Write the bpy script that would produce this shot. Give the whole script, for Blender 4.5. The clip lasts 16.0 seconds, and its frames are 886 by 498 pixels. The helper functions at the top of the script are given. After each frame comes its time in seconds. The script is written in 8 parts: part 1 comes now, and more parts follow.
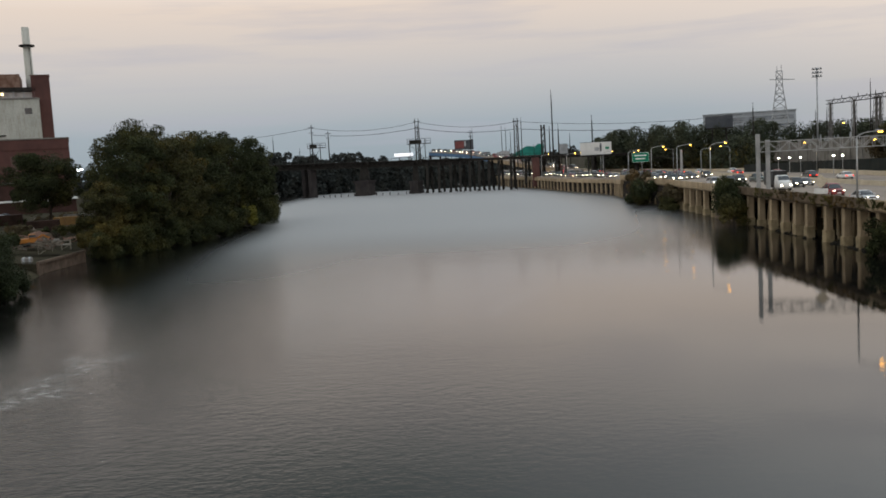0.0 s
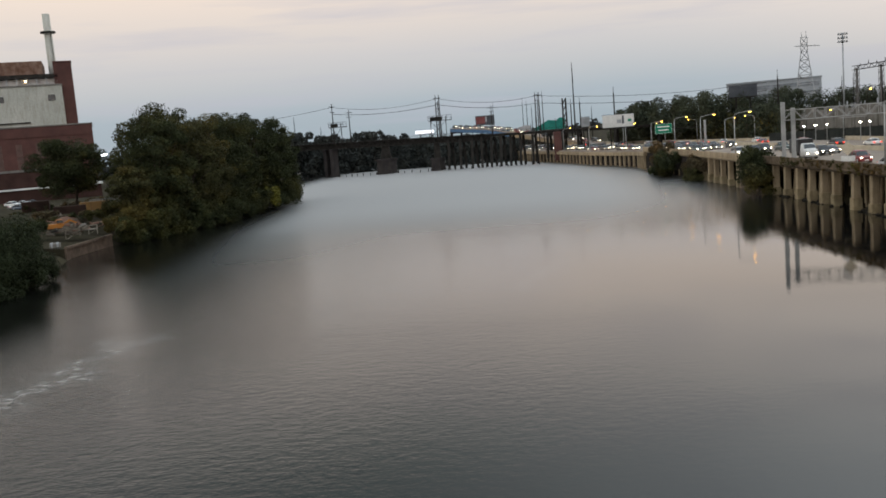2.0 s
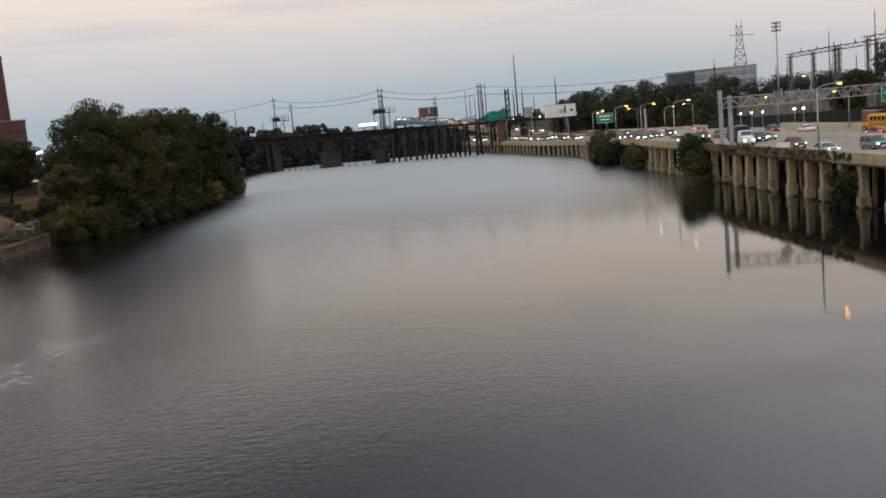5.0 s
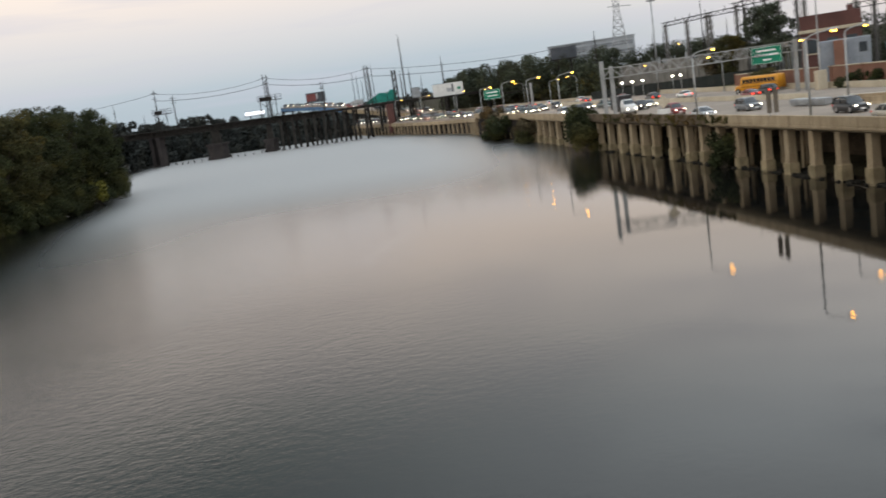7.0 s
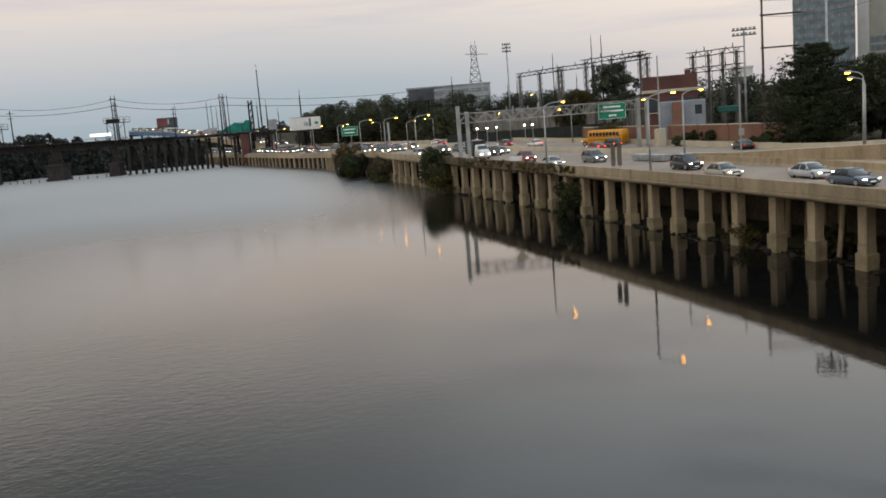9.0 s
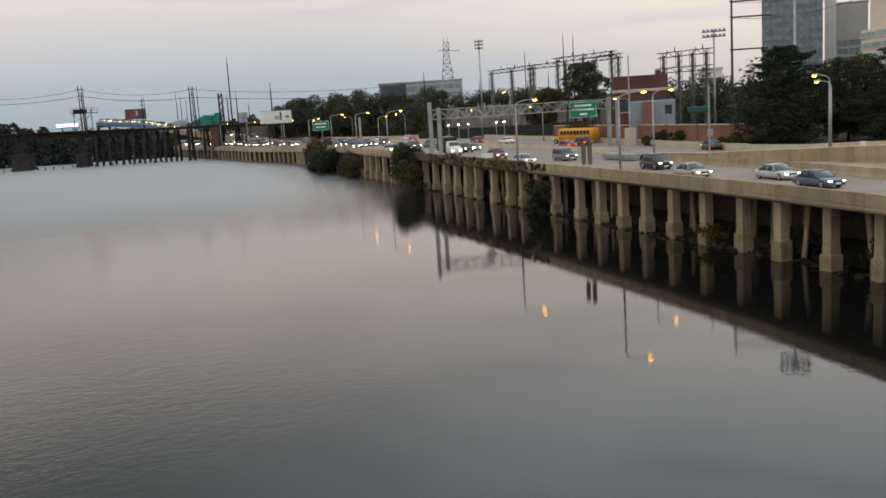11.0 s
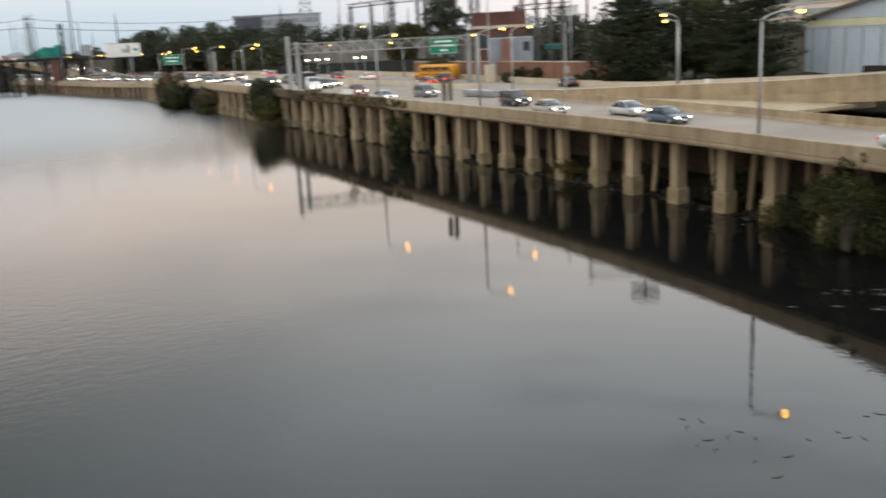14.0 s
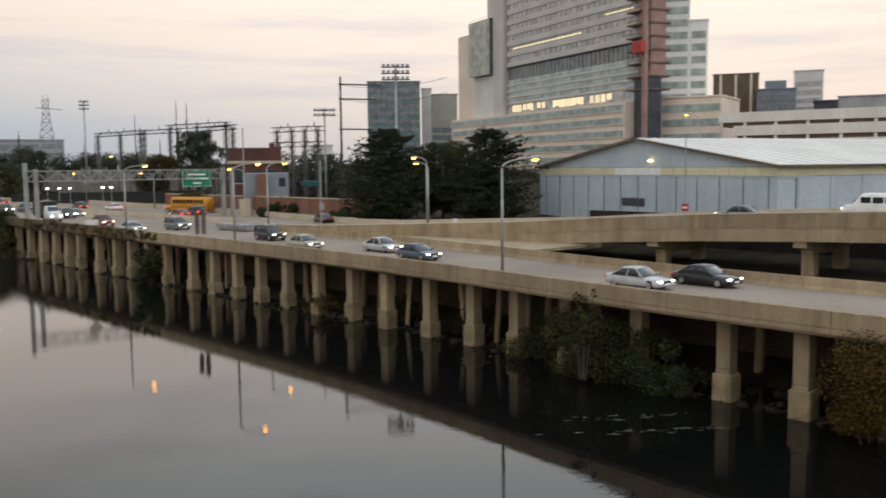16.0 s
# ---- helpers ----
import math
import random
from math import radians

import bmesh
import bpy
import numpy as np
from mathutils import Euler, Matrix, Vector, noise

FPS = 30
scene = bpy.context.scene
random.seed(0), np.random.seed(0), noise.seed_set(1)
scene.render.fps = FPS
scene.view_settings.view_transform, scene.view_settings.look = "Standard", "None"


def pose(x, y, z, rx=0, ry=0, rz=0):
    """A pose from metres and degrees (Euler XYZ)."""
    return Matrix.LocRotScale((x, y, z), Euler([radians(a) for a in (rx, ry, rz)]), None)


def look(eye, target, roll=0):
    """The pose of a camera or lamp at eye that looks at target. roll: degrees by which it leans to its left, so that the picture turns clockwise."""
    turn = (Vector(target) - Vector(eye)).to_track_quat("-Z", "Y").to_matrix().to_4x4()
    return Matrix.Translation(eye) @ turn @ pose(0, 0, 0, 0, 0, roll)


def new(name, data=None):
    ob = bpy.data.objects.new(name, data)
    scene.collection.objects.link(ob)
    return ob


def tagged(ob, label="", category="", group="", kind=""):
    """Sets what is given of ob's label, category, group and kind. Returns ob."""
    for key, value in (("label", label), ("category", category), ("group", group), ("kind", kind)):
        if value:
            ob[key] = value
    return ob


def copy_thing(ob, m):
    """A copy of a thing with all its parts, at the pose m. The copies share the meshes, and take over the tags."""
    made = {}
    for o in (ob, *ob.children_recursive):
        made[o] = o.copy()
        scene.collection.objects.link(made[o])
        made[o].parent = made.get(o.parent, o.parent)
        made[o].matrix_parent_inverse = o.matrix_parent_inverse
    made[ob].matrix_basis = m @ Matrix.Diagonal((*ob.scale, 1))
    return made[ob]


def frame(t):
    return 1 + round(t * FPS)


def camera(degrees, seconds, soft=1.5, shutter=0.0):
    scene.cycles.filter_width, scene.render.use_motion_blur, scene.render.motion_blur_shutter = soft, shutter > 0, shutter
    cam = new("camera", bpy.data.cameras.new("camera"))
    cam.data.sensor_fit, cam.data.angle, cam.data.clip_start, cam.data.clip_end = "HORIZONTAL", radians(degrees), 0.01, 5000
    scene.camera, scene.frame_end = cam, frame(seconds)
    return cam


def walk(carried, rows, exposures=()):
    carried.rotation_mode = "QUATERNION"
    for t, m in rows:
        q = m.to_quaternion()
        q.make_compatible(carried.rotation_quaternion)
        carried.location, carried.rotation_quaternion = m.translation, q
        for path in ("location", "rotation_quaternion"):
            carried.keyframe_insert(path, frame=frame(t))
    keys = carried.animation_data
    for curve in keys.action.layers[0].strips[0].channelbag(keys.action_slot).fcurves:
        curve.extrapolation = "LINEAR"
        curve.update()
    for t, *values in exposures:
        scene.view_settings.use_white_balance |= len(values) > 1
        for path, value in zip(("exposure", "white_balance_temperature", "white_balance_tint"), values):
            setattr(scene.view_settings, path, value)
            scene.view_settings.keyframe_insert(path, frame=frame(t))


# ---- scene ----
cam = camera(52.49, 16.0, soft=1.7, shutter=0.5)
PATH = [
    (0.0, pose(0, 0, 14, 84.297, 3.187, 0.425)),
    (0.5, pose(0, 0, 14, 84.533, 3.052, 0.845)),
    (1.0, pose(0, 0, 14, 84.285, 3.477, 1.429)),
    (1.5, pose(0, 0, 14, 83.403, 4.306, 1.845)),
    (2.0, pose(0, 0, 14, 82.905, 4.566, 1.772)),
    (2.5, pose(0, 0, 14, 82.635, 4.762, 1.343)),
    (3.0, pose(0, 0, 14, 82.562, 4.640, 0.637)),
    (3.5, pose(0, 0, 14, 82.437, 4.808, -0.567)),
    (3.7, pose(0, 0, 14, 82.377, 4.952, -0.803)),
    (5.8, pose(0, 0, 14, 81.612, 6.148, -4.325)),
    (6.0, pose(0, 0, 14, 81.099, 7.130, -6.977)),
    (6.5, pose(0, 0, 14, 80.373, 7.131, -6.867)),
    (7.0, pose(0, 0, 14, 80.107, 8.280, -8.861)),
    (7.5, pose(0, 0, 14, 80.199, 6.281, -14.983)),
    (8.0, pose(0, 0, 14, 81.200, 5.782, -16.772)),
    (8.5, pose(0, 0, 14, 81.517, 5.076, -17.112)),
    (9.0, pose(0, 0, 14, 81.500, 4.536, -17.848)),
    (9.5, pose(0, 0, 14, 81.340, 4.276, -18.838)),
    (11.8, pose(0, 0, 14, 80.703, 3.489, -19.678)),
    (12.0, pose(0, 0, 14, 80.449, 3.460, -19.200)),
    (12.5, pose(0, 0, 14, 79.701, 3.539, -18.712)),
    (13.0, pose(0, 0, 14, 78.968, 3.533, -19.188)),
    (13.5, pose(0, 0, 14, 78.148, 3.833, -20.772)),
    (14.0, pose(0, 0, 14, 76.650, 2.933, -28.389)),
    (14.5, pose(0, 0, 14, 76.887, 2.137, -33.802)),
    (15.0, pose(0, 0, 14, 80.195, 0.968, -37.665)),
    (15.3, pose(0, 0, 14, 81.940, 0.897, -39.027)),
    (15.5, pose(0, 0, 14, 83.470, 0.675, -40.159)),
    (16.0, pose(0, 0, 14, 84.730, 0.632, -43.659)),
]
EXPOSURES = [(0.0, -0.15), (1.0, 0.0), (3.5, 0.06), (6.2, 0.12), (7.0, 0.32), (7.5, 0.3), (8.2, 0.13), (9.0, 0.06), (12.0, 0.19), (13.0, 0.48), (13.5, 0.54), (14.3, 0.75), (14.8, 0.78), (15.05, 0.57), (15.25, 0.4), (15.6, 0.28), (16.0, 0.1)]
walk(cam, PATH, EXPOSURES)

# ---- sky and light: dusk, the sun already down ----
world = bpy.data.worlds.new("dusk_sky")
scene.world = world
world.use_nodes = True
wt = world.node_tree
wt.nodes.clear()


def wnode(kind, **inputs):
    n = wt.nodes.new(kind)
    for k, v in inputs.items():
        n.inputs[k].default_value = v
    return n


def ramp_stops(node, stops):
    e = node.color_ramp.elements
    while len(e) < len(stops):
        e.new(0.5)
    for el, (p, c) in zip(e, stops):
        el.position, el.color = p, (*c, 1)


w_out = wnode("ShaderNodeOutputWorld")
w_bg = wnode("ShaderNodeBackground", Strength=1.0)
w_co = wnode("ShaderNodeTexCoord")
w_sep = wnode("ShaderNodeSeparateXYZ")
wt.links.new(w_co.outputs["Generated"], w_sep.inputs[0])
# height above the horizon, 0..1 over about 0..25 degrees and on to the zenith
w_h = wnode("ShaderNodeMath")
w_h.operation = "POWER"
w_h.use_clamp = True
w_h.inputs[1].default_value = 0.5
w_abs = wnode("ShaderNodeMath")
w_abs.operation = "MAXIMUM"
w_abs.inputs[1].default_value = 0.0
wt.links.new(w_sep.outputs["Z"], w_abs.inputs[0])
wt.links.new(w_abs.outputs[0], w_h.inputs[0])
cool = wnode("ShaderNodeValToRGB")
ramp_stops(cool, [(0.0, (0.32, 0.40, 0.44)), (0.20, (0.375, 0.452, 0.515)), (0.31, (0.585, 0.572, 0.585)), (0.41, (0.84, 0.71, 0.62)),
                  (0.46, (1.06, 0.93, 0.84)), (0.52, (0.86, 0.79, 0.73)), (0.59, (0.34, 0.395, 0.395)), (0.74, (0.21, 0.30, 0.33)), (1.0, (0.60, 0.585, 0.57))])
warm = wnode("ShaderNodeValToRGB")
ramp_stops(warm, [(0.0, (0.62, 0.55, 0.54)), (0.22, (0.74, 0.65, 0.61)), (0.36, (0.92, 0.79, 0.70)), (0.42, (0.98, 0.85, 0.75)),
                  (0.51, (1.22, 1.15, 1.09)), (0.62, (1.26, 1.35, 1.39)), (0.78, (1.08, 1.20, 1.29)), (1.0, (0.76, 0.85, 0.93))])
wt.links.new(w_h.outputs[0], cool.inputs[0])
wt.links.new(w_h.outputs[0], warm.inputs[0])
# warmer towards the sunset side (+x)
w_az = wnode("ShaderNodeMapRange")
w_az.interpolation_type = "SMOOTHSTEP"
w_az.inputs["From Min"].default_value = -0.30
w_az.inputs["From Max"].default_value = 0.50
w_dot = wnode("ShaderNodeVectorMath")
w_dot.operation = "DOT_PRODUCT"
w_dot.inputs[1].default_value = (1.0, -0.5, 1.1)
wt.links.new(w_co.outputs["Generated"], w_dot.inputs[0])
wt.links.new(w_dot.outputs["Value"], w_az.inputs["Value"])
w_mix = wnode("ShaderNodeMix")
w_mix.data_type = "RGBA"
wt.links.new(w_az.outputs[0], w_mix.inputs["Factor"])
wt.links.new(cool.outputs[0], w_mix.inputs["A"])
wt.links.new(warm.outputs[0], w_mix.inputs["B"])
# thin streaky cloud, a little darker and bluer than the sky behind it
w_map = wnode("ShaderNodeMapping")
w_map.inputs["Scale"].default_value = (2.2, 2.2, 26.0)
wt.links.new(w_co.outputs["Generated"], w_map.inputs[0])
w_cl = wnode("ShaderNodeTexNoise", Scale=1.6, Detail=5.0, Roughness=0.55)
wt.links.new(w_map.outputs[0], w_cl.inputs["Vector"])
w_cr = wnode("ShaderNodeValToRGB")
ramp_stops(w_cr, [(0.50, (0, 0, 0)), (0.72, (1, 1, 1))])
wt.links.new(w_cl.outputs[0], w_cr.inputs[0])
w_cm = wnode("ShaderNodeMath")
w_cm.operation = "MULTIPLY"
w_cm.inputs[1].default_value = 0.46
wt.links.new(w_cr.outputs[0], w_cm.inputs[0])
w_cmix = wnode("ShaderNodeMix")
w_cmix.data_type = "RGBA"
w_cmix.inputs["B"].default_value = (0.47, 0.48, 0.57, 1)
wt.links.new(w_cm.outputs[0], w_cmix.inputs["Factor"])
wt.links.new(w_mix.outputs["Result"], w_cmix.inputs["A"])
# the air's own scattered light from the sun just below the horizon
w_sky = wnode("ShaderNodeTexSky")
w_sky.sky_type = "NISHITA"
w_sky.sun_disc = False
w_sky.sun_elevation = radians(1.0)
w_sky.sun_rotation = radians(95)
w_skm = wnode("ShaderNodeMix")
w_skm.data_type = "RGBA"
w_skm.blend_type = "ADD"
w_skm.inputs["Factor"].default_value = 0.03
wt.links.new(w_cmix.outputs["Result"], w_skm.inputs["A"])
wt.links.new(w_sky.outputs[0], w_skm.inputs["B"])
wt.links.new(w_skm.outputs["Result"], w_bg.inputs["Color"])
wt.links.new(w_bg.outputs[0], w_out.inputs["Surface"])

sun = new("sun", bpy.data.lights.new("sun", "SUN"))
sun.data.energy, sun.data.angle, sun.data.color = 0.52, radians(60), (1.0, 0.87, 0.74)
sun.matrix_world = look((0, 0, 0), (0.85, 0.2, -0.6))


# ---- materials ----
def nodes_of(name):
    m = bpy.data.materials.new(name)
    m.use_nodes = True
    t = m.node_tree
    return m, t, t.nodes["Principled BSDF"]


def material(name, a, b, rough=0.8, scale=1.0, metal=0.0, fine=9.0, bump=0.15, spread=0.12, streak=0.0, dirt=None, dirt_amount=0.35, pieces=False, spec=0.35):
    """Two tones mixed by a coarse noise, a fine grain over them, optional run-down streaks and dirt, and a fine relief."""
    m, t, p = nodes_of(name)
    L, N = t.links, t.nodes
    co = N.new("ShaderNodeTexCoord")
    n1 = N.new("ShaderNodeTexNoise")
    n1.inputs["Scale"].default_value = scale
    n1.inputs["Detail"].default_value = 4
    n2 = N.new("ShaderNodeTexNoise")
    n2.inputs["Scale"].default_value = scale * fine
    n2.inputs["Detail"].default_value = 3
    geo = N.new("ShaderNodeNewGeometry")
    L.new(geo.outputs["Position"], n1.inputs["Vector"])
    L.new(geo.outputs["Position"], n2.inputs["Vector"])
    cr = N.new("ShaderNodeValToRGB")
    ramp_stops(cr, [(0.32, a), (0.68, b)])
    L.new(n1.outputs[0], cr.inputs[0])
    mr = N.new("ShaderNodeMapRange")
    mr.inputs["From Min"].default_value, mr.inputs["From Max"].default_value = 0.25, 0.75
    mr.inputs["To Min"].default_value, mr.inputs["To Max"].default_value = 1 - spread, 1 + spread
    L.new(n2.outputs[0], mr.inputs["Value"])
    mul = N.new("ShaderNodeMix")
    mul.data_type, mul.blend_type = "RGBA", "MULTIPLY"
    mul.inputs["Factor"].default_value = 1
    L.new(cr.outputs[0], mul.inputs["A"])
    L.new(mr.outputs[0], mul.inputs["B"])
    col = mul.outputs["Result"]
    if pieces:
        oi = N.new("ShaderNodeObjectInfo")
        pr = N.new("ShaderNodeMapRange")
        pr.inputs["To Min"].default_value, pr.inputs["To Max"].default_value = 0.82, 1.12
        L.new(oi.outputs["Random"], pr.inputs["Value"])
        pm = N.new("ShaderNodeMix")
        pm.data_type, pm.blend_type = "RGBA", "MULTIPLY"
        pm.inputs["Factor"].default_value = 1
        L.new(col, pm.inputs["A"])
        L.new(pr.outputs[0], pm.inputs["B"])
        col = pm.outputs["Result"]
    if streak:
        mp = N.new("ShaderNodeMapping")
        mp.inputs["Scale"].default_value = (0.75, 0.75, 0.14)
        L.new(geo.outputs["Position"], mp.inputs[0])
        n3 = N.new("ShaderNodeTexNoise")
        n3.inputs["Scale"].default_value = 1.3
        n3.inputs["Detail"].default_value = 6
        n3.inputs["Roughness"].default_value = 0.62
        L.new(mp.outputs[0], n3.inputs["Vector"])
        sr = N.new("ShaderNodeValToRGB")
        ramp_stops(sr, [(0.46, (0, 0, 0)), (0.72, (1, 1, 1))])
        L.new(n3.outputs[0], sr.inputs[0])
        sm = N.new("ShaderNodeMath")
        sm.operation = "MULTIPLY"
        sm.inputs[1].default_value = streak
        L.new(sr.outputs[0], sm.inputs[0])
        sx = N.new("ShaderNodeMix")
        sx.data_type = "RGBA"
        sx.inputs["B"].default_value = (*(dirt or (0.06, 0.05, 0.035)), 1)
        L.new(sm.outputs[0], sx.inputs["Factor"])
        L.new(col, sx.inputs["A"])
        col = sx.outputs["Result"]
    L.new(col, p.inputs["Base Color"])
    p.inputs["Roughness"].default_value = rough
    p.inputs["Metallic"].default_value = metal
    p.inputs["Specular IOR Level"].default_value = spec
    if bump:
        bp = N.new("ShaderNodeBump")
        bp.inputs["Strength"].default_value = bump
        bp.inputs["Distance"].default_value = 0.03
        L.new(n2.outputs[0], bp.inputs["Height"])
        L.new(bp.outputs[0], p.inputs["Normal"])
    return m


def lamp_material(name, colour, strength):
    m, t, p = nodes_of(name)
    p.inputs["Base Color"].default_value = (*colour, 1)
    p.inputs["Emission Color"].default_value = (*colour, 1)
    p.inputs["Emission Strength"].default_value = strength
    return m


def glass_material(name, colour, rough=0.08, spec=0.9):
    """Dark, reflecting window glass with a little waviness."""
    m, t, p = nodes_of(name)
    oi = t.nodes.new("ShaderNodeObjectInfo")
    n = t.nodes.new("ShaderNodeTexNoise")
    n.inputs["Scale"].default_value = 0.35
    geo = t.nodes.new("ShaderNodeNewGeometry")
    t.links.new(geo.outputs["Position"], n.inputs["Vector"])
    cr = t.nodes.new("ShaderNodeValToRGB")
    ramp_stops(cr, [(0.35, tuple(c * 0.7 for c in colour)), (0.65, tuple(c * 1.3 for c in colour))])
    t.links.new(n.outputs[0], cr.inputs[0])
    t.links.new(cr.outputs[0], p.inputs["Base Color"])
    bp = t.nodes.new("ShaderNodeBump")
    bp.inputs["Strength"].default_value = 0.04
    t.links.new(n.outputs[0], bp.inputs["Height"])
    t.links.new(bp.outputs[0], p.inputs["Normal"])
    p.inputs["Roughness"].default_value = rough
    p.inputs["Specular IOR Level"].default_value = spec
    return m


CONCRETE = material("concrete", (0.29, 0.222, 0.142), (0.395, 0.31, 0.20), 0.9, 0.35, fine=14, streak=0.45, dirt=(0.12, 0.09, 0.06))
CONCRETE_PIECE = material("concrete_cast", (0.28, 0.212, 0.132), (0.385, 0.30, 0.195), 0.9, 0.5, fine=12, streak=0.55, dirt=(0.11, 0.075, 0.042), pieces=True)
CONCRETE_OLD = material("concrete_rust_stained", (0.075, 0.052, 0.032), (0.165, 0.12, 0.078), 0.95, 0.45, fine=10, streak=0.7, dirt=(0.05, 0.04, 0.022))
CONCRETE_PALE = material("concrete_pale", (0.40, 0.34, 0.25), (0.50, 0.43, 0.325), 0.9, 0.3, fine=15, streak=0.25, dirt=(0.2, 0.17, 0.12))
PEDESTAL = material("concrete_tidemark", (0.20, 0.15, 0.085), (0.33, 0.26, 0.155), 0.9, 0.9, fine=8, streak=0.55, dirt=(0.06, 0.06, 0.03), pieces=True)
ASPHALT = material("worn_road", (0.215, 0.178, 0.146), (0.285, 0.238, 0.197), 0.97, 0.12, fine=30, bump=0.1)
EARTH = material("earth", (0.020, 0.018, 0.012), (0.052, 0.045, 0.028), 0.95, 0.25, fine=10, spread=0.3, bump=0.4, spec=0.05)
GRASS = material("dry_grass", (0.09, 0.085, 0.04), (0.15, 0.13, 0.065), 0.95, 0.4, fine=12, spread=0.3, bump=0.4)
STEEL_DARK = material("dark_steel", (0.016, 0.015, 0.014), (0.038, 0.034, 0.030), 0.8, 0.6, metal=0.0, spec=0.1)
STEEL_GREY = material("galvanised_steel", (0.26, 0.27, 0.28), (0.38, 0.39, 0.40), 0.55, 0.8, metal=0.5, bump=0.03)
STONE_PIER = material("sooty_brown_stone", (0.030, 0.027, 0.028), (0.052, 0.046, 0.046), 0.95, 0.4, fine=8, streak=0.4, spec=0.05)
# near-black tone for wall bodies behind ribs, columns and the ramp void
BACKING_DARK = material("dark_backing", (0.016, 0.014, 0.014), (0.04, 0.034, 0.031), 0.95, 0.4, fine=8, streak=0.4, spec=0.05)
BRICK = material("red_brick", (0.072, 0.032, 0.027), (0.112, 0.050, 0.042), 0.9, 0.2, fine=20, streak=0.35, dirt=(0.07, 0.035, 0.03))
BRICK_LIGHT = material("orange_brick", (0.175, 0.085, 0.06), (0.235, 0.12, 0.083), 0.9, 0.25, fine=20, streak=0.2, dirt=(0.16, 0.09, 0.06))
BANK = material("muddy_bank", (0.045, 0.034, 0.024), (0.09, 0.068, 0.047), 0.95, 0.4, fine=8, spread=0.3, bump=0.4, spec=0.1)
BARK = material("bark", (0.035, 0.028, 0.02), (0.075, 0.06, 0.045), 0.95, 2.0, fine=6, bump=0.5)


def leaves_material(name, a, b, autumn=0.9):
    m, t, p = nodes_of(name)
    geo = t.nodes.new("ShaderNodeNewGeometry")
    cr = t.nodes.new("ShaderNodeValToRGB")
    ramp_stops(cr, [(0.0, a), (1.0, b)])
    t.links.new(geo.outputs["Random Per Island"], cr.inputs[0])
    n = t.nodes.new("ShaderNodeTexNoise")
    n.inputs["Scale"].default_value = 0.35
    t.links.new(geo.outputs["Position"], n.inputs["Vector"])
    mr = t.nodes.new("ShaderNodeMapRange")
    mr.inputs["From Min"].default_value, mr.inputs["From Max"].default_value = 0.3, 0.7
    mr.inputs["To Min"].default_value, mr.inputs["To Max"].default_value = 0.6, 1.35
    t.links.new(n.outputs[0], mr.inputs["Value"])
    mx = t.nodes.new("ShaderNodeMix")
    mx.data_type, mx.blend_type = "RGBA", "MULTIPLY"
    mx.inputs["Factor"].default_value = 1
    t.links.new(cr.outputs[0], mx.inputs["A"])
    t.links.new(mr.outputs[0], mx.inputs["B"])
    turn = t.nodes.new("ShaderNodeTexNoise")  # whole boughs turning with the season
    turn.inputs["Scale"].default_value = 0.14
    turn.inputs["Detail"].default_value = 2
    t.links.new(geo.outputs["Position"], turn.inputs["Vector"])
    tr = t.nodes.new("ShaderNodeMapRange")
    tr.interpolation_type = "SMOOTHSTEP"
    for key, v in (("From Min", 0.46), ("From Max", 0.66), ("To Min", 0.0), ("To Max", autumn)):
        tr.inputs[key].default_value = v
    t.links.new(turn.outputs[0], tr.inputs["Value"])
    warm = t.nodes.new("ShaderNodeMix")
    warm.data_type, warm.blend_type = "RGBA", "MULTIPLY"
    warm.inputs["B"].default_value = (1.7, 1.3, 0.85, 1)
    t.links.new(tr.outputs[0], warm.inputs["Factor"])
    t.links.new(mx.outputs["Result"], warm.inputs["A"])
    t.links.new(warm.outputs["Result"], p.inputs["Base Color"])
    p.inputs["Roughness"].default_value = 0.75
    p.inputs["Specular IOR Level"].default_value = 0.15
    return m


LEAF = leaves_material("leaves_dark", (0.020, 0.026, 0.011), (0.040, 0.047, 0.018))
LEAF_OLIVE = leaves_material("leaves_olive", (0.036, 0.038, 0.015), (0.066, 0.064, 0.024))
# distance haze is mixed into these two leaf colours: paler, greyer, bluer
LEAF_HILL_HAZY = leaves_material("leaves_hill_hazy", (0.036, 0.044, 0.030), (0.062, 0.072, 0.044), 0.3)
LEAF_FAR_HAZY = leaves_material("leaves_far_hazy", (0.032, 0.037, 0.036), (0.042, 0.048, 0.045), 0.2)
LEAF_YELLOW = leaves_material("leaves_yellow", (0.075, 0.075, 0.012), (0.15, 0.135, 0.025), 0.0)
LEAF_RUST = leaves_material("leaves_autumn", (0.03, 0.024, 0.009), (0.105, 0.066, 0.016), 0.5)
LEAF_DRY = leaves_material("brush_dry", (0.045, 0.038, 0.022), (0.10, 0.078, 0.042))
NEEDLE = leaves_material("needles", (0.016, 0.023, 0.010), (0.034, 0.043, 0.019), 0.0)

# the river: a dark body of water with fine ripples, rougher where the breeze reaches it
WATER, _t, _p = nodes_of("river_water")
_p.inputs["Base Color"].default_value = (0.0045, 0.0048, 0.0045, 1)
_p.inputs["IOR"].default_value = 1.34
_p.inputs["Roughness"].default_value = 0.035
_g = _t.nodes.new("ShaderNodeNewGeometry")
_m1 = _t.nodes.new("ShaderNodeMapping")
_m1.inputs["Scale"].default_value = (0.75, 1.0, 1.0)
_t.links.new(_g.outputs["Position"], _m1.inputs[0])
_n1 = _t.nodes.new("ShaderNodeTexNoise")
_n1.inputs["Scale"].default_value = 2.1
_n1.inputs["Detail"].default_value = 3
_n1.inputs["Roughness"].default_value = 0.68
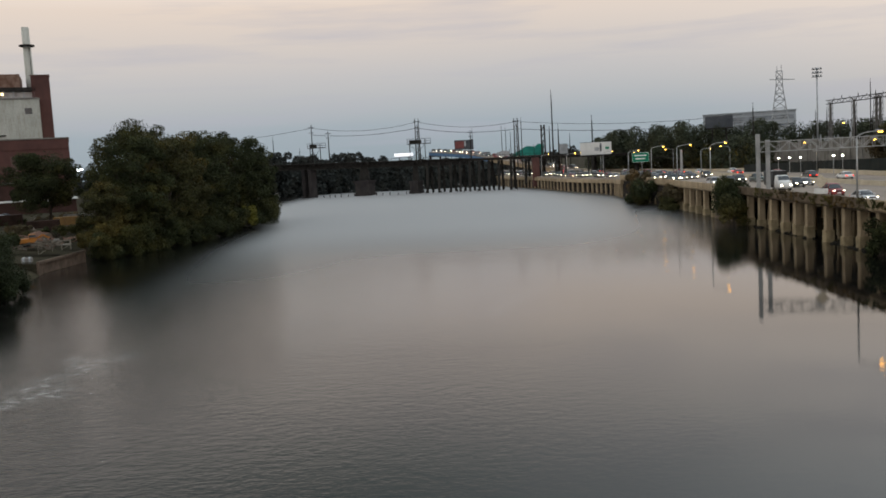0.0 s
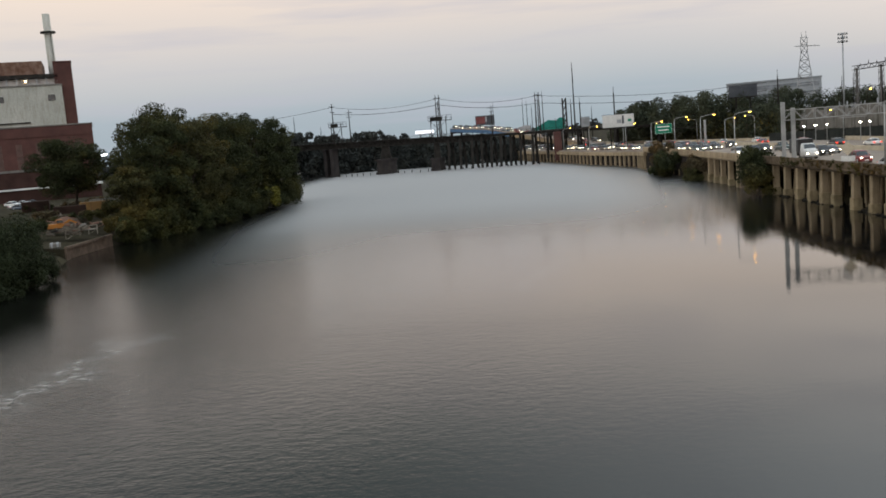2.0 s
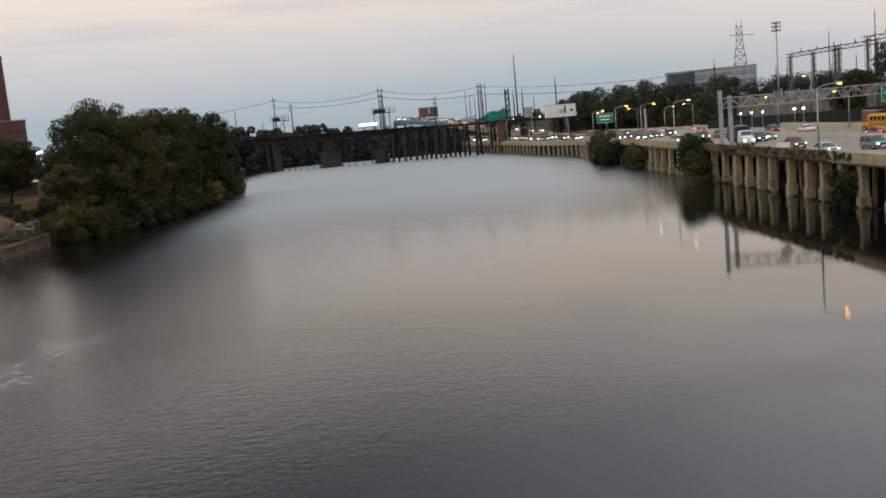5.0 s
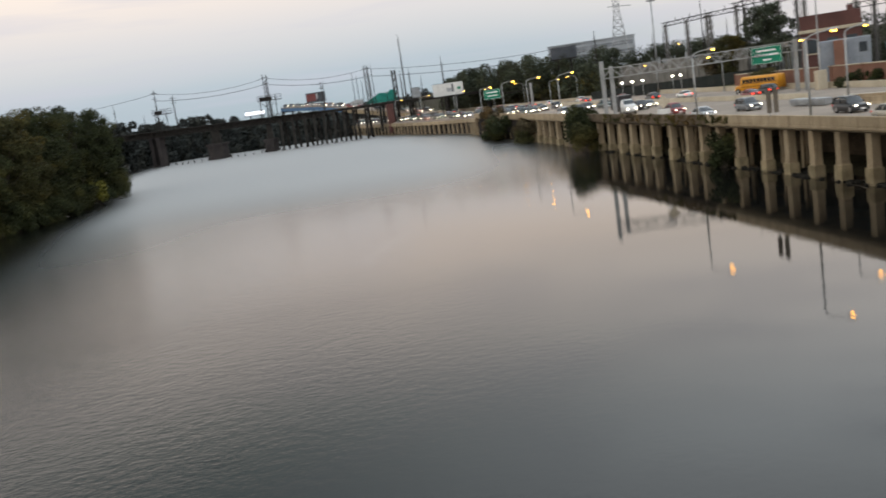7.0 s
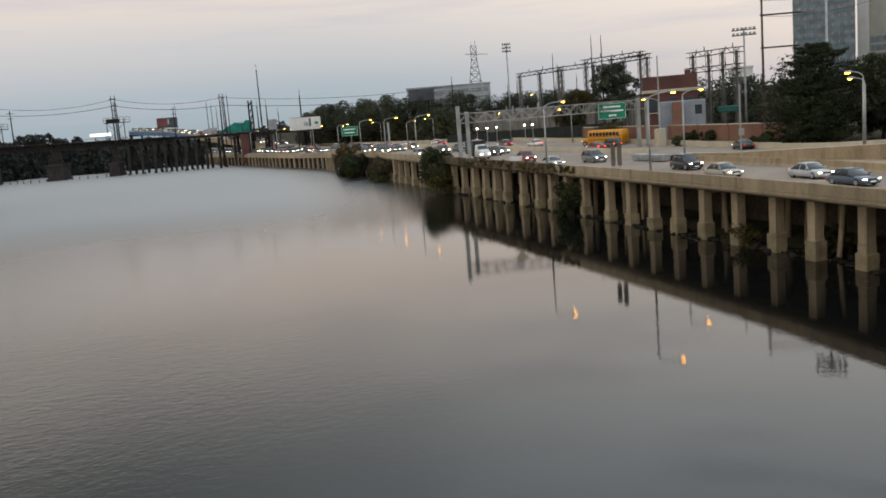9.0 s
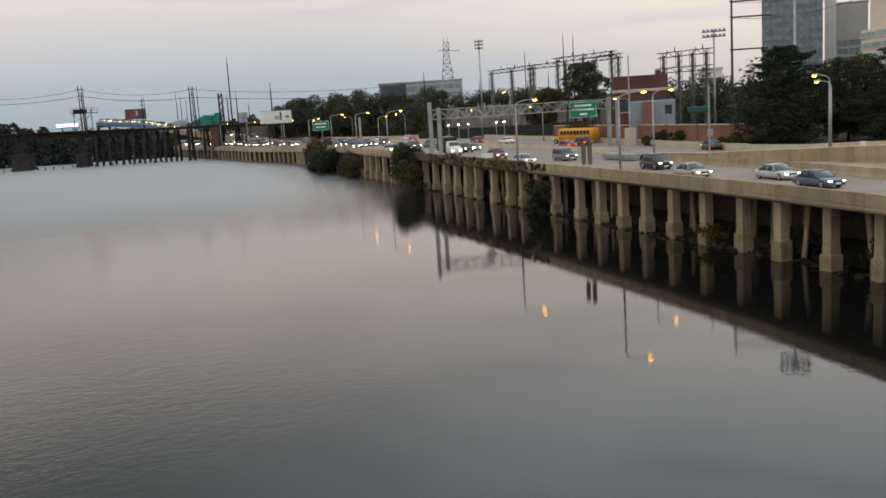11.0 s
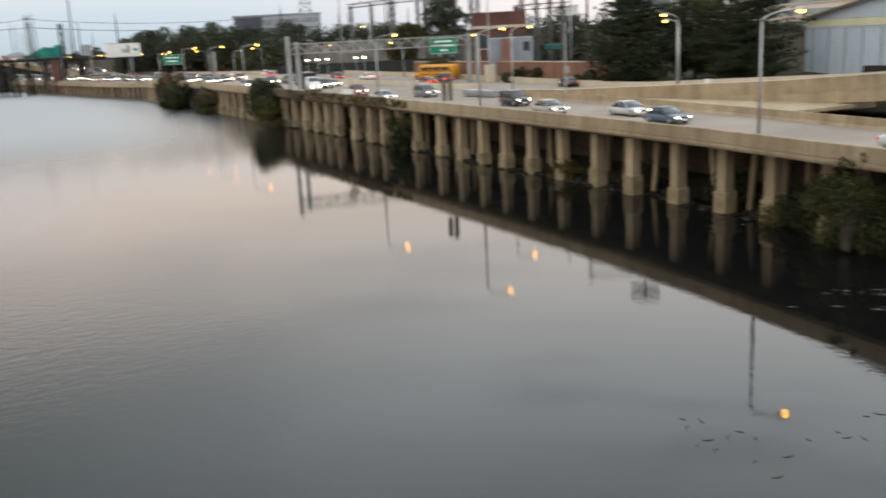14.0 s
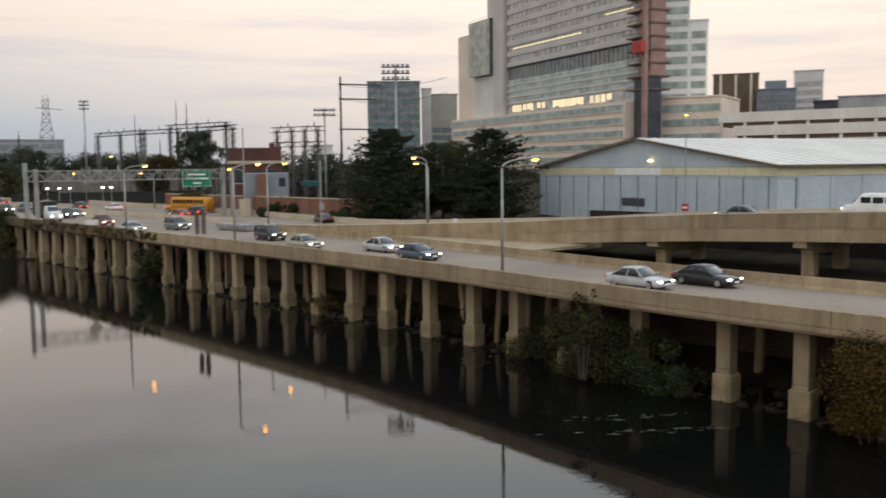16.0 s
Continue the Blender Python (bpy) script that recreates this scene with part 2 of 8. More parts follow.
_t.links.new(_m1.outputs[0], _n1.inputs["Vector"])
# wind patches
_m2 = _t.nodes.new("ShaderNodeMapping")
_m2.inputs["Scale"].default_value = (1.0, 0.45, 1.0)
_t.links.new(_g.outputs["Position"], _m2.inputs[0])
_n2 = _t.nodes.new("ShaderNodeTexNoise")
_n2.inputs["Scale"].default_value = 0.035
_n2.inputs["Detail"].default_value = 4
_t.links.new(_m2.outputs[0], _n2.inputs["Vector"])
_s = _t.nodes.new("ShaderNodeSeparateXYZ")
_t.links.new(_g.outputs["Position"], _s.inputs[0])
_shelter = _t.nodes.new("ShaderNodeMapRange")  # the wall on the highway side shelters the water
_shelter.interpolation_type = "SMOOTHSTEP"
for k, v in (("From Min", -28.0), ("From Max", 24.0), ("To Min", 1.35), ("To Max", 0.09)):
    _shelter.inputs[k].default_value = v
_t.links.new(_s.outputs["X"], _shelter.inputs["Value"])
_gust = _t.nodes.new("ShaderNodeMapRange")
for k, v in (("From Min", 0.35), ("From Max", 0.68), ("To Min", 0.75), ("To Max", 1.2)):
    _gust.inputs[k].default_value = v
_t.links.new(_n2.outputs[0], _gust.inputs["Value"])
_far = _t.nodes.new("ShaderNodeMapRange")  # further down the reach the breeze gets under the wall too
_far.interpolation_type = "SMOOTHSTEP"
for k, v in (("From Min", 72.0), ("From Max", 165.0), ("To Min", 0.0), ("To Max", 1.5)):
    _far.inputs[k].default_value = v
_t.links.new(_s.outputs["Y"], _far.inputs["Value"])
_lee = _t.nodes.new("ShaderNodeMapRange")  # the strip along the wall stays calmer all the way
_lee.interpolation_type = "SMOOTHSTEP"
for k, v in (("From Min", 14.0), ("From Max", 44.0), ("To Min", 1.0), ("To Max", 0.5)):
    _lee.inputs[k].default_value = v
_t.links.new(_s.outputs["X"], _lee.inputs["Value"])
_fl = _t.nodes.new("ShaderNodeMath")
_fl.operation = "MULTIPLY"
_t.links.new(_far.outputs[0], _fl.inputs[0])
_t.links.new(_lee.outputs[0], _fl.inputs[1])
_mx = _t.nodes.new("ShaderNodeMath")
_mx.operation = "SMOOTH_MAX"
_mx.inputs[2].default_value = 0.3
_t.links.new(_shelter.outputs[0], _mx.inputs[0])
_t.links.new(_fl.outputs[0], _mx.inputs[1])
_k = _t.nodes.new("ShaderNodeMath")
_k.operation = "MULTIPLY"
_t.links.new(_mx.outputs[0], _k.inputs[0])
_t.links.new(_gust.outputs[0], _k.inputs[1])
_h = _t.nodes.new("ShaderNodeMath")
_h.operation = "MULTIPLY"
_n0 = _t.nodes.new("ShaderNodeMath")
_n0.operation = "SUBTRACT"
_n0.inputs[1].default_value = 0.5
_t.links.new(_n1.outputs[0], _n0.inputs[0])
# longer wavelets that still show further out
_n3 = _t.nodes.new("ShaderNodeTexNoise")
_n3.inputs["Scale"].default_value = 0.8
_n3.inputs["Detail"].default_value = 2
_t.links.new(_m1.outputs[0], _n3.inputs["Vector"])
_n4 = _t.nodes.new("ShaderNodeMath")
_n4.operation = "MULTIPLY_ADD"
_n4.inputs[1].default_value = 0.55
_t.links.new(_n3.outputs[0], _n4.inputs[0])
_t.links.new(_n0.outputs[0], _n4.inputs[2])
_t.links.new(_n4.outputs[0], _h.inputs[0])
_t.links.new(_k.outputs[0], _h.inputs[1])
_fade = _t.nodes.new("ShaderNodeMapRange")  # single ripples merge into a sheen with distance
_fade.interpolation_type = "SMOOTHSTEP"
for k, v in (("From Min", 80.0), ("From Max", 280.0), ("To Min", 1.0), ("To Max", 0.15)):
    _fade.inputs[k].default_value = v
_t.links.new(_s.outputs["Y"], _fade.inputs["Value"])
_h2 = _t.nodes.new("ShaderNodeMath")
_h2.operation = "MULTIPLY"
_t.links.new(_h.outputs[0], _h2.inputs[0])
_t.links.new(_fade.outputs[0], _h2.inputs[1])
_b = _t.nodes.new("ShaderNodeBump")
_b.inputs["Strength"].default_value = 1.0
_b.inputs["Distance"].default_value = 0.028
_t.links.new(_h2.outputs[0], _b.inputs["Height"])
_t.links.new(_b.outputs[0], _p.inputs["Normal"])
_reach = _t.nodes.new("ShaderNodeMapRange")  # reflectance is raised down the open reach, painting in a fuller far sheen
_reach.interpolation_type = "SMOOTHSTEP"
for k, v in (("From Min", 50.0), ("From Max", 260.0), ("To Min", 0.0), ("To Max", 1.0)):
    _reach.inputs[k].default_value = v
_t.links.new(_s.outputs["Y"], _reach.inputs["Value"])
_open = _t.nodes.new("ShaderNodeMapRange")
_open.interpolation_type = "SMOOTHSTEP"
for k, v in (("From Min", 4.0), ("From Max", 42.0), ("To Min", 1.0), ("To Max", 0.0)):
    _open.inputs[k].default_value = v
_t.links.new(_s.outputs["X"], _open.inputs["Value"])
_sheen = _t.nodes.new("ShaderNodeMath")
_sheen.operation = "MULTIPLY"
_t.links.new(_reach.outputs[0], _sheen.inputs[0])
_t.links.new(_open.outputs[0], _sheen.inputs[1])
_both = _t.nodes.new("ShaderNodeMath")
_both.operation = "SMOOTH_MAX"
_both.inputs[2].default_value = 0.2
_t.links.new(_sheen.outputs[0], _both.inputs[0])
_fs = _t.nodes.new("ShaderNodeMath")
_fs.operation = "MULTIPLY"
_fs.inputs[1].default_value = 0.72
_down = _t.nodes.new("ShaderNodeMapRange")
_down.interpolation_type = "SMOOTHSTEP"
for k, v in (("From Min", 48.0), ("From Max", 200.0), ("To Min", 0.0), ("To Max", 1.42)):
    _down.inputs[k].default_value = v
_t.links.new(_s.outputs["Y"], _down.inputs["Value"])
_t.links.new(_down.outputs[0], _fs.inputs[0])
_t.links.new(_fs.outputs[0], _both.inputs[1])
# IOR climbs far past real water's 1.33 to brighten the distant surface
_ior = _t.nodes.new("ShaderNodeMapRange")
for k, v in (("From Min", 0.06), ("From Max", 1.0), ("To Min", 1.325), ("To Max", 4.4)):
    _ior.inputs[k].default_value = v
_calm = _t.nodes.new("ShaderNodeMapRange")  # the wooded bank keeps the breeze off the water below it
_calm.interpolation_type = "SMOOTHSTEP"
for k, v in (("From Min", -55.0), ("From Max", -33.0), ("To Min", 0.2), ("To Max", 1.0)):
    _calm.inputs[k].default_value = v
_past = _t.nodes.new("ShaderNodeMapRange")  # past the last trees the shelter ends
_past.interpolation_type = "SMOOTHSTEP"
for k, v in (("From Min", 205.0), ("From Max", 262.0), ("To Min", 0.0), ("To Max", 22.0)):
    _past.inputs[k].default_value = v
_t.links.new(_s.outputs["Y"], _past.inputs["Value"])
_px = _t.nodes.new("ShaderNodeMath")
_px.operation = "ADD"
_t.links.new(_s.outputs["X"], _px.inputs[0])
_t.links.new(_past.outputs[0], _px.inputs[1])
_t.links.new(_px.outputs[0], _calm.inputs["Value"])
# the added sheen is held back along the wooded bank, keeping reflections dark
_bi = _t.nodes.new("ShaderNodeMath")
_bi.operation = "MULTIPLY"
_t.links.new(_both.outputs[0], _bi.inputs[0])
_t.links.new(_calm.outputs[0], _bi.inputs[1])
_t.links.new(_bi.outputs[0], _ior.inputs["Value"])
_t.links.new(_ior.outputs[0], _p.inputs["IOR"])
_r = _t.nodes.new("ShaderNodeMapRange")  # ripples too fine to see blur the mirror
for k, v in (("From Min", 0.16), ("From Max", 1.9), ("To Min", 0.010), ("To Max", 0.79)):
    _r.inputs[k].default_value = v
_near = _t.nodes.new("ShaderNodeMapRange")  # close to, the single ripples show instead
for k, v in (("From Min", 0.0), ("From Max", 1.0), ("To Min", 0.40), ("To Max", 1.1)):
    _near.inputs[k].default_value = v
_t.links.new(_reach.outputs[0], _near.inputs["Value"])
_rk = _t.nodes.new("ShaderNodeMath")
_rk.operation = "MULTIPLY"
_t.links.new(_mx.outputs[0], _rk.inputs[0])
_t.links.new(_near.outputs[0], _rk.inputs[1])
_rc = _t.nodes.new("ShaderNodeMath")
_rc.operation = "MULTIPLY"
_t.links.new(_rk.outputs[0], _rc.inputs[0])
_t.links.new(_calm.outputs[0], _rc.inputs[1])
_t.links.new(_rc.outputs[0], _r.inputs["Value"])
_t.links.new(_r.outputs[0], _p.inputs["Roughness"])


def foam_line(a, b, width, amount, colour_in):
    """A broken trail of pale foam on the water from a to b, mixed over colour_in."""
    N, L = _t.nodes, _t.links
    d = Vector((b[0] - a[0], b[1] - a[1], 0))
    run, u = d.length, d.normalized()
    sub = N.new("ShaderNodeVectorMath")
    sub.operation = "SUBTRACT"
    sub.inputs[1].default_value = (*a, 0)
    L.new(_g.outputs["Position"], sub.inputs[0])
    vals = []
    for axis in (u, Vector((-u.y, u.x, 0))):
        dot = N.new("ShaderNodeVectorMath")
        dot.operation = "DOT_PRODUCT"
        dot.inputs[1].default_value = axis
        L.new(sub.outputs[0], dot.inputs[0])
        vals.append(dot.outputs["Value"])
    wob = N.new("ShaderNodeTexNoise")
    wob.inputs["Scale"].default_value = 0.25
    wob.inputs["Detail"].default_value = 3
    L.new(_g.outputs["Position"], wob.inputs["Vector"])
    off = N.new("ShaderNodeMath")
    off.operation = "MULTIPLY_ADD"
    off.inputs[1].default_value = width * 3
    L.new(wob.outputs[0], off.inputs[0])
    L.new(vals[1], off.inputs[2])
    cen = N.new("ShaderNodeMath")
    cen.operation = "SUBTRACT"
    cen.inputs[1].default_value = width * 1.5
    L.new(off.outputs[0], cen.inputs[0])
    ab = N.new("ShaderNodeMath")
    ab.operation = "ABSOLUTE"
    L.new(cen.outputs[0], ab.inputs[0])
    across = N.new("ShaderNodeMapRange")
    across.interpolation_type = "SMOOTHSTEP"
    for k, v in (("From Min", 0.0), ("From Max", width), ("To Min", 1.0), ("To Max", 0.0)):
        across.inputs[k].default_value = v
    L.new(ab.outputs[0], across.inputs["Value"])
    mid = N.new("ShaderNodeMath")
    mid.operation = "SUBTRACT"
    mid.inputs[1].default_value = run / 2
    L.new(vals[0], mid.inputs[0])
    mab = N.new("ShaderNodeMath")
    mab.operation = "ABSOLUTE"
    L.new(mid.outputs[0], mab.inputs[0])
    ends = N.new("ShaderNodeMapRange")
    ends.interpolation_type = "SMOOTHSTEP"
    for k, v in (("From Min", run * 0.3), ("From Max", run * 0.5), ("To Min", 1.0), ("To Max", 0.0)):
        ends.inputs[k].default_value = v
    L.new(mab.outputs[0], ends.inputs["Value"])
    sp = N.new("ShaderNodeTexNoise")
    sp.inputs["Scale"].default_value = 1.6
    sp.inputs["Detail"].default_value = 5
    L.new(_m1.outputs[0], sp.inputs["Vector"])
    spr = N.new("ShaderNodeMapRange")
    for k, v in (("From Min", 0.42), ("From Max", 0.66), ("To Min", 0.15), ("To Max", 1.0)):
        spr.inputs[k].default_value = v
    L.new(sp.outputs[0], spr.inputs["Value"])
    m1 = N.new("ShaderNodeMath")
    m1.operation = "MULTIPLY"
    L.new(across.outputs[0], m1.inputs[0])
    L.new(ends.outputs[0], m1.inputs[1])
    m2 = N.new("ShaderNodeMath")
    m2.operation = "MULTIPLY"
    L.new(m1.outputs[0], m2.inputs[0])
    L.new(spr.outputs[0], m2.inputs[1])
    m3 = N.new("ShaderNodeMath")
    m3.operation = "MULTIPLY"
    m3.inputs[1].default_value = amount
    L.new(m2.outputs[0], m3.inputs[0])
    mx = N.new("ShaderNodeMix")
    mx.data_type = "RGBA"
    mx.inputs["B"].default_value = (0.40, 0.42, 0.41, 1)
    L.new(m3.outputs[0], mx.inputs["Factor"])
    if colour_in is None:
        mx.inputs["A"].default_value = (0.0045, 0.0048, 0.0045, 1)
    else:
        L.new(colour_in, mx.inputs["A"])
    return mx.outputs["Result"]


_c = foam_line((-30.5, 48), (-27.0, 73), 3.2, 0.36, None)
_c = foam_line((-24, 100), (-5, 141), 2.0, 0.14, _c)
_c = foam_line((2, 77), (9.5, 97), 2.0, 0.12, _c)
_t.links.new(_c, _p.inputs["Base Color"])


# ---- mesh tools ----
class Mesh:
    """Collects vertices and faces for one mesh object."""

    def __init__(self):
        self.v, self.f = [], []

    def add(self, verts, faces):
        o = len(self.v)
        self.v += [tuple(p) for p in verts]
        self.f += [tuple(i + o for i in f) for f in faces]
        return self

    def box(self, x0, x1, y0, y1, z0, z1, c=0.0):
        """A box, its edges chamfered by c."""
        if c <= 0:
            v = [(x, y, z) for z in (z0, z1) for y in (y0, y1) for x in (x0, x1)]
            return self.add(v, [(0, 2, 3, 1), (4, 5, 7, 6), (0, 1, 5, 4), (2, 6, 7, 3), (0, 4, 6, 2), (1, 3, 7, 5)])
        m, h = ((x0 + x1) / 2, (y0 + y1) / 2, (z0 + z1) / 2), ((x1 - x0) / 2, (y1 - y0) / 2, (z1 - z0) / 2)
        bm = bmesh.new()
        bmesh.ops.create_cube(bm, size=2)
        for q in bm.verts:
            q.co = Vector((q.co.x * h[0], q.co.y * h[1], q.co.z * h[2])) + Vector(m)
        bmesh.ops.bevel(bm, geom=bm.edges[:], offset=c, segments=1, affect="EDGES")
        bm.verts.index_update()
        self.add([q.co[:] for q in bm.verts], [[q.index for q in f.verts] for f in bm.faces])
        bm.free()
        return self

    def tube(self, pts, r, n=8, r1=None, cap=True):
        """A round bar along points, from radius r to r1."""
        pts = [Vector(p) for p in pts]
        r1 = r if r1 is None else r1
        v, f = [], []
        for i, p in enumerate(pts):
            d = (pts[min(i + 1, len(pts) - 1)] - pts[max(i - 1, 0)]).normalized()
            a = d.cross(Vector((0, 0, 1)) if abs(d.z) < 0.9 else Vector((1, 0, 0))).normalized()
            b = d.cross(a)
            k = r + (r1 - r) * i / max(1, len(pts) - 1)
            v += [p + a * (k * math.cos(2 * math.pi * j / n)) + b * (k * math.sin(2 * math.pi * j / n)) for j in range(n)]
        for i in range(len(pts) - 1):
            f += [(i * n + j, i * n + (j + 1) % n, (i + 1) * n + (j + 1) % n, (i + 1) * n + j) for j in range(n)]
        if cap:
            f += [tuple(range(n)), tuple(reversed(range((len(pts) - 1) * n, len(pts) * n)))]
        return self.add(v, f)

    def beam(self, p, q, w, h):
        """A straight rectangular bar from p to q."""
        p, q = Vector(p), Vector(q)
        d = (q - p).normalized()
        a = d.cross(Vector((0, 0, 1)) if abs(d.z) < 0.95 else Vector((1, 0, 0))).normalized() * (w / 2)
        b = a.cross(d).normalized() * (h / 2)
        v = [e + s * a + t * b for e in (p, q) for s, t in ((-1, -1), (1, -1), (1, 1), (-1, 1))]
        return self.add(v, [(0, 1, 2, 3), (7, 6, 5, 4), (0, 4, 5, 1), (1, 5, 6, 2), (2, 6, 7, 3), (3, 7, 4, 0)])

    def loft(self, rings, closed=True, cap=True):
        n = len(rings[0])
        v = [p for r in rings for p in r]
        m = n if closed else n - 1
        f = [(i * n + j, i * n + (j + 1) % n, (i + 1) * n + (j + 1) % n, (i + 1) * n + j) for i in range(len(rings) - 1) for j in range(m)]
        if cap and closed:
            f += [tuple(reversed(range(n))), tuple(range((len(rings) - 1) * n, len(rings) * n))]
        return self.add(v, f)

    def prism(self, poly, z0, z1):
        n = len(poly)
        return self.add([(x, y, z) for z in (z0, z1) for x, y in poly],
                        [tuple(reversed(range(n))), tuple(range(n, 2 * n))] + [(i, (i + 1) % n, n + (i + 1) % n, n + i) for i in range(n)])

    def data(self, name, mat, smooth=False):
        me = bpy.data.meshes.new(name)
        me.from_pydata(self.v, [], self.f)
        bm = bmesh.new()
        bm.from_mesh(me)
        bmesh.ops.recalc_face_normals(bm, faces=bm.faces[:])
        bm.to_mesh(me)
        bm.free()
        me.materials.append(mat)
        if smooth:
            me.polygons.foreach_set("use_smooth", [True] * len(me.polygons))
        return me


def thing(name, label="", category="", group="", kind="", at=(0, 0, 0), rz=0.0):
    """An empty at the base of a thing, which holds its parts."""
    ob = new(name)
    ob.matrix_world = pose(*at, 0, 0, rz)
    return tagged(ob, label, category, group, kind)


def part(name, mesh, mat, parent, label="", at=None, smooth=False):
    me = mesh.data(name, mat, smooth) if isinstance(mesh, Mesh) else mesh
    ob = new(name, me)
    ob.parent = parent
    if at is not None:
        ob.location = at
    return tagged(ob, label)


def uprights(name, xs, width, y0, y1, z0, z1, mat, parent):
    """A row of alike upright bars, each a part of its own."""
    me = Mesh().box(-width / 2, width / 2, y0, y1, 0, z1 - z0).data(name, mat)
    for x in xs:
        part(name, me, None, parent, at=(x, 0, z0))


def solid(name, mesh, mat, label="", category="", group="", kind="", at=(0, 0, 0), rz=0.0, smooth=False):
    ob = new(name, mesh.data(name, mat, smooth) if isinstance(mesh, Mesh) else mesh)
    ob.matrix_world = pose(*at, 0, 0, rz)
    return tagged(ob, label, category, group, kind)


def lerp(table, y):
    return float(np.interp(y, [a for a, b in table], [b for a, b in table]))




def polar(az, d, z=0.0):
    """A place by its bearing (degrees to the right of straight ahead) and distance from the bridge rail where one stands."""
    return (d * math.sin(radians(az)), d * math.cos(radians(az)), z)


# ---- the lie of the land ----
LEFT_SHORE = [(-400, -64), (60, -60), (95, -57), (110, -57), (135, -64), (152, -64), (170, -61), (195, -55), (240, -54), (262, -60), (300, -68), (373, -78), (451, -92), (620, -120)]
RIGHT_SHORE = [(-400, 53.5), (262, 53.5), (278, 52.2), (302, 48.2), (322, 43.5), (361, 37.0), (396, 29.0), (434, 23.0), (480, 17), (620, 5)]
PARAPET_X = [(-400, 44.6), (0, 45.1), (28, 45.8), (36, 46.3), (41, 46.9), (47, 47.6), (54, 48.15), (62, 48.6), (71, 48.9), (90, 49.2), (120, 49.4), (400, 49.5)]
COLUMN_X = [(-10, 46.0), (16, 46.9), (21, 47.5), (26, 48.2), (33, 49.0), (40, 49.6), (60, 49.9), (65, 50.3), (100, 50.6), (400, 50.6)]
ROAD_EDGE = [(-400, 44.9), (0, 45.4), (28, 46.1), (36, 46.6), (47, 47.9), (62, 48.9), (90, 49.5), (120, 49.7), (262, 49.7), (278, 50.4), (302, 46.6), (322, 41.9), (361, 35.6), (396, 27.8), (434, 21.8), (480, 15), (620, -12), (760, -60)]


def parapet_z(y):
    return 6.42 + 0.0008 * min(max(y, 0), 200)


def road_z(y):
    return parapet_z(y) - 0.87 - 0.8 * min(1, max(0, (y - 250) / 50))


def hill(x, y):
    """The rise behind the highway, under the trees and the switchyard."""
    k = min(1, max(0, (x - 92) / 40)) * min(1, max(0, (y - 150) / 120))
    return 7.0 * k


water = Mesh().box(-2600, 2600, -600, 3200, -0.4, 0.0)
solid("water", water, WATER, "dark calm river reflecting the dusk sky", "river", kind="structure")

ground = Mesh()
ys = [-600, -200, -60, 0, 20, 40, 60, 80, 95, 110, 122, 135, 152, 170, 182, 195, 210, 225, 240, 252, 262, 278, 290, 302, 322, 340, 361, 378, 396, 415, 434, 455, 480, 510, 530, 560, 620, 700, 850, 1200, 2000, 3200]
rows_g = []
for y in ys:
    xl, xr = lerp(LEFT_SHORE, y), lerp(RIGHT_SHORE, y)
    shut = min(1, max(0, (y - 505) / 60))
    bed = -3 + 6 * shut
    row = [(-2600, 6), (xl - 300, 6), (xl - 120, 5), (xl - 40, 4.2), (xl - 16, 3.2), (xl - 5, 1.9), (xl, 0.7), (xl + 2.2, -0.7 + 4 * shut), (xl + 9, bed),
           (xr - 8, bed), (xr - 2.2, -0.8 + 4 * shut), (xr - 0.5, 0.15 + 2 * shut), (xr + 4, 1.1), (xr + 9, 2.6), (xr + 13, 3.7), (xr + 36, 3.9), (xr + 46, 5.2), (xr + 62, 5.8), (xr + 110, 7), (xr + 300, 9), (2600, 9)]
    rows_g.append([(x, y, z + hill(x, y) + (0.25 * noise.noise(Vector((x * 0.11, y * 0.13, 0))) if z > 0.5 else 0)) for x, z in row])
ground.loft(rows_g, closed=False)
solid("ground", ground, EARTH, "dark earth banks with dry weeds", "ground", kind="structure", smooth=True)

# ---- the riverside expressway ----
highway = Mesh()
secs = []
for y in list(range(-60, 103, 8)) + [103.9, 104.0, 110, 118]:
    left = lerp(ROAD_EDGE, y)
    right = float(np.interp(y, [-60, 31, 43, 58, 75, 92, 103.9, 104.0, 118], [58.0, 58.5, 59.6, 61.9, 64.1, 64.2, 64.2, 81.7, 82.0]))
    secs.append((y, left, right))
for y in list(range(124, 480, 8)) + [480, 540, 620, 700, 760]:
    left = lerp(ROAD_EDGE, y)
    secs.append((y, left, left + float(np.interp(y, [118, 150, 230, 262, 760], [32.4, 36.5, 40, 40, 40]))))
highway.loft([[(a + 0.32, y, road_z(y)), (b, y, road_z(y)), (b, y, road_z(y) - 0.55), (a + 0.32, y, road_z(y) - 0.55)] for y, a, b in secs])
solid("road", highway, ASPHALT, "worn grey concrete expressway lanes beside the river", "road", kind="structure")

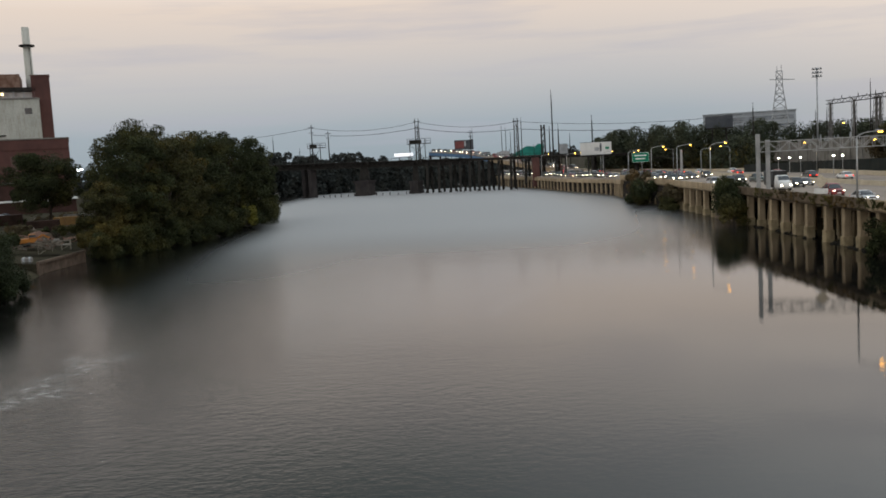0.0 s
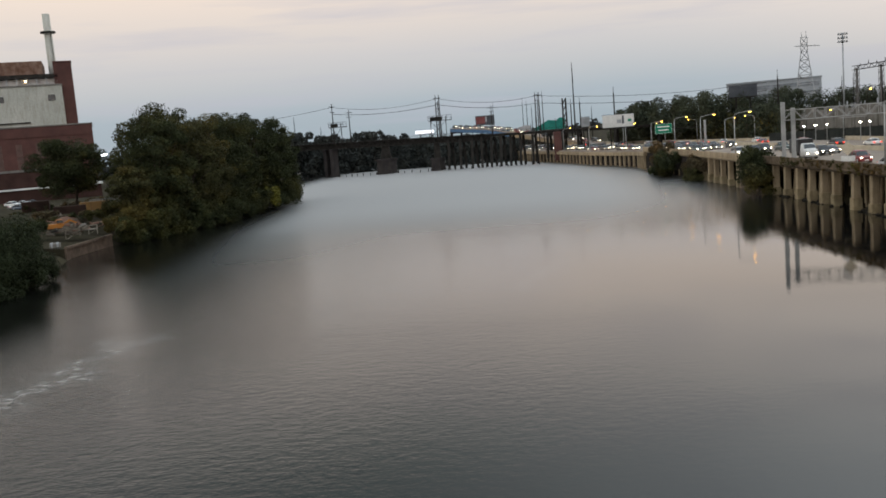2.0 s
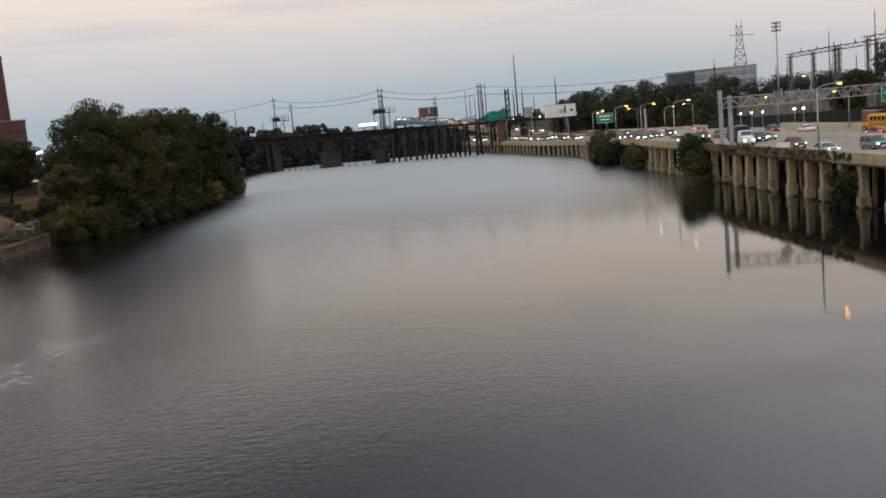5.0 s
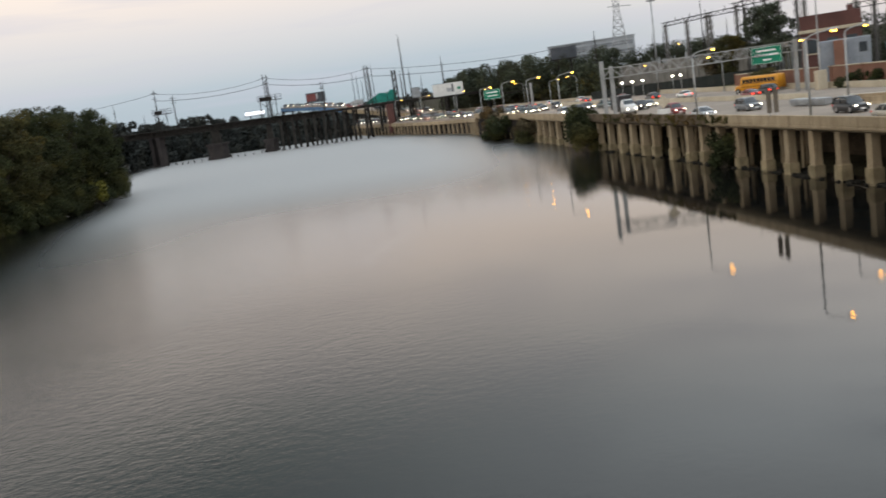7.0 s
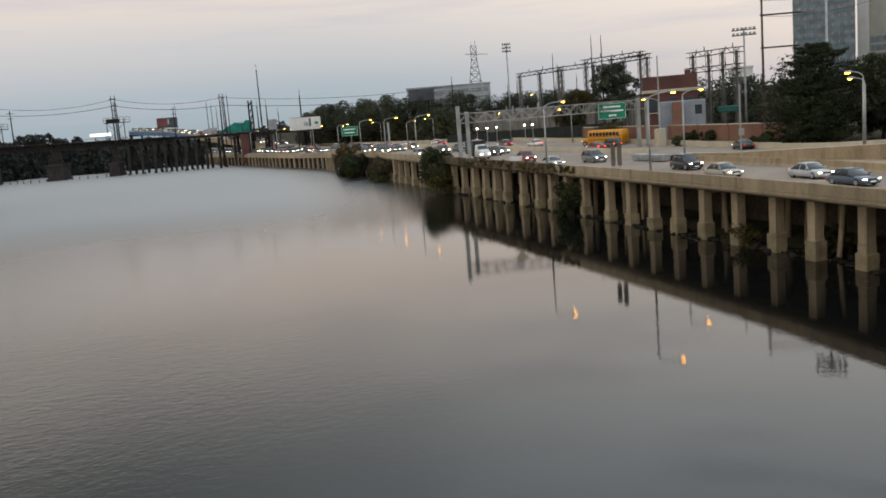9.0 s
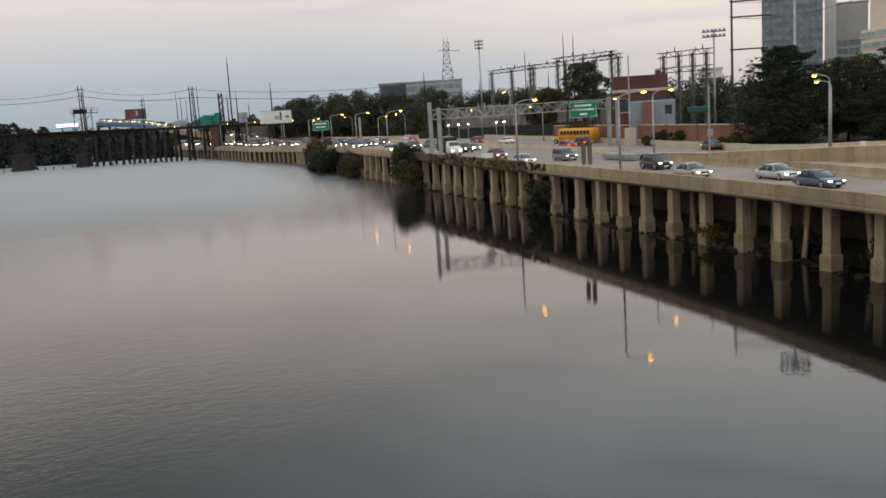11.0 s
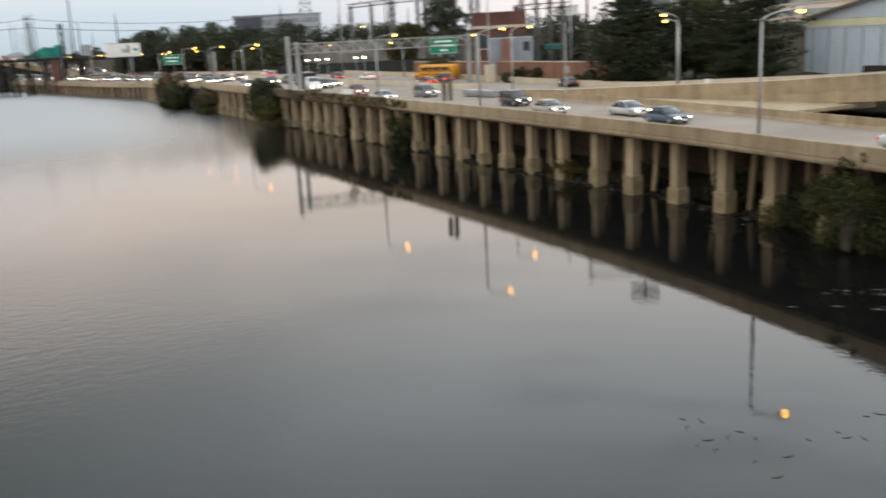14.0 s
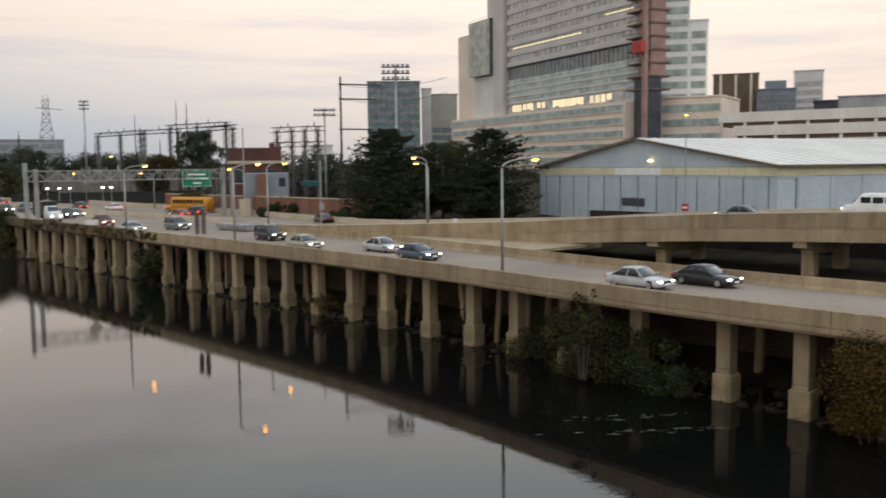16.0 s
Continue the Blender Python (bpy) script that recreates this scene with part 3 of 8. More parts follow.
# parapet in cast lengths with open joints, a slab edge under it, and the beam on the columns
viaduct = thing("riverside_viaduct", "tan concrete viaduct on square columns along the water", "viaduct", kind="structure")
PARAPET_LEN = 9.8
y = -20.0
while y < 262:
    y1 = y + PARAPET_LEN
    za, zb = parapet_z(y), parapet_z(y1)
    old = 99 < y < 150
    m = Mesh()
    for ya, yb in ((y + 0.02, y1 - 0.02),):
        prof = [(48.75, -0.04), (48.81, 0.0), (49.05, 0.0), (49.11, -0.04), (49.30, -0.55), (49.60, -0.82), (49.98, -0.9), (49.55, -0.9), (49.55, -1.22), (48.69, -1.22), (48.69, -1.0), (48.80, -0.98), (48.80, -0.93), (48.75, -0.91)]
        m.loft([[(px - 48.75 + lerp(PARAPET_X, yy), yy, parapet_z(yy) + pz) for px, pz in prof] for yy in (ya, yb)])
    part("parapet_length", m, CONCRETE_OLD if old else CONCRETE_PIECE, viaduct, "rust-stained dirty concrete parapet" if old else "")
    s = Mesh()
    ex = lambda q: lerp(COLUMN_X, q)
    s.loft([[(lerp(PARAPET_X, yy) + 0.2, yy, parapet_z(yy) - 1.22), (ex(yy) + 0.8, yy, parapet_z(yy) - 1.22), (ex(yy) + 0.8, yy, parapet_z(yy) - 1.62), (ex(yy) - 0.62, yy, parapet_z(yy) - 1.62), (lerp(PARAPET_X, yy) + 0.2, yy, parapet_z(yy) - 1.40)] for yy in (y, y1)])
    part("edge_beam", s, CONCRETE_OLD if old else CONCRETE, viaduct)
    y = y1

COLUMN_Y = [1.5, 6.5, 11.5, 16.4, 21.4, 26.4, 33.0, 39.2, 44.2, 48.8, 53.9, 59.5, 64.8, 70.2, 75.5, 80.5, 85.2, 90.1, 95.2, 101.6, 106.5, 111.4, 115.9, 121.5, 128.0, 132.3, 137.0, 142.2, 147.6, 153.0,
            173.9, 179.6, 185.0, 190.0, 194.6, 199.4, 205, 210.5, 216, 222, 228, 234, 240, 246, 252, 258]
shaft_mesh = Mesh().box(-0.47, 0.47, -0.45, 0.45, 0.0, 2.95, 0.05).box(-0.47, 0.47, -0.45, 0.45, -0.9, 0.0).data("column", CONCRETE_PIECE)
foot_mesh = Mesh().box(-0.62, 0.62, -0.62, 0.62, -1.6, 1.62, 0.07).data("pedestal", PEDESTAL)
thin_mesh = Mesh().tube([(0, 0, -2.0), (0.25, 0, 3.0)], 0.34, 8, 0.30).data("inner_pile", CONCRETE_PIECE, True)
for y in COLUMN_Y:
    top = parapet_z(y) - 1.60
    fz = 0.0 if random.random() < 0.75 else -0.35
    col = part("column", shaft_mesh, None, viaduct, at=(lerp(COLUMN_X, y), y, top - 2.95))
    ft = part("pedestal", foot_mesh, None, col, at=(0, 0, fz + 2.95 - top))
for y in np.arange(20.0, 156, 4.1):
    for x in (54.2, 58.6):
        if random.random() < 0.8:
            part("inner_pile", thin_mesh, None, viaduct, at=(x + random.uniform(-0.4, 0.4), y + random.uniform(-0.8, 0.8), parapet_z(y) - 4.62))
# a nearer row of battered piles behind the columns
for y in np.arange(38.0, 156, 3.4):
    if random.random() < 0.72:
        lean, out = random.choice((-1, 1)) * random.uniform(0.05, 0.42), random.uniform(-0.2, 0.5)
        x = lerp(COLUMN_X, y) + random.uniform(1.5, 2.6)
        part("battered_pile", Mesh().tube([(x, y - lean, -1.5), (x + out, y + lean, parapet_z(y) - 1.65)], random.uniform(0.22, 0.3), 8), CONCRETE_PIECE, viaduct, smooth=True)
# cross beams under the slab
for y in np.arange(14.0, 250, 10.2):
    part("cross_beam", Mesh().box(51.0, 58.0, y - 0.3, y + 0.3, parapet_z(y) - 2.0, parapet_z(y) - 1.45, 0.03), CONCRETE, viaduct)

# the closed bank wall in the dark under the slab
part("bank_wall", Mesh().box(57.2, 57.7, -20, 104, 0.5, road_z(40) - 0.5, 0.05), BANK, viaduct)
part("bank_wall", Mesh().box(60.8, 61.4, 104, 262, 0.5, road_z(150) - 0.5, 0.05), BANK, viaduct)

# broken stone, mud and drift at the foot of the bank under the slab
g = np.random.default_rng(77)
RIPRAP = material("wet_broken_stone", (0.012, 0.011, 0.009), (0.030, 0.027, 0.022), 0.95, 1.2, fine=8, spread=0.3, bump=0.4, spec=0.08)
m = Mesh()
for k in range(420):
    y = g.uniform(12, 150)
    x = lerp(COLUMN_X, y) + abs(g.normal()) * 1.9 - 0.7
    r = g.uniform(0.12, 0.5)
    z = 0.10 * g.random() + 0.16 * max(0, x - lerp(COLUMN_X, y) - 0.8)
    a0 = g.uniform(0, 6.28)
    rings = [[(x + r * w * math.cos(t + a0) * g.uniform(0.75, 1.2), y + r * w * math.sin(t + a0) * g.uniform(0.75, 1.2), z + h * r) for t in np.linspace(0, 2 * math.pi, 7)[:-1]] for w, h in ((0.8, -0.8), (1.0, -0.1), (0.6, 0.42))]
    m.loft(rings)
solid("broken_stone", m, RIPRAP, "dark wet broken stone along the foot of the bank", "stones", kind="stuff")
m = Mesh()
for k in range(90):
    y = g.uniform(18, 120)
    x = lerp(COLUMN_X, y) + g.normal() * 0.7 - 0.2
    L, a0 = g.uniform(0.5, 2.4), g.uniform(0, 3.14)
    d = Vector((math.cos(a0), math.sin(a0), g.uniform(-0.1, 0.25))) * (L / 2)
    c = Vector((x, y, 0.12))
    m.tube([c - d, c + Vector((0, 0, 0.05)), c + d], g.uniform(0.02, 0.06), 5, 0.015)
solid("drift_timber", m, BARK, "dark drift branches caught round the column feet", "driftwood", kind="stuff")

# river wall with pilasters, where the highway bends away
river_wall = thing("river_wall", "low tan concrete river wall with close upright ribs", "wall", kind="structure")
wall_y = [262, 270, 278, 290, 302, 312, 322, 335, 348, 361, 378, 396, 415, 434, 455, 480]
# wall body in a near-black tone, far darker than the ribs before it
m = Mesh()
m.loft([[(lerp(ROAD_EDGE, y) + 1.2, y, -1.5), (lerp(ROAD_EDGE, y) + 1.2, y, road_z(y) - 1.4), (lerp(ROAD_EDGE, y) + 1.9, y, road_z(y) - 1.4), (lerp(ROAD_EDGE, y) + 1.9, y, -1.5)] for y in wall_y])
part("wall_body", m, BACKING_DARK, river_wall, "dark wall behind the uprights")
for ya, yb in zip(wall_y, wall_y[1:]):
    m = Mesh()
    m.loft([[(lerp(ROAD_EDGE, y) - 0.55, y, road_z(y) - 1.5), (lerp(ROAD_EDGE, y) - 0.55, y, road_z(y) - 0.42), (lerp(ROAD_EDGE, y) - 0.2, y, road_z(y) - 0.36),
             (lerp(ROAD_EDGE, y) + 1.3, y, road_z(y) - 0.42), (lerp(ROAD_EDGE, y) + 1.3, y, road_z(y) - 1.5)] for y in (ya, yb)])
    part("edge_beam", m, CONCRETE_PIECE, river_wall)
rib = Mesh().box(-0.3, 0.3, -0.34, 0.34, -1.5, 3.95, 0.04).data("rib", CONCRETE_PIECE)
y = 263.0
while y < 470:
    x = lerp(ROAD_EDGE, y) - 0.1
    x2 = lerp(ROAD_EDGE, y + 4.6) - 0.1
    ob = part("rib", rib, None, river_wall, at=(x, y, road_z(y) - 5.4))
    ob.rotation_euler = (0, 0, math.atan2(x - x2, 4.6))
    y += 4.6 * 4.6 / math.hypot(4.6, x - x2)
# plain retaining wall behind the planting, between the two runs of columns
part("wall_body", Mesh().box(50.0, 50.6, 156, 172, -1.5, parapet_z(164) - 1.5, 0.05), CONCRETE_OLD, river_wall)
part("wall_body", Mesh().box(50.1, 50.6, 200, 262, -1.5, parapet_z(230) - 1.6, 0.05), BACKING_DARK, river_wall)

# barrier between the low lanes and the ramp
barrier = thing("inner_barrier", "smooth tan concrete barrier beside the low lanes", "barrier", kind="structure")
BAR = [(-20, 58.2), (31, 58.5), (43, 59.6), (58, 61.9), (75, 64.1), (88, 64.6), (97, 64.3), (104, 64.0)]
y = -20.0
while y < 100:
    y1 = y + 8.0
    prof = [(-0.30, 0), (-0.14, 0.28), (-0.08, 0.86), (0.08, 0.86), (0.14, 0.28), (0.30, 0)]
    m = Mesh().loft([[(lerp(BAR, yy) + px, yy, road_z(yy) + pz - 0.005) for px, pz in prof] for yy in (y + 0.01, y1 - 0.01)])
    part("barrier_length", m, CONCRETE_PIECE, barrier)
    y = y1

# pale, faintly streaked tone: skylight on the parapet top put into the colour
LIT_TOP = material("sky_lit_top", (0.52, 0.48, 0.42), (0.62, 0.58, 0.51), 0.9, 0.5, fine=12, streak=0.2, dirt=(0.3, 0.26, 0.2))
# the ramp: a concrete girder viaduct that climbs towards the bridge
ramp = thing("ramp_viaduct", "tan concrete ramp climbing on hammerhead piers", "ramp", kind="structure")
RAMP_L = [(-60, 77.5), (10, 77.2), (40, 77.0), (60, 76.0), (75, 73.8), (85, 71.2), (95, 68.0), (104, 66.0)]
RAMP_TOP = [(-60, 12.35), (10, 10.5), (35, 9.6), (50, 8.92), (67, 7.68), (82, 7.05), (95, 6.55), (104, 6.5), (150, 6.5)]
RAMP_W = [(-60, 11.5), (60, 11.5), (104, 15.5)]
st = [-60, -40, -20, -5, 10, 22, 34, 45, 56, 66, 75, 85, 95, 104]
deck, lpar, rpar, gird = Mesh(), [], [], Mesh()
deck.loft([[(lerp(RAMP_L, y) + 0.3, y, lerp(RAMP_TOP, y) - 0.85), (lerp(RAMP_L, y) + lerp(RAMP_W, y), y, lerp(RAMP_TOP, y) - 0.85),
            (lerp(RAMP_L, y) + lerp(RAMP_W, y), y, lerp(RAMP_TOP, y) - 1.25), (lerp(RAMP_L, y) + 0.3, y, lerp(RAMP_TOP, y) - 1.25)] for y in st])
part("ramp_deck", deck, ASPHALT, ramp)
for a, b in zip(st, st[1:]):
    sec = lambda y, o, s: [(lerp(RAMP_L, y) + o + s * px, y, lerp(RAMP_TOP, y) + pz) for px, pz in ((-0.12, -1.35), (-0.12, -0.05), (-0.06, 0), (0.16, 0), (0.3, -0.85), (0.3, -1.35))]
    part("ramp_parapet", Mesh().loft([sec(a + 0.01, 0, 1), sec(b - 0.01, 0, 1)]), CONCRETE_PIECE, ramp)
    # thin pale strip laid on top, painting the parapet's sky-lit upper face
    part("ramp_lit_top", Mesh().loft([[(lerp(RAMP_L, y) + px, y, lerp(RAMP_TOP, y) + pz) for px, pz in ((-0.1, 0.004), (0.18, 0.004), (0.18, 0.07), (-0.1, 0.07))] for y in (a + 0.02, b - 0.02)]), LIT_TOP, ramp)
    w = lambda y: lerp(RAMP_W, y)
    part("ramp_parapet", Mesh().loft([sec(a + 0.01, w(a), -1), sec(b - 0.01, w(b), -1)]), CONCRETE_PALE, ramp)
    for o in (0.16, 4.0, 7.4, 10.6):
        low = lambda y: lerp(RAMP_TOP, y) - 2.55
        part("girder", Mesh().loft([[(lerp(RAMP_L, y) + o - 0.25, y, low(y)), (lerp(RAMP_L, y) + o + 0.25, y, low(y)), (lerp(RAMP_L, y) + o + 0.25, y, lerp(RAMP_TOP, y) - 1.25), (lerp(RAMP_L, y) + o - 0.25, y, lerp(RAMP_TOP, y) - 1.25)] for y in (a, b)]), CONCRETE, ramp)
for y in (6.0, 20.5, 35.4, 50.2):
    t0 = lerp(RAMP_TOP, y) - 2.56
    x = lerp(RAMP_L, y)
    m = Mesh().loft([[(x + 0.1, y + s, t0), (x + 11.0, y + s, t0), (x + 11.0, y + s, t0 - 0.55), (x + 7.5, y + s, t0 - 1.25), (x + 3.6, y + s, t0 - 1.25), (x + 0.1, y + s, t0 - 0.55)] for s in (-0.6, 0.6)])
    pier = part("pier_cap", m, CONCRETE_PIECE, ramp)
    part("pier_column", Mesh().box(x + 1.6, x + 2.8, y - 0.55, y + 0.55, 2.5, t0 - 0.8, 0.06), CONCRETE_PIECE, pier)
    part("pier_column", Mesh().box(x + 8.2, x + 9.4, y - 0.55, y + 0.55, 2.5, t0 - 0.8, 0.06), CONCRETE_PIECE, pier)
# abutment and side wall where the ramp meets the ground
m = Mesh()
m.loft([[(lerp(RAMP_L, y), y, 3.0), (lerp(RAMP_L, y), y, lerp(RAMP_TOP, y) - 1.3), (lerp(RAMP_L, y) + 14.5, y, lerp(RAMP_TOP, y) - 1.3), (lerp(RAMP_L, y) + 14.5, y, 3.0)] for y in (66, 75, 85, 95, 104)])
part("abutment", m, CONCRETE, ramp)
# paved strip between ramp and barrier
gs = Mesh()
gs.loft([[(lerp(BAR, y) + 0.25, y, road_z(y) - 0.3), (lerp(BAR, y) + 0.25, y, road_z(y) + 0.02), (lerp(RAMP_L, y) - 0.02, y, road_z(y) + (0.02 if y < 90 else 0.3)), (lerp(RAMP_L, y) - 0.02, y, road_z(y) - 0.3)] for y in (58, 67, 75, 85, 92, 98, 104)])
solid("paved_gore", gs, CONCRETE, "stained concrete paving between barrier and ramp", "paving", kind="structure")
# added near-black wall: shuts out light and paints the shade under the ramp
bw = Mesh().box(92.5, 93.0, -60, 70, 2.5, 8.2, 0.05)
solid("ramp_void_backing", bw, BACKING_DARK, "dark backing wall added to keep the void under the ramp black", "wall", kind="structure")

# wall on the far side of the highway
edge_wall = thing("roadside_wall", "pale concrete wall on the far side of the lanes", "wall", kind="structure")
EW = [(104, 81.6), (118, 82.2), (150, 86.3), (230, 90.0), (262, 90.0), (278, 90.6), (302, 87), (322, 82), (361, 76), (396, 68), (434, 62), (480, 56)]
y = 104.0
while y < 470:
    y1 = y + 11.5
    m = Mesh().loft([[(lerp(EW, q) - 0.2, q, road_z(q) - 0.3), (lerp(EW, q) - 0.12, q, road_z(q) + 0.95), (lerp(EW, q) + 0.2, q, road_z(q) + 0.95), (lerp(EW, q) + 0.25, q, road_z(q) - 0.3)] for q in (y + 0.01, y1 - 0.01)])
    part("wall_length", m, CONCRETE_PALE, edge_wall)
    y = y1
# median barrier of the highway
median = thing("median_barrier", "pale concrete median between the carriageways", "barrier", kind="structure")
y = 120.0
while y < 470:
    y1 = y + 11.5
    xm = lambda q: lerp(ROAD_EDGE, q) + 21
    m = Mesh().loft([[(xm(q) + px, q, road_z(q) + pz - 0.005) for px, pz in ((-0.3, 0), (-0.1, 0.8), (0.1, 0.8), (0.3, 0))] for q in (y + 0.01, y1 - 0.01)])
    part("barrier_length", m, CONCRETE_PALE, median)
    y = y1


# ---- trees ----
def leaf_cloud(centres, radii, count, size, rng, squash=1.0, shell=0.55):
    """Small bent leaf clumps spread over lumpy balls: vertices and quads as arrays."""
    k = rng.integers(0, len(centres), count)
    d = rng.normal(size=(count, 3))
    d /= np.linalg.norm(d, axis=1)[:, None]
    if shell < 0.2:  # loose tufts that thin out from their middle
        r = radii[k] * np.minimum(np.abs(rng.normal(size=count)) * 0.72, 1.3)
    else:
        r = radii[k] * (shell + (1.08 - shell) * rng.random(count) ** 0.6)
    p = centres[k] + d * r[:, None] * np.array([1, 1, squash])
    n = rng.normal(size=(count, 3)) + d * 0.8
    n /= np.linalg.norm(n, axis=1)[:, None]
    a = np.cross(n, rng.normal(size=(count, 3)))
    a /= np.linalg.norm(a, axis=1)[:, None]
    b = np.cross(n, a)
    s = (size * (0.6 + 0.8 * rng.random(count)))[:, None]
    q = np.stack([p - a * s - b * s * 0.15, p + b * s * 0.62 + n * s * 0.2, p + a * s * 0.9 + b * s * 0.2, p - b * s * 0.6 + n * s * 0.15], 1)
    return q.reshape(-1, 3), np.arange(count * 4).reshape(-1, 4)


def leaf_mesh(name, quads, mat):
    v, f = quads
    me = bpy.data.meshes.new(name)
    me.vertices.add(len(v))
    me.vertices.foreach_set("co", v.astype(np.float32).ravel())
    me.loops.add(f.size)
    me.loops.foreach_set("vertex_index", f.astype(np.int32).ravel())
    me.polygons.add(len(f))
    me.polygons.foreach_set("loop_start", np.arange(0, f.size, 4, dtype=np.int32))
    me.update(calc_edges=True)
    me.validate()
    me.materials.append(mat)
    return me


def broadleaf(label, at, height, width, mat, seed, leaves=6000, size=0.5, low=0.22, group="", flat=0.8, category="tree"):
    rng = np.random.default_rng(seed)
    ob = thing("tree", label, category, group, at=at)
    tr = Mesh()
    h0 = height * max(low, 0.12)
    tr.tube([(0, 0, -0.6), (0.05 * width * rng.uniform(-1, 1), 0.05 * width * rng.uniform(-1, 1), h0), (0.1 * width * rng.uniform(-1, 1), 0.1 * width * rng.uniform(-1, 1), height * 0.78)], height * 0.022 + 0.08, 8, 0.05)
    nb = 12 + int(rng.integers(0, 6))
    cs, rs = [], []
    for i in range(nb * 8):
        ang, u = rng.uniform(0, 2 * math.pi), rng.random()
        zz = height * (low + (0.93 - low) * u)
        env = width / 2 * (math.sin(math.pi * min(1, max(0.12, (zz / height - low * 0.6) / (1.06 - low * 0.6)))) ** 0.55)
        rr = rng.uniform(0.25, 0.98) * env
        r = rng.uniform(0.07, 0.19) * width * 0.8 * (1.25 - 0.5 * rr / max(env, 0.1))
        c = (rr * math.cos(ang), rr * math.sin(ang), min(zz, height - r * 0.75))
        cs.append(c)
        rs.append(r)
        if i < nb:
            tr.tube([(0, 0, h0 + (zz - h0) * 0.35), (c[0] * 0.55, c[1] * 0.55, h0 + (c[2] - h0) * 0.7), c], 0.05 + 0.012 * height * 0.4, 5, 0.02, cap=False)
    part("trunk", tr, BARK, ob, smooth=True)
    q = leaf_cloud(np.array(cs), np.array(rs), leaves, size, rng, flat, 0.5)
    part("crown", leaf_mesh("crown", q, mat), None, ob)
    return ob


def bush(label, at, height, width, mat, seed, leaves=1800, size=0.28, depth=None, group="", name="bush"):
    rng = np.random.default_rng(seed)
    depth = depth or width
    ob = thing(name, label, "bush", group, at=at)
    n = 16
    cs = np.stack([rng.uniform(-0.36, 0.36, n) * depth, rng.uniform(-0.36, 0.36, n) * width, rng.uniform(0.08, 0.78, n) ** 0.9 * height], 1)
    rs = rng.uniform(0.16, 0.30, n) * min(width, height, depth * 1.6)
    st = Mesh()
    for c in cs[:10]:
        st.tube([(c[0] * 0.2, c[1] * 0.3, -0.8), (c[0] * 0.7, c[1] * 0.7, c[2] * 0.6), tuple(c)], 0.05, 5, 0.015, cap=False)
    part("branchwork", st, BARK, ob)
    part("foliage", leaf_mesh("foliage", leaf_cloud(cs, rs, leaves, size, rng, 0.9, 0.35), mat), None, ob)
    return ob


def conifer(label, at, height, width, seed, group=""):
    """A full pine: tiers of upswept boughs, each carrying flat feathery pads of needles, under a blunt crown."""
    rng = np.random.default_rng(seed)
    ob = thing("conifer_tree", label, "tree", group, at=at)
    tr = Mesh().tube([(0, 0, -0.6), (0.1, 0, height * 0.5), (0, 0.1, height * 0.97)], 0.30, 8, 0.04)
    cs, rs = [], []
    z = height * 0.06
    while z < height * 0.98:
        u = z / height
        reach = width / 2 * float(np.interp(u, [0, 0.3, 0.5, 0.68, 0.82, 0.92, 1], [0.78, 0.95, 1.0, 0.84, 0.62, 0.42, 0.12]))
        for k in range(int(9 + 6 * (1 - u))):
            ang = rng.uniform(0, 2 * math.pi)
            L = reach * rng.uniform(0.5, 1.0) * (0.84 + 0.30 * noise.noise(Vector((math.cos(ang) * 1.4, math.sin(ang) * 1.4, z * 0.45 + seed))))
            droop = L * rng.uniform(-0.04, 0.2)
            e = (L * math.cos(ang), L * math.sin(ang), z + droop)
            tr.tube([(0, 0, z), (e[0] * 0.6, e[1] * 0.6, z + droop * 0.3), e], 0.06, 4, 0.012, cap=False)
            for q in np.linspace(0.2, 1.0, 8):
                side = rng.normal() * 0.16 * L * q
                cs.append((e[0] * q - math.sin(ang) * side, e[1] * q + math.cos(ang) * side, z + droop * q * q + rng.normal() * 0.10))
                rs.append((0.50 + 0.55 * (1 - u)) * rng.uniform(0.55, 1.15) * (1.15 - 0.35 * q))
        z += height * 0.036 * rng.uniform(0.8, 1.25)
    part("trunk", tr, BARK, ob)
    part("crown", leaf_mesh("crown", leaf_cloud(np.array(cs), np.array(rs), 80000, 0.12, rng, 0.6, 0.1), NEEDLE), None, ob)
    return ob


# dry vines matted over the stained stretch of parapet
for i, (ya, yb) in enumerate(((101, 110), (108, 118), (117, 128), (126, 137), (136, 147))):
    g = np.random.default_rng(700 + i)
    n = 26
    yy = g.uniform(ya, yb, n)
    cs = np.stack([[lerp(PARAPET_X, q) - 0.02 for q in yy], yy, [parapet_z(q) - g.uniform(0.1, 1.5) * g.random() ** 0.3 for q in yy]], 1)
    part("dry_vine", leaf_mesh("dry_vine", leaf_cloud(cs, g.uniform(0.15, 0.5, n) * np.array([1.0]), 1500, 0.12, g, 0.7, 0.1), LEAF_DRY if i % 2 else LEAF_OLIVE), None, viaduct, "dry brown vines over the stained parapet")

# big riverside trees on the far left bank, their boughs down to the water
T1 = "large dense dark green tree at the water's edge"
broadleaf(T1, (-60.5, 171, 1.5), 21.0, 16.5, LEAF, 11, 50160, 0.18, 0.06, "riverside trees")
broadleaf(T1, (-58, 184, 1.2), 21.5, 19, LEAF_OLIVE, 12, 44880, 0.18, 0.05, "riverside trees")
broadleaf(T1, (-66, 190, 2.5), 23.4, 21, LEAF, 13, 44880, 0.18, 0.08, "riverside trees")
broadleaf(T1, (-56, 200, 1.0), 21.5, 18, LEAF, 14, 44880, 0.18, 0.05, "riverside trees")
broadleaf(T1, (-58, 216, 1.2), 23.4, 18, LEAF, 15, 44880, 0.18, 0.06, "riverside trees")
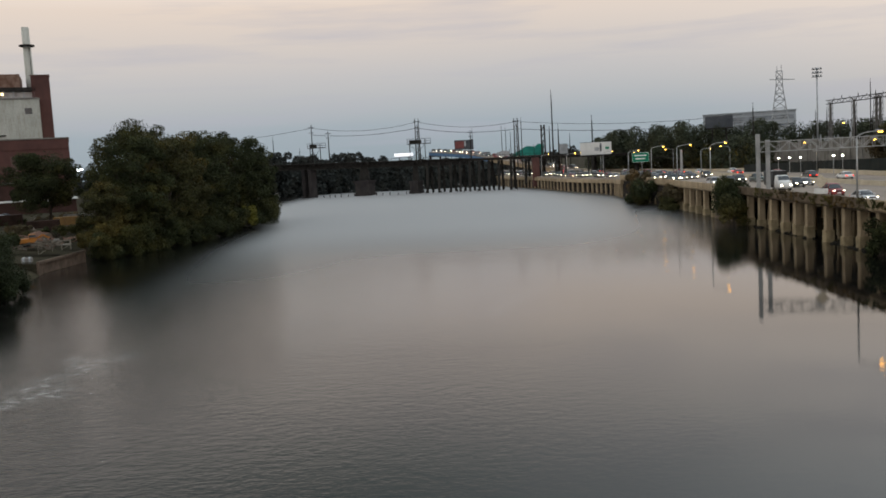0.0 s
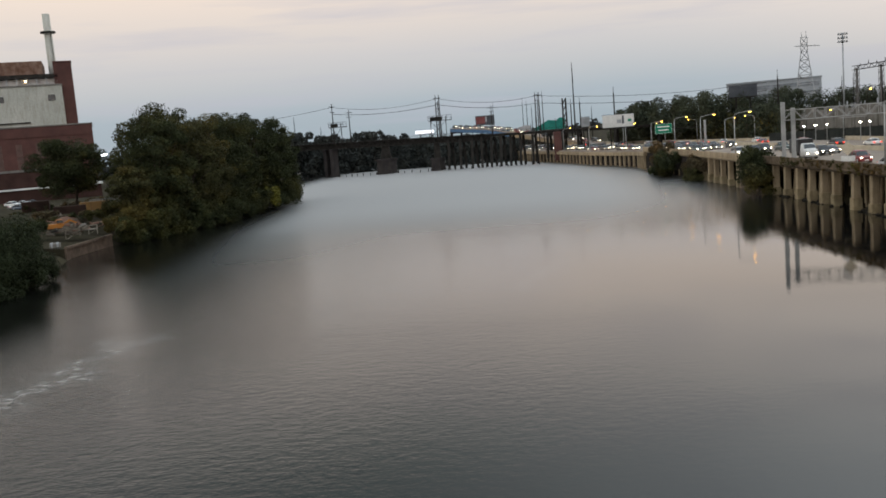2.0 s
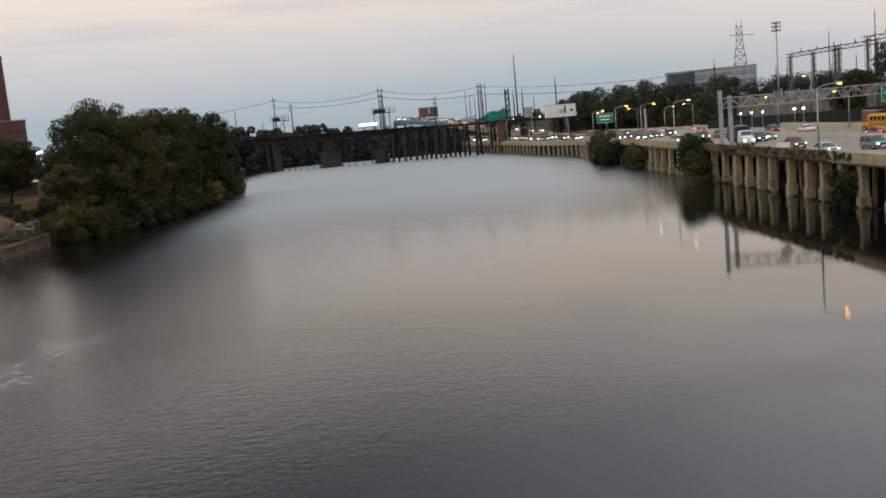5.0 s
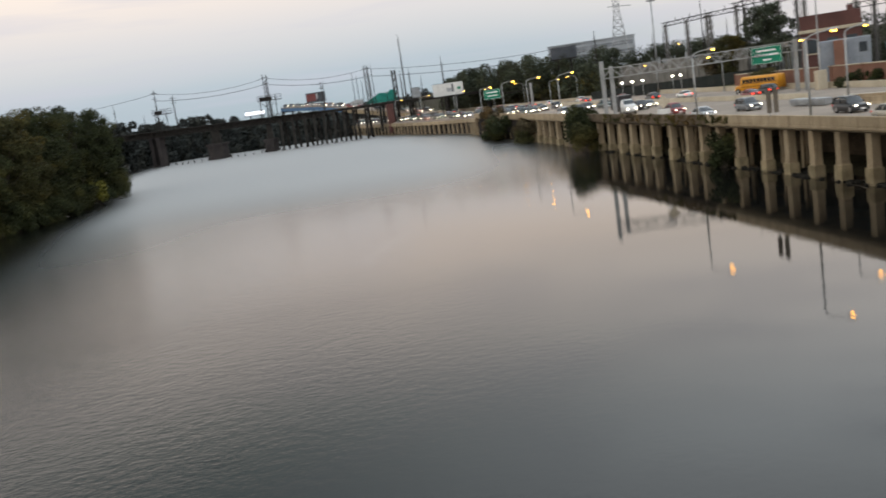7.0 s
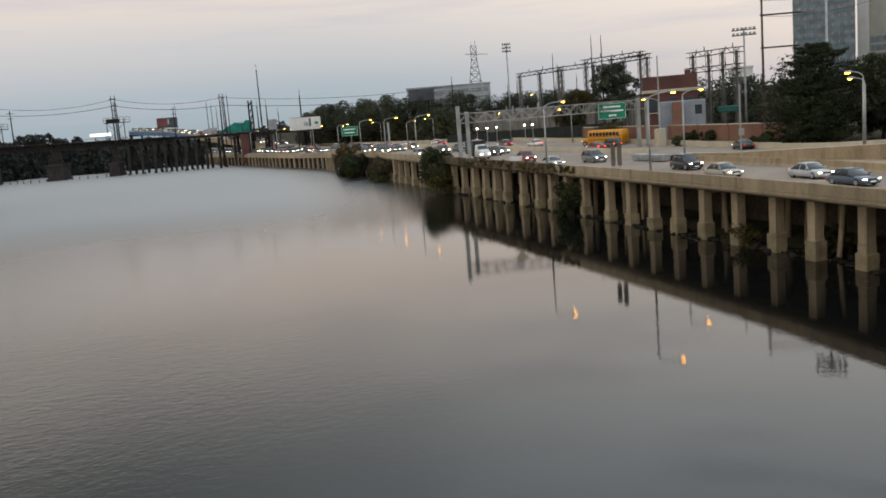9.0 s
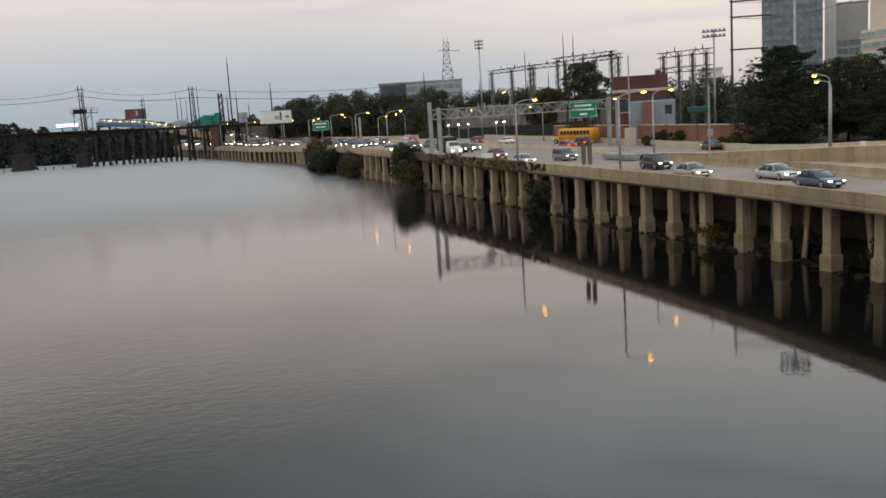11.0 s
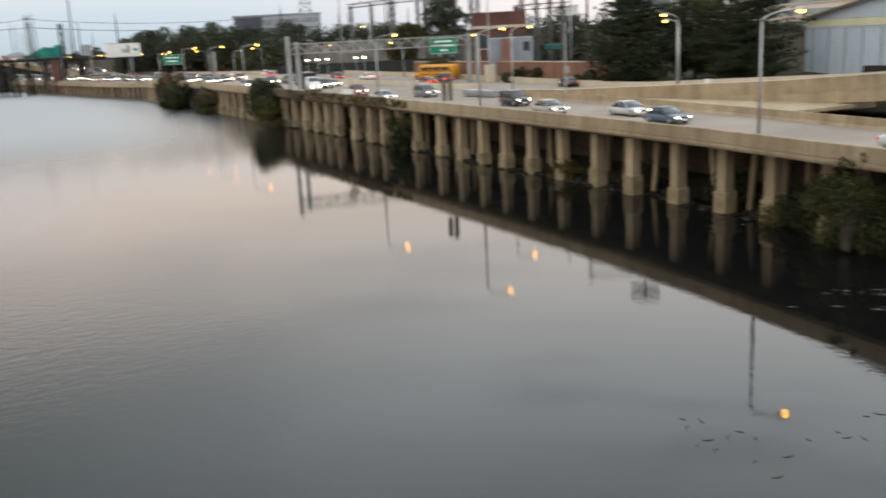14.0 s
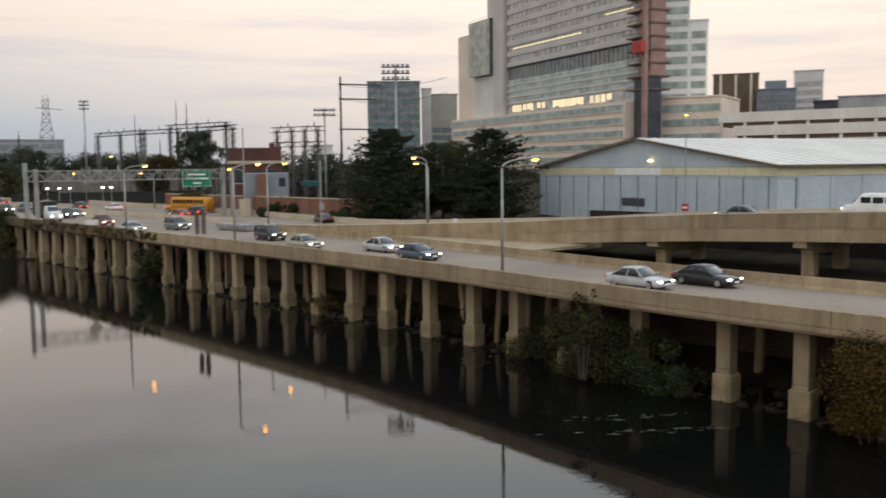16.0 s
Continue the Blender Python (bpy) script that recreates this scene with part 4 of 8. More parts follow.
broadleaf(T1, (-53.5, 228, 0.8), 22.2, 17, LEAF, 16, 44880, 0.18, 0.05, "riverside trees")
broadleaf(T1, (-52.5, 241, 0.8), 20.6, 14.5, LEAF, 17, 39600, 0.18, 0.04, "riverside trees")
broadleaf(T1, (-62.5, 162, 2.0), 11.5, 9, LEAF_OLIVE, 18, 24000, 0.17, 0.05, "riverside trees")
bush("yellow-green shrub among the riverside trees", (-48.9, 214, 1.6), 4.6, 4.2, LEAF_YELLOW, 21, 2200, 0.24)
for i, (x, y, h, w) in enumerate([(-60.5, 155, 5, 7), (-57.6, 170.5, 4.5, 8), (-53.8, 181, 4.5, 8), (-51.8, 191, 4.5, 8), (-59.5, 160, 6, 8), (-59, 166, 6, 8), (-55, 176, 6, 8), (-52, 186, 6, 8), (-51, 196, 6, 9), (-50.5, 206, 6, 8), (-49.5, 218, 7, 9), (-49, 230, 7, 9), (-50, 240, 6, 8)]):
    bush("dark low boughs hanging over the water", (x, y, -0.2), h, w, LEAF, 30 + i, 12000, 0.14, group="overhanging boughs")
broadleaf("dark spreading tree beside the yard", (-89.5, 198, 3.5), 17.0, 17.5, LEAF, 41, 42000, 0.17, 0.30)
bush("dark leafy waterside bush on the bank", (-56.3, 102, 0.0), 10.6, 10.0, NEEDLE, 42, 34000, 0.10)
for i, (x, y, h, w) in enumerate([(-54.0, 98, 4.2, 6), (-54.5, 104, 4.5, 6), (-54.5, 93, 4.0, 6), (-56.0, 109, 4.5, 6)]):
    bush("dark lower boughs of the waterside bush, touching the water", (x, y, -0.9), h, w, NEEDLE, 350 + i, 9000, 0.12, group="overhanging boughs")
for k, (az, d, h, w) in enumerate(((-26.9, 178, 2.6, 7), (-25.2, 184, 2.2, 6), (-22.0, 186, 5, 7), (-21.6, 168, 3.6, 6), (-26.9, 160, 3.0, 6), (-22.3, 160, 2.6, 5))):
    bush("dark scrub growing in the yard", (*polar(az, d)[:2], 2.9), h, w, (LEAF, LEAF_OLIVE)[k % 2], 330 + k, 7000, 0.13, group="yard scrub")
bush("dark leafy waterside bush on the bank", (-60, 106, 1.0), 9.3, 9, NEEDLE, 43, 22000, 0.10)

bush("round dark bush before the brick wall", (*polar(28.0, 183)[:2], 4.6), 5.0, 6.5, LEAF_OLIVE, 341, 2600, 0.2)
bush("autumn-tinted low tree at the switchyard", (*polar(25.6, 225)[:2], 7.6), 7.5, 7.0, LEAF_DRY, 342, 3000, 0.26)
# planting against the highway wall
bush("dry reddish brush on the river wall", (48.6, 236, 0.3), 8.6, 22, LEAF_DRY, 51, 7500, 0.22, depth=4)
bush("dark green shrub at the river wall", (47.6, 226, -0.3), 6.6, 26, LEAF, 52, 11000, 0.22, depth=5)
bush("dry vine-covered brush on the river wall", (49.2, 203, 0.2), 6.0, 13, LEAF_DRY, 53, 5000, 0.2, depth=3)
bush("dark vines on the river wall", (48.8, 203, -0.2), 4.0, 13, LEAF_OLIVE, 54, 5000, 0.2, depth=3)
bush("tall green shrub growing at the wall", (48.4, 157.0, -0.3), 9.4, 6.6, LEAF, 55, 8500, 0.19, depth=5.0)
bush("tall green shrub growing at the wall", (47.8, 153.5, -0.3), 6.4, 5.0, LEAF_OLIVE, 56, 4000, 0.19, depth=4)
bush("dark shrub growing between the columns", (49.3, 103.8, -0.2), 4.8, 5.0, LEAF, 57, 4500, 0.16, depth=2.5)
bush("yellow-green weeds between the columns", (50.6, 70.6, -0.2), 2.3, 4.6, LEAF_OLIVE, 58, 1500, 0.13, depth=2.5)
for k, (x, y, h, w, d, mat, n) in enumerate(((47.6, 31.2, 4.2, 4.2, 3.0, LEAF, 5600), (47.2, 34.2, 5.3, 4.6, 3.4, LEAF, 7000), (47.8, 37.6, 5.6, 3.6, 2.6, LEAF_OLIVE, 5200), (49.3, 40.6, 4.4, 4.2, 2.6, LEAF, 4800),
                                             (49.6, 43.4, 2.6, 3.6, 2.4, LEAF_OLIVE, 2600), (47.0, 29.0, 2.4, 3.4, 2.6, LEAF, 2600), (47.8, 36.0, 3.0, 6.0, 4.0, LEAF_OLIVE, 4600))):
    bush("dark straggling shrub and vines in front of the columns", (x, y, -0.3), h, w, mat, 300 + k, n, 0.085, depth=d, group="shrubs at the columns")
bush("sparse twigs reaching over the parapet", (45.6, 35.0, 1.0), 6.2, 2.6, LEAF, 361, 420, 0.12, depth=0.8)
bush("autumn-coloured orange-brown bush by the wall", (45.2, 16.4, -0.3), 6.2, 5.2, LEAF_RUST, 61, 17000, 0.075, depth=4.5)
bush("dark green shrub under the viaduct", (51.8, 50.5, 0.3), 2.8, 4.0, LEAF, 62, 1300, 0.16, depth=2.5)
bush("dark green shrub under the viaduct", (52.2, 59.6, 0.3), 2.6, 4.0, LEAF_OLIVE, 63, 1200, 0.16, depth=2.5)
conifer("tall dark green pine behind the ramp", (*polar(40.1, 141)[:2], 5.2), 15.0, 20.0, 71, "pines")
conifer("tall dark green pine behind the ramp", (*polar(46.6, 141)[:2], 5.2), 14.7, 21.0, 72, "pines")
broadleaf("yellowing green tree between the two pines", (*polar(43.6, 150)[:2], 5.2), 13.0, 12.5, LEAF, 73, 32000, 0.155, 0.1)

# ---- the railway bridge across the river ----
def bridge_y(x):
    return 385 - 0.35 * x


def bridge_z(x):
    return 14.0 - 0.02 * x


rail = thing("railway_bridge", "dark steel railway bridge on stone piers and trestle bents", "bridge", kind="structure")
UX, UY = 1 / math.hypot(1, 0.35), -0.35 / math.hypot(1, 0.35)


def along(x, off, z):
    """A place by the bridge's own line: x across the river, off towards the far side."""
    return (x - UY * off, bridge_y(x) + UX * off, z)


spans = [-150, -120, -92, -64, -38, -15, 8]
for a, b in zip(spans, spans[1:]):
    for off in (-2.6, 2.6):
        g = Mesh()
        g.beam(along(a + 0.2, off, bridge_z(a) - 0.35), along(b - 0.2, off, bridge_z(b) - 0.35), 0.5, 0.22)
        g.beam(along(a + 0.2, off, bridge_z(a) - 2.5), along(b - 0.2, off, bridge_z(b) - 2.5), 0.5, 0.22)
        n = 9
        for k in range(n + 1):
            x = a + 0.2 + (b - a - 0.4) * k / n
            g.beam(along(x, off, bridge_z(x) - 0.3), along(x, off, bridge_z(x) - 2.6), 0.22, 0.22)
            if k < n:
                x2 = a + 0.2 + (b - a - 0.4) * (k + 1) / n
                g.beam(along(x, off, bridge_z(x) - (0.4 if k % 2 else 2.5)), along(x2, off, bridge_z(x2) - (2.5 if k % 2 else 0.4)), 0.18, 0.18)
        part("truss", g, STEEL_DARK, rail)
    g = Mesh()
    g.beam(along(a, 0, bridge_z(a) - 0.1), along(b, 0, bridge_z(b) - 0.1), 6.4, 0.35)
    part("track_deck", g, STEEL_DARK, rail)
    part("plate_girder", Mesh().beam(along(a + 0.2, 0, bridge_z(a) - 1.45), along(b - 0.2, 0, bridge_z(b) - 1.45), 3.0, 2.2), STEEL_DARK, rail)
# plain girders carrying the line on over the bank and the highway
spans = [8, 20, 32, 44, 58, 74, 92, 112, 134]
for a, b in zip(spans, spans[1:]):
    g = Mesh()
    for off in (-2.4, 2.4):
        g.beam(along(a + 0.05, off, bridge_z(a) - 0.6), along(b - 0.05, off, bridge_z(b) - 0.6), 0.4, 1.0)
    g.beam(along(a, 0, bridge_z(a) - 0.25), along(b, 0, bridge_z(b) - 0.25), 6.2, 0.3)
    part("girder", g, STEEL_DARK, rail)
# handrail
for a in range(-150, 130, 20):
    g = Mesh()
    g.beam(along(a, -3.3, bridge_z(a) + 1.05), along(a + 20, -3.3, bridge_z(a + 20) + 1.05), 0.1, 0.1)
    for k in range(0, 20, 2):
        g.beam(along(a + k, -3.3, bridge_z(a + k) - 0.2), along(a + k, -3.3, bridge_z(a + k) + 1.05), 0.09, 0.09)
    part("handrail", g, STEEL_DARK, rail)


def masonry_pier(x, w, top, depth=9.0):
    g = Mesh()
    for z0, z1, k in ((-2.5, 1.0, 1.16), (1.0, top - 0.8, 1.0), (top - 0.8, top, 1.14)):
        ring = []
        for off, s in ((-depth / 2 - 1.4, 0.0), (-depth / 2, 1), (depth / 2, 1), (depth / 2 + 1.4, 0.0), (depth / 2, -1), (-depth / 2, -1)):
            p = along(x, off * k, 0)
            ring.append((p[0] + UX * s * w / 2 * k, p[1] + UY * s * w / 2 * k))
        g.prism(ring, z0, z1)
    part("stone_pier", g, STONE_PIER, rail)


for dx in (-1.5, 1.5):
    masonry_pier(-64 + dx, 1.5, bridge_z(-64) - 2.6, 5)
masonry_pier(-38, 6.4, 6.6, 7)
part("pier_tower", Mesh().loft([[(-38 + w * a, bridge_y(-38) + 2.0 * b, z) for a, b in ((-1, -1), (1, -1), (1, 1), (-1, 1))] for z, w in ((6.5, 2.3), (bridge_z(-38) - 2.6, 1.5))]), STEEL_DARK, rail)
masonry_pier(-15, 3.9, 5.4, 6)
part("pier_tower", Mesh().loft([[(-15 + w * a, bridge_y(-15) + 1.6 * b, z) for a, b in ((-1, -1), (1, -1), (1, 1), (-1, 1))] for z, w in ((5.3, 1.5), (bridge_z(-15) - 2.6, 1.0))]), STEEL_DARK, rail)
for x in (-9, -4, 1, 5, 9, 13, 17, 21, 26, 32, 38, 44, 58, 74, 92, 112):
    g = Mesh()
    for off in (-2.4, 2.4):
        p = along(x, off * 1.5, -2.0 if x < 27 else 2)
        g.beam(p, along(x, off, bridge_z(x) - 1.2), 1.15, 1.0)
    g.beam(along(x, -2.6, bridge_z(x) - 2.0), along(x, 2.6, bridge_z(x) - 2.0), 0.7, 0.6)
    g.beam(along(x, -3.2, 3.0), along(x, 2.6, bridge_z(x) - 2.6), 0.25, 0.25)
    part("trestle_bent", g, STEEL_DARK, rail)
part("brick_pier", Mesh().box(33.4, 36.2, 366, 370, 1, 12.6, 0.1), BRICK, rail, "dark red brick pier")
# low timber fender in the water below
for k, x in enumerate(np.arange(-88, 30, 3.1)):
    p = along(x, -9 - 1.5 * math.sin(k), 0)
    part("fender_pile", Mesh().tube([(p[0], p[1], -2), (p[0] + 0.1, p[1], 0.9 + 0.5 * random.random())], 0.18, 6), STEEL_DARK, rail)


def catenary_pole(x, h, off=-3.8, cross=3.0, twin=False):
    b = along(x, off, bridge_z(x) - 1.2)
    ob = thing("catenary_pole", "dark steel railway catenary pole with crossarms", "pole", "catenary poles", at=b)
    for s in ((-0.9, 0.9) if twin else (0,)):
        m = Mesh().tube([(s, 0, 0), (s * 0.8, 0, h)], 0.34, 6, 0.16)
        part("mast", m, STEEL_DARK, ob)
    for z, L in ((h * 0.93, cross * 0.5), (h * 0.8, cross * 0.35)):
        part("crossarm", Mesh().beam((-L, 0, z), (L, 0, z), 0.22, 0.22), STEEL_DARK, ob)
    part("lower_bracket", Mesh().beam((-0.2, 0, h * 0.33), (0, 6.5, h * 0.33), 0.2, 0.2), STEEL_DARK, ob)
    if twin:
        for k in range(8):
            z = h * (0.1 + 0.1 * k)
            part("lacing_bar", Mesh().beam((-0.9, 0, z), (0.85, 0, z + h * 0.1), 0.1, 0.1), STEEL_DARK, ob)
            part("tie_bar", Mesh().beam((-0.9, 0, z), (0.88, 0, z), 0.1, 0.1), STEEL_DARK, ob)
    return ob


catenary_pole(-59.5, 18.5)
catenary_pole(-55.5, 15.5, 3.8)
catenary_pole(-14.6, 16.5, 3.8, 2.0)
catenary_pole(-12.0, 18.8, -3.8, 3.0, True)
catenary_pole(29.0, 16.8, -3.8, 3.0, True)
catenary_pole(8, 13.0, 3.8, 2.5)
# signal cabins on frames at the pole feet
for x, w in ((-12.0, 6.5), (-58.0, 4.5)):
    b = along(x, -4.4, bridge_z(x))
    ob = thing("signal_gantry", "dark steel signal platform with rails beside the track", "gantry", "signal gantries", at=b)
    m = Mesh()
    for s in (-w / 2, w / 2):
        m.beam((s, 0, -0.4), (s, 0, 8.6), 0.3, 0.3)
    m.beam((-w / 2 - 1, 0, 6.9), (w / 2 + 2.5, 0, 6.9), 1.2, 0.3)
    for q in (-1, 1):
        m.beam((-q * w / 2, 0, 0.2), (q * w / 2, 0, 6.6), 0.16, 0.16)
    part("frame", m, STEEL_DARK, ob)
    r = Mesh()
    for k in range(6):
        r.beam((-w / 2 - 1 + k * (w + 3.5) / 5, -0.5, 7.0), (-w / 2 - 1 + k * (w + 3.5) / 5, -0.5, 9.0), 0.14, 0.14)
    for z in (8.0, 9.0):
        r.beam((-w / 2 - 1, -0.5, z), (w / 2 + 2.5, -0.5, z), 0.14, 0.14)
    part("railing", r, STEEL_DARK, ob)
    part("cabinet", Mesh().box(-w / 2, w / 2 - 1.5, -0.3, 0.5, 7.05, 8.5, 0.05), STEEL_DARK, ob)


def wire(a, b, sag, r=0.07, name="overhead_wire"):
    a, b = Vector(a), Vector(b)
    pts = [a.lerp(b, k / 14) - Vector((0, 0, sag * 4 * (k / 14) * (1 - k / 14))) for k in range(15)]
    return solid(name, Mesh().tube(pts, r, 4), STEEL_DARK, "thin black overhead line hung between masts", "wire", "overhead lines")


def on_pole(x, h, off=-3.8):
    p = along(x, off, bridge_z(x) - 1.2 + h)
    return p


wire(on_pole(-140, 13), on_pole(-59.5, 17), 2.0)
wire(on_pole(-59.5, 17), on_pole(-12, 17.4), 2.4)
wire(on_pole(-12, 17.4), on_pole(29, 15.5), 2.2)
wire(on_pole(29, 15.5), on_pole(112, 14.0), 2.0)
wire(on_pole(-59.5, 14), on_pole(-12, 14.8), 1.6, 0.09)
wire(on_pole(-12, 14.8), on_pole(29, 12.5), 1.6, 0.09)
wire(on_pole(29, 12.5), on_pole(112, 11), 1.6, 0.09)

# the blue road bridge behind it, sloping down to the highway
BLUE = material("blue_paint", (0.045, 0.12, 0.24), (0.07, 0.17, 0.31), 0.6, 0.4, streak=0.35, dirt=(0.05, 0.06, 0.08))
blue = thing("blue_road_bridge", "bright blue painted steel road bridge on piers", "bridge", kind="structure")
BLUE_LINE = [(-12.4, 556, 18.6), (8.9, 490, 16.0), (19.8, 455, 13.3), (29.0, 442, 11.2), (37.4, 430, 9.0), (54.5, 407, 5.7)]
for a, b in zip(BLUE_LINE, BLUE_LINE[1:]):
    a, b = Vector(a), Vector(b)
    side = Vector((0, 0, 1)).cross((b - a).normalized()).normalized()
    paint_of = BLUE if a.x < 19 else CONCRETE_PIECE  # painted spans first, then the concrete approach
    part("edge_girder", Mesh().beam(a - Vector((0, 0, 0.9)), b - Vector((0, 0, 0.9)), 0.5, 1.9), paint_of, blue)
    part("edge_girder", Mesh().beam(a + side * 7.8 - Vector((0, 0, 0.9)), b + side * 7.8 - Vector((0, 0, 0.9)), 0.5, 1.9), paint_of, blue)
    part("road_deck", Mesh().beam(a + side * 3.9 + Vector((0, 0, 0.1)), b + side * 3.9 + Vector((0, 0, 0.1)), 8.4, 0.3), ASPHALT, blue)
    for k in range(8):
        u = a.lerp(b, (k + 0.5) / 8) - side * 0.3
        part("stiffener", Mesh().beam(u - Vector((0, 0, 1.8)), u, 0.16, 0.12), paint_of, blue)
    r = Mesh().beam(a + Vector((0, 0, 1.0)), b + Vector((0, 0, 1.0)), 0.1, 0.1)
    for k in range(8):
        q = a.lerp(b, k / 8)
        r.beam(q, q + Vector((0, 0, 1.0)), 0.1, 0.1)
    part("railing", r, paint_of, blue)
    g = Mesh()
    for o in (0.8, 7.0):
        g.beam(a + side * o - Vector((0, 0, a.z + 2)), a + side * o - Vector((0, 0, 1.8)), 1.3, 1.3)
    g.beam(a - side * 0.2 - Vector((0, 0, 2.3)), a + side * 8 - Vector((0, 0, 2.3)), 1.4, 1.0)
    part("pier", g, STONE_PIER, blue)


# ---- far woods and skyline ----
def woods(name, label, line, mat, seed, n, size, blob):
    """A far belt of trees: (x, y, ground, height) along a line."""
    rng = np.random.default_rng(seed)
    cs, rs = [], []
    L = np.array(line, float)
    d = np.concatenate([[0], np.cumsum(np.hypot(np.diff(L[:, 0]), np.diff(L[:, 1])))])
    k = 0.0
    tr = Mesh()
    while k < d[-1]:
        x, y, g, h = (np.interp(k, d, L[:, j]) for j in range(4))
        h *= rng.uniform(0.86, 1.08)
        ox, oy = rng.normal() * blob * 0.8, rng.normal() * blob * 0.9
        for z in np.arange(0.05 * h, h - blob * 0.4, blob * 0.62):
            w = blob * rng.uniform(0.55, 1.0) * (1.0 if z < 0.7 * h else 0.72)
            cs.append((x + ox + rng.normal() * blob * 0.4, y + oy + rng.normal() * blob * 0.4, g + z))
            rs.append(w)
        tr.tube([(x + ox, y + oy, g - 2), (x + ox, y + oy, g + h * 0.7)], 0.25, 5, 0.08, cap=False)
        k += blob * rng.uniform(0.35, 0.75)
    v, f = leaf_cloud(np.array(cs), np.array(rs), n, size, rng, 0.95, 0.45)
    ob = solid(name, leaf_mesh(name, (v, f), mat), None, label, "woods", kind="stuff")
    tk = solid(name + "_trunks", tr, BARK, "thin dark trunks in the far woods", "woods", kind="stuff")
    return ob


woods("far_woods", "dark distant woods across the river bend", [(-260, 500, 5, 15), (-150, 520, 4, 13), (-95, 500, 3, 10), (-40, 530, 3, 10), (0, 560, 3, 9), (60, 620, 5, 10)], LEAF_FAR_HAZY, 81, 40000, 0.6, 4.5)
woods("far_bank_brush", "dark brush on the bank below the bridges", [(-150, 446, 0, 21.5), (-70, 450, 0, 20.5), (-40, 444, 0, 18.0), (-15, 442, 0, 13.5), (8, 438, 0, 12), (22, 434, 0, 10)], LEAF_FAR_HAZY, 82, 90000, 0.66, 3.8)
woods("hillside_woods", "dark green wooded rise behind the highway", [(66, 395, 8, 11.0), (72, 360, 11, 11.5), (86, 335, 12.5, 11), (104, 322, 13, 8.5), (122, 315, 13, 8), (140, 318, 13, 8), (160, 330, 13.5, 7)], LEAF_HILL_HAZY, 83, 100000, 0.29, 4.6)
woods("roadside_woods", "dark trees and brush above the far lanes", [(93, 300, 6, 10), (95, 275, 6, 9), (97, 262, 6, 8)], LEAF_HILL_HAZY, 84, 16000, 0.36, 3.2)
woods("slope_brush", "dark brush on the slope beside the lanes", [(74, 420, 5, 9), (80, 380, 6, 9), (90, 340, 6, 8), (96, 300, 6, 9), (96, 268, 6, 9)], LEAF_OLIVE, 85, 18000, 0.4, 3.2)
woods("skyline_woods", "low grey-green trees on the far horizon", [(-420, 760, 6, 12), (-160, 800, 6, 11), (20, 820, 6, 10), (200, 760, 8, 14), (420, 640, 8, 16)], LEAF_FAR_HAZY, 86, 12000, 1.6, 7)
woods("switchyard_trees", "dark trees behind the brick buildings", [(120, 200, 8, 11), (128, 176, 8, 10), (134, 160, 7, 9)], LEAF_HILL_HAZY, 87, 12000, 0.32, 3.0)

WHITE_WALL = material("off_white_cladding", (0.55, 0.54, 0.52), (0.66, 0.65, 0.62), 0.7, 0.15, fine=20, streak=0.2, dirt=(0.3, 0.28, 0.26))
GREY_WALL = material("grey_cladding", (0.30, 0.30, 0.30), (0.40, 0.40, 0.40), 0.7, 0.2, fine=16, streak=0.25, dirt=(0.16, 0.15, 0.15))
DARK_WALL = material("dark_cladding", (0.035, 0.04, 0.05), (0.07, 0.075, 0.085), 0.7, 0.3, fine=12)
GREEN_SIGN = material("sign_green", (0.0, 0.16, 0.09), (0.01, 0.20, 0.115), 0.5, 0.6, bump=0.02)
WHITE_PAINT = material("white_paint", (0.74, 0.74, 0.72), (0.82, 0.82, 0.80), 0.5, 0.6, bump=0.02)
RED_PAINT = material("red_paint", (0.32, 0.03, 0.03), (0.42, 0.05, 0.04), 0.5, 0.6, bump=0.02)
RUST_RED = material("faded_red_poster", (0.13, 0.035, 0.035), (0.20, 0.06, 0.055), 0.6, 0.6, bump=0.02)
YELLOW_PAINT = material("yellow_paint", (0.55, 0.23, 0.015), (0.66, 0.29, 0.02), 0.45, 0.6, bump=0.02)
TEAL = material("teal_netting", (0.01, 0.14, 0.12), (0.02, 0.22, 0.17), 0.8, 0.5)
WOOD_GREY = material("weathered_timber", (0.08, 0.066, 0.052), (0.155, 0.13, 0.10), 0.9, 0.8, fine=8, bump=0.4)


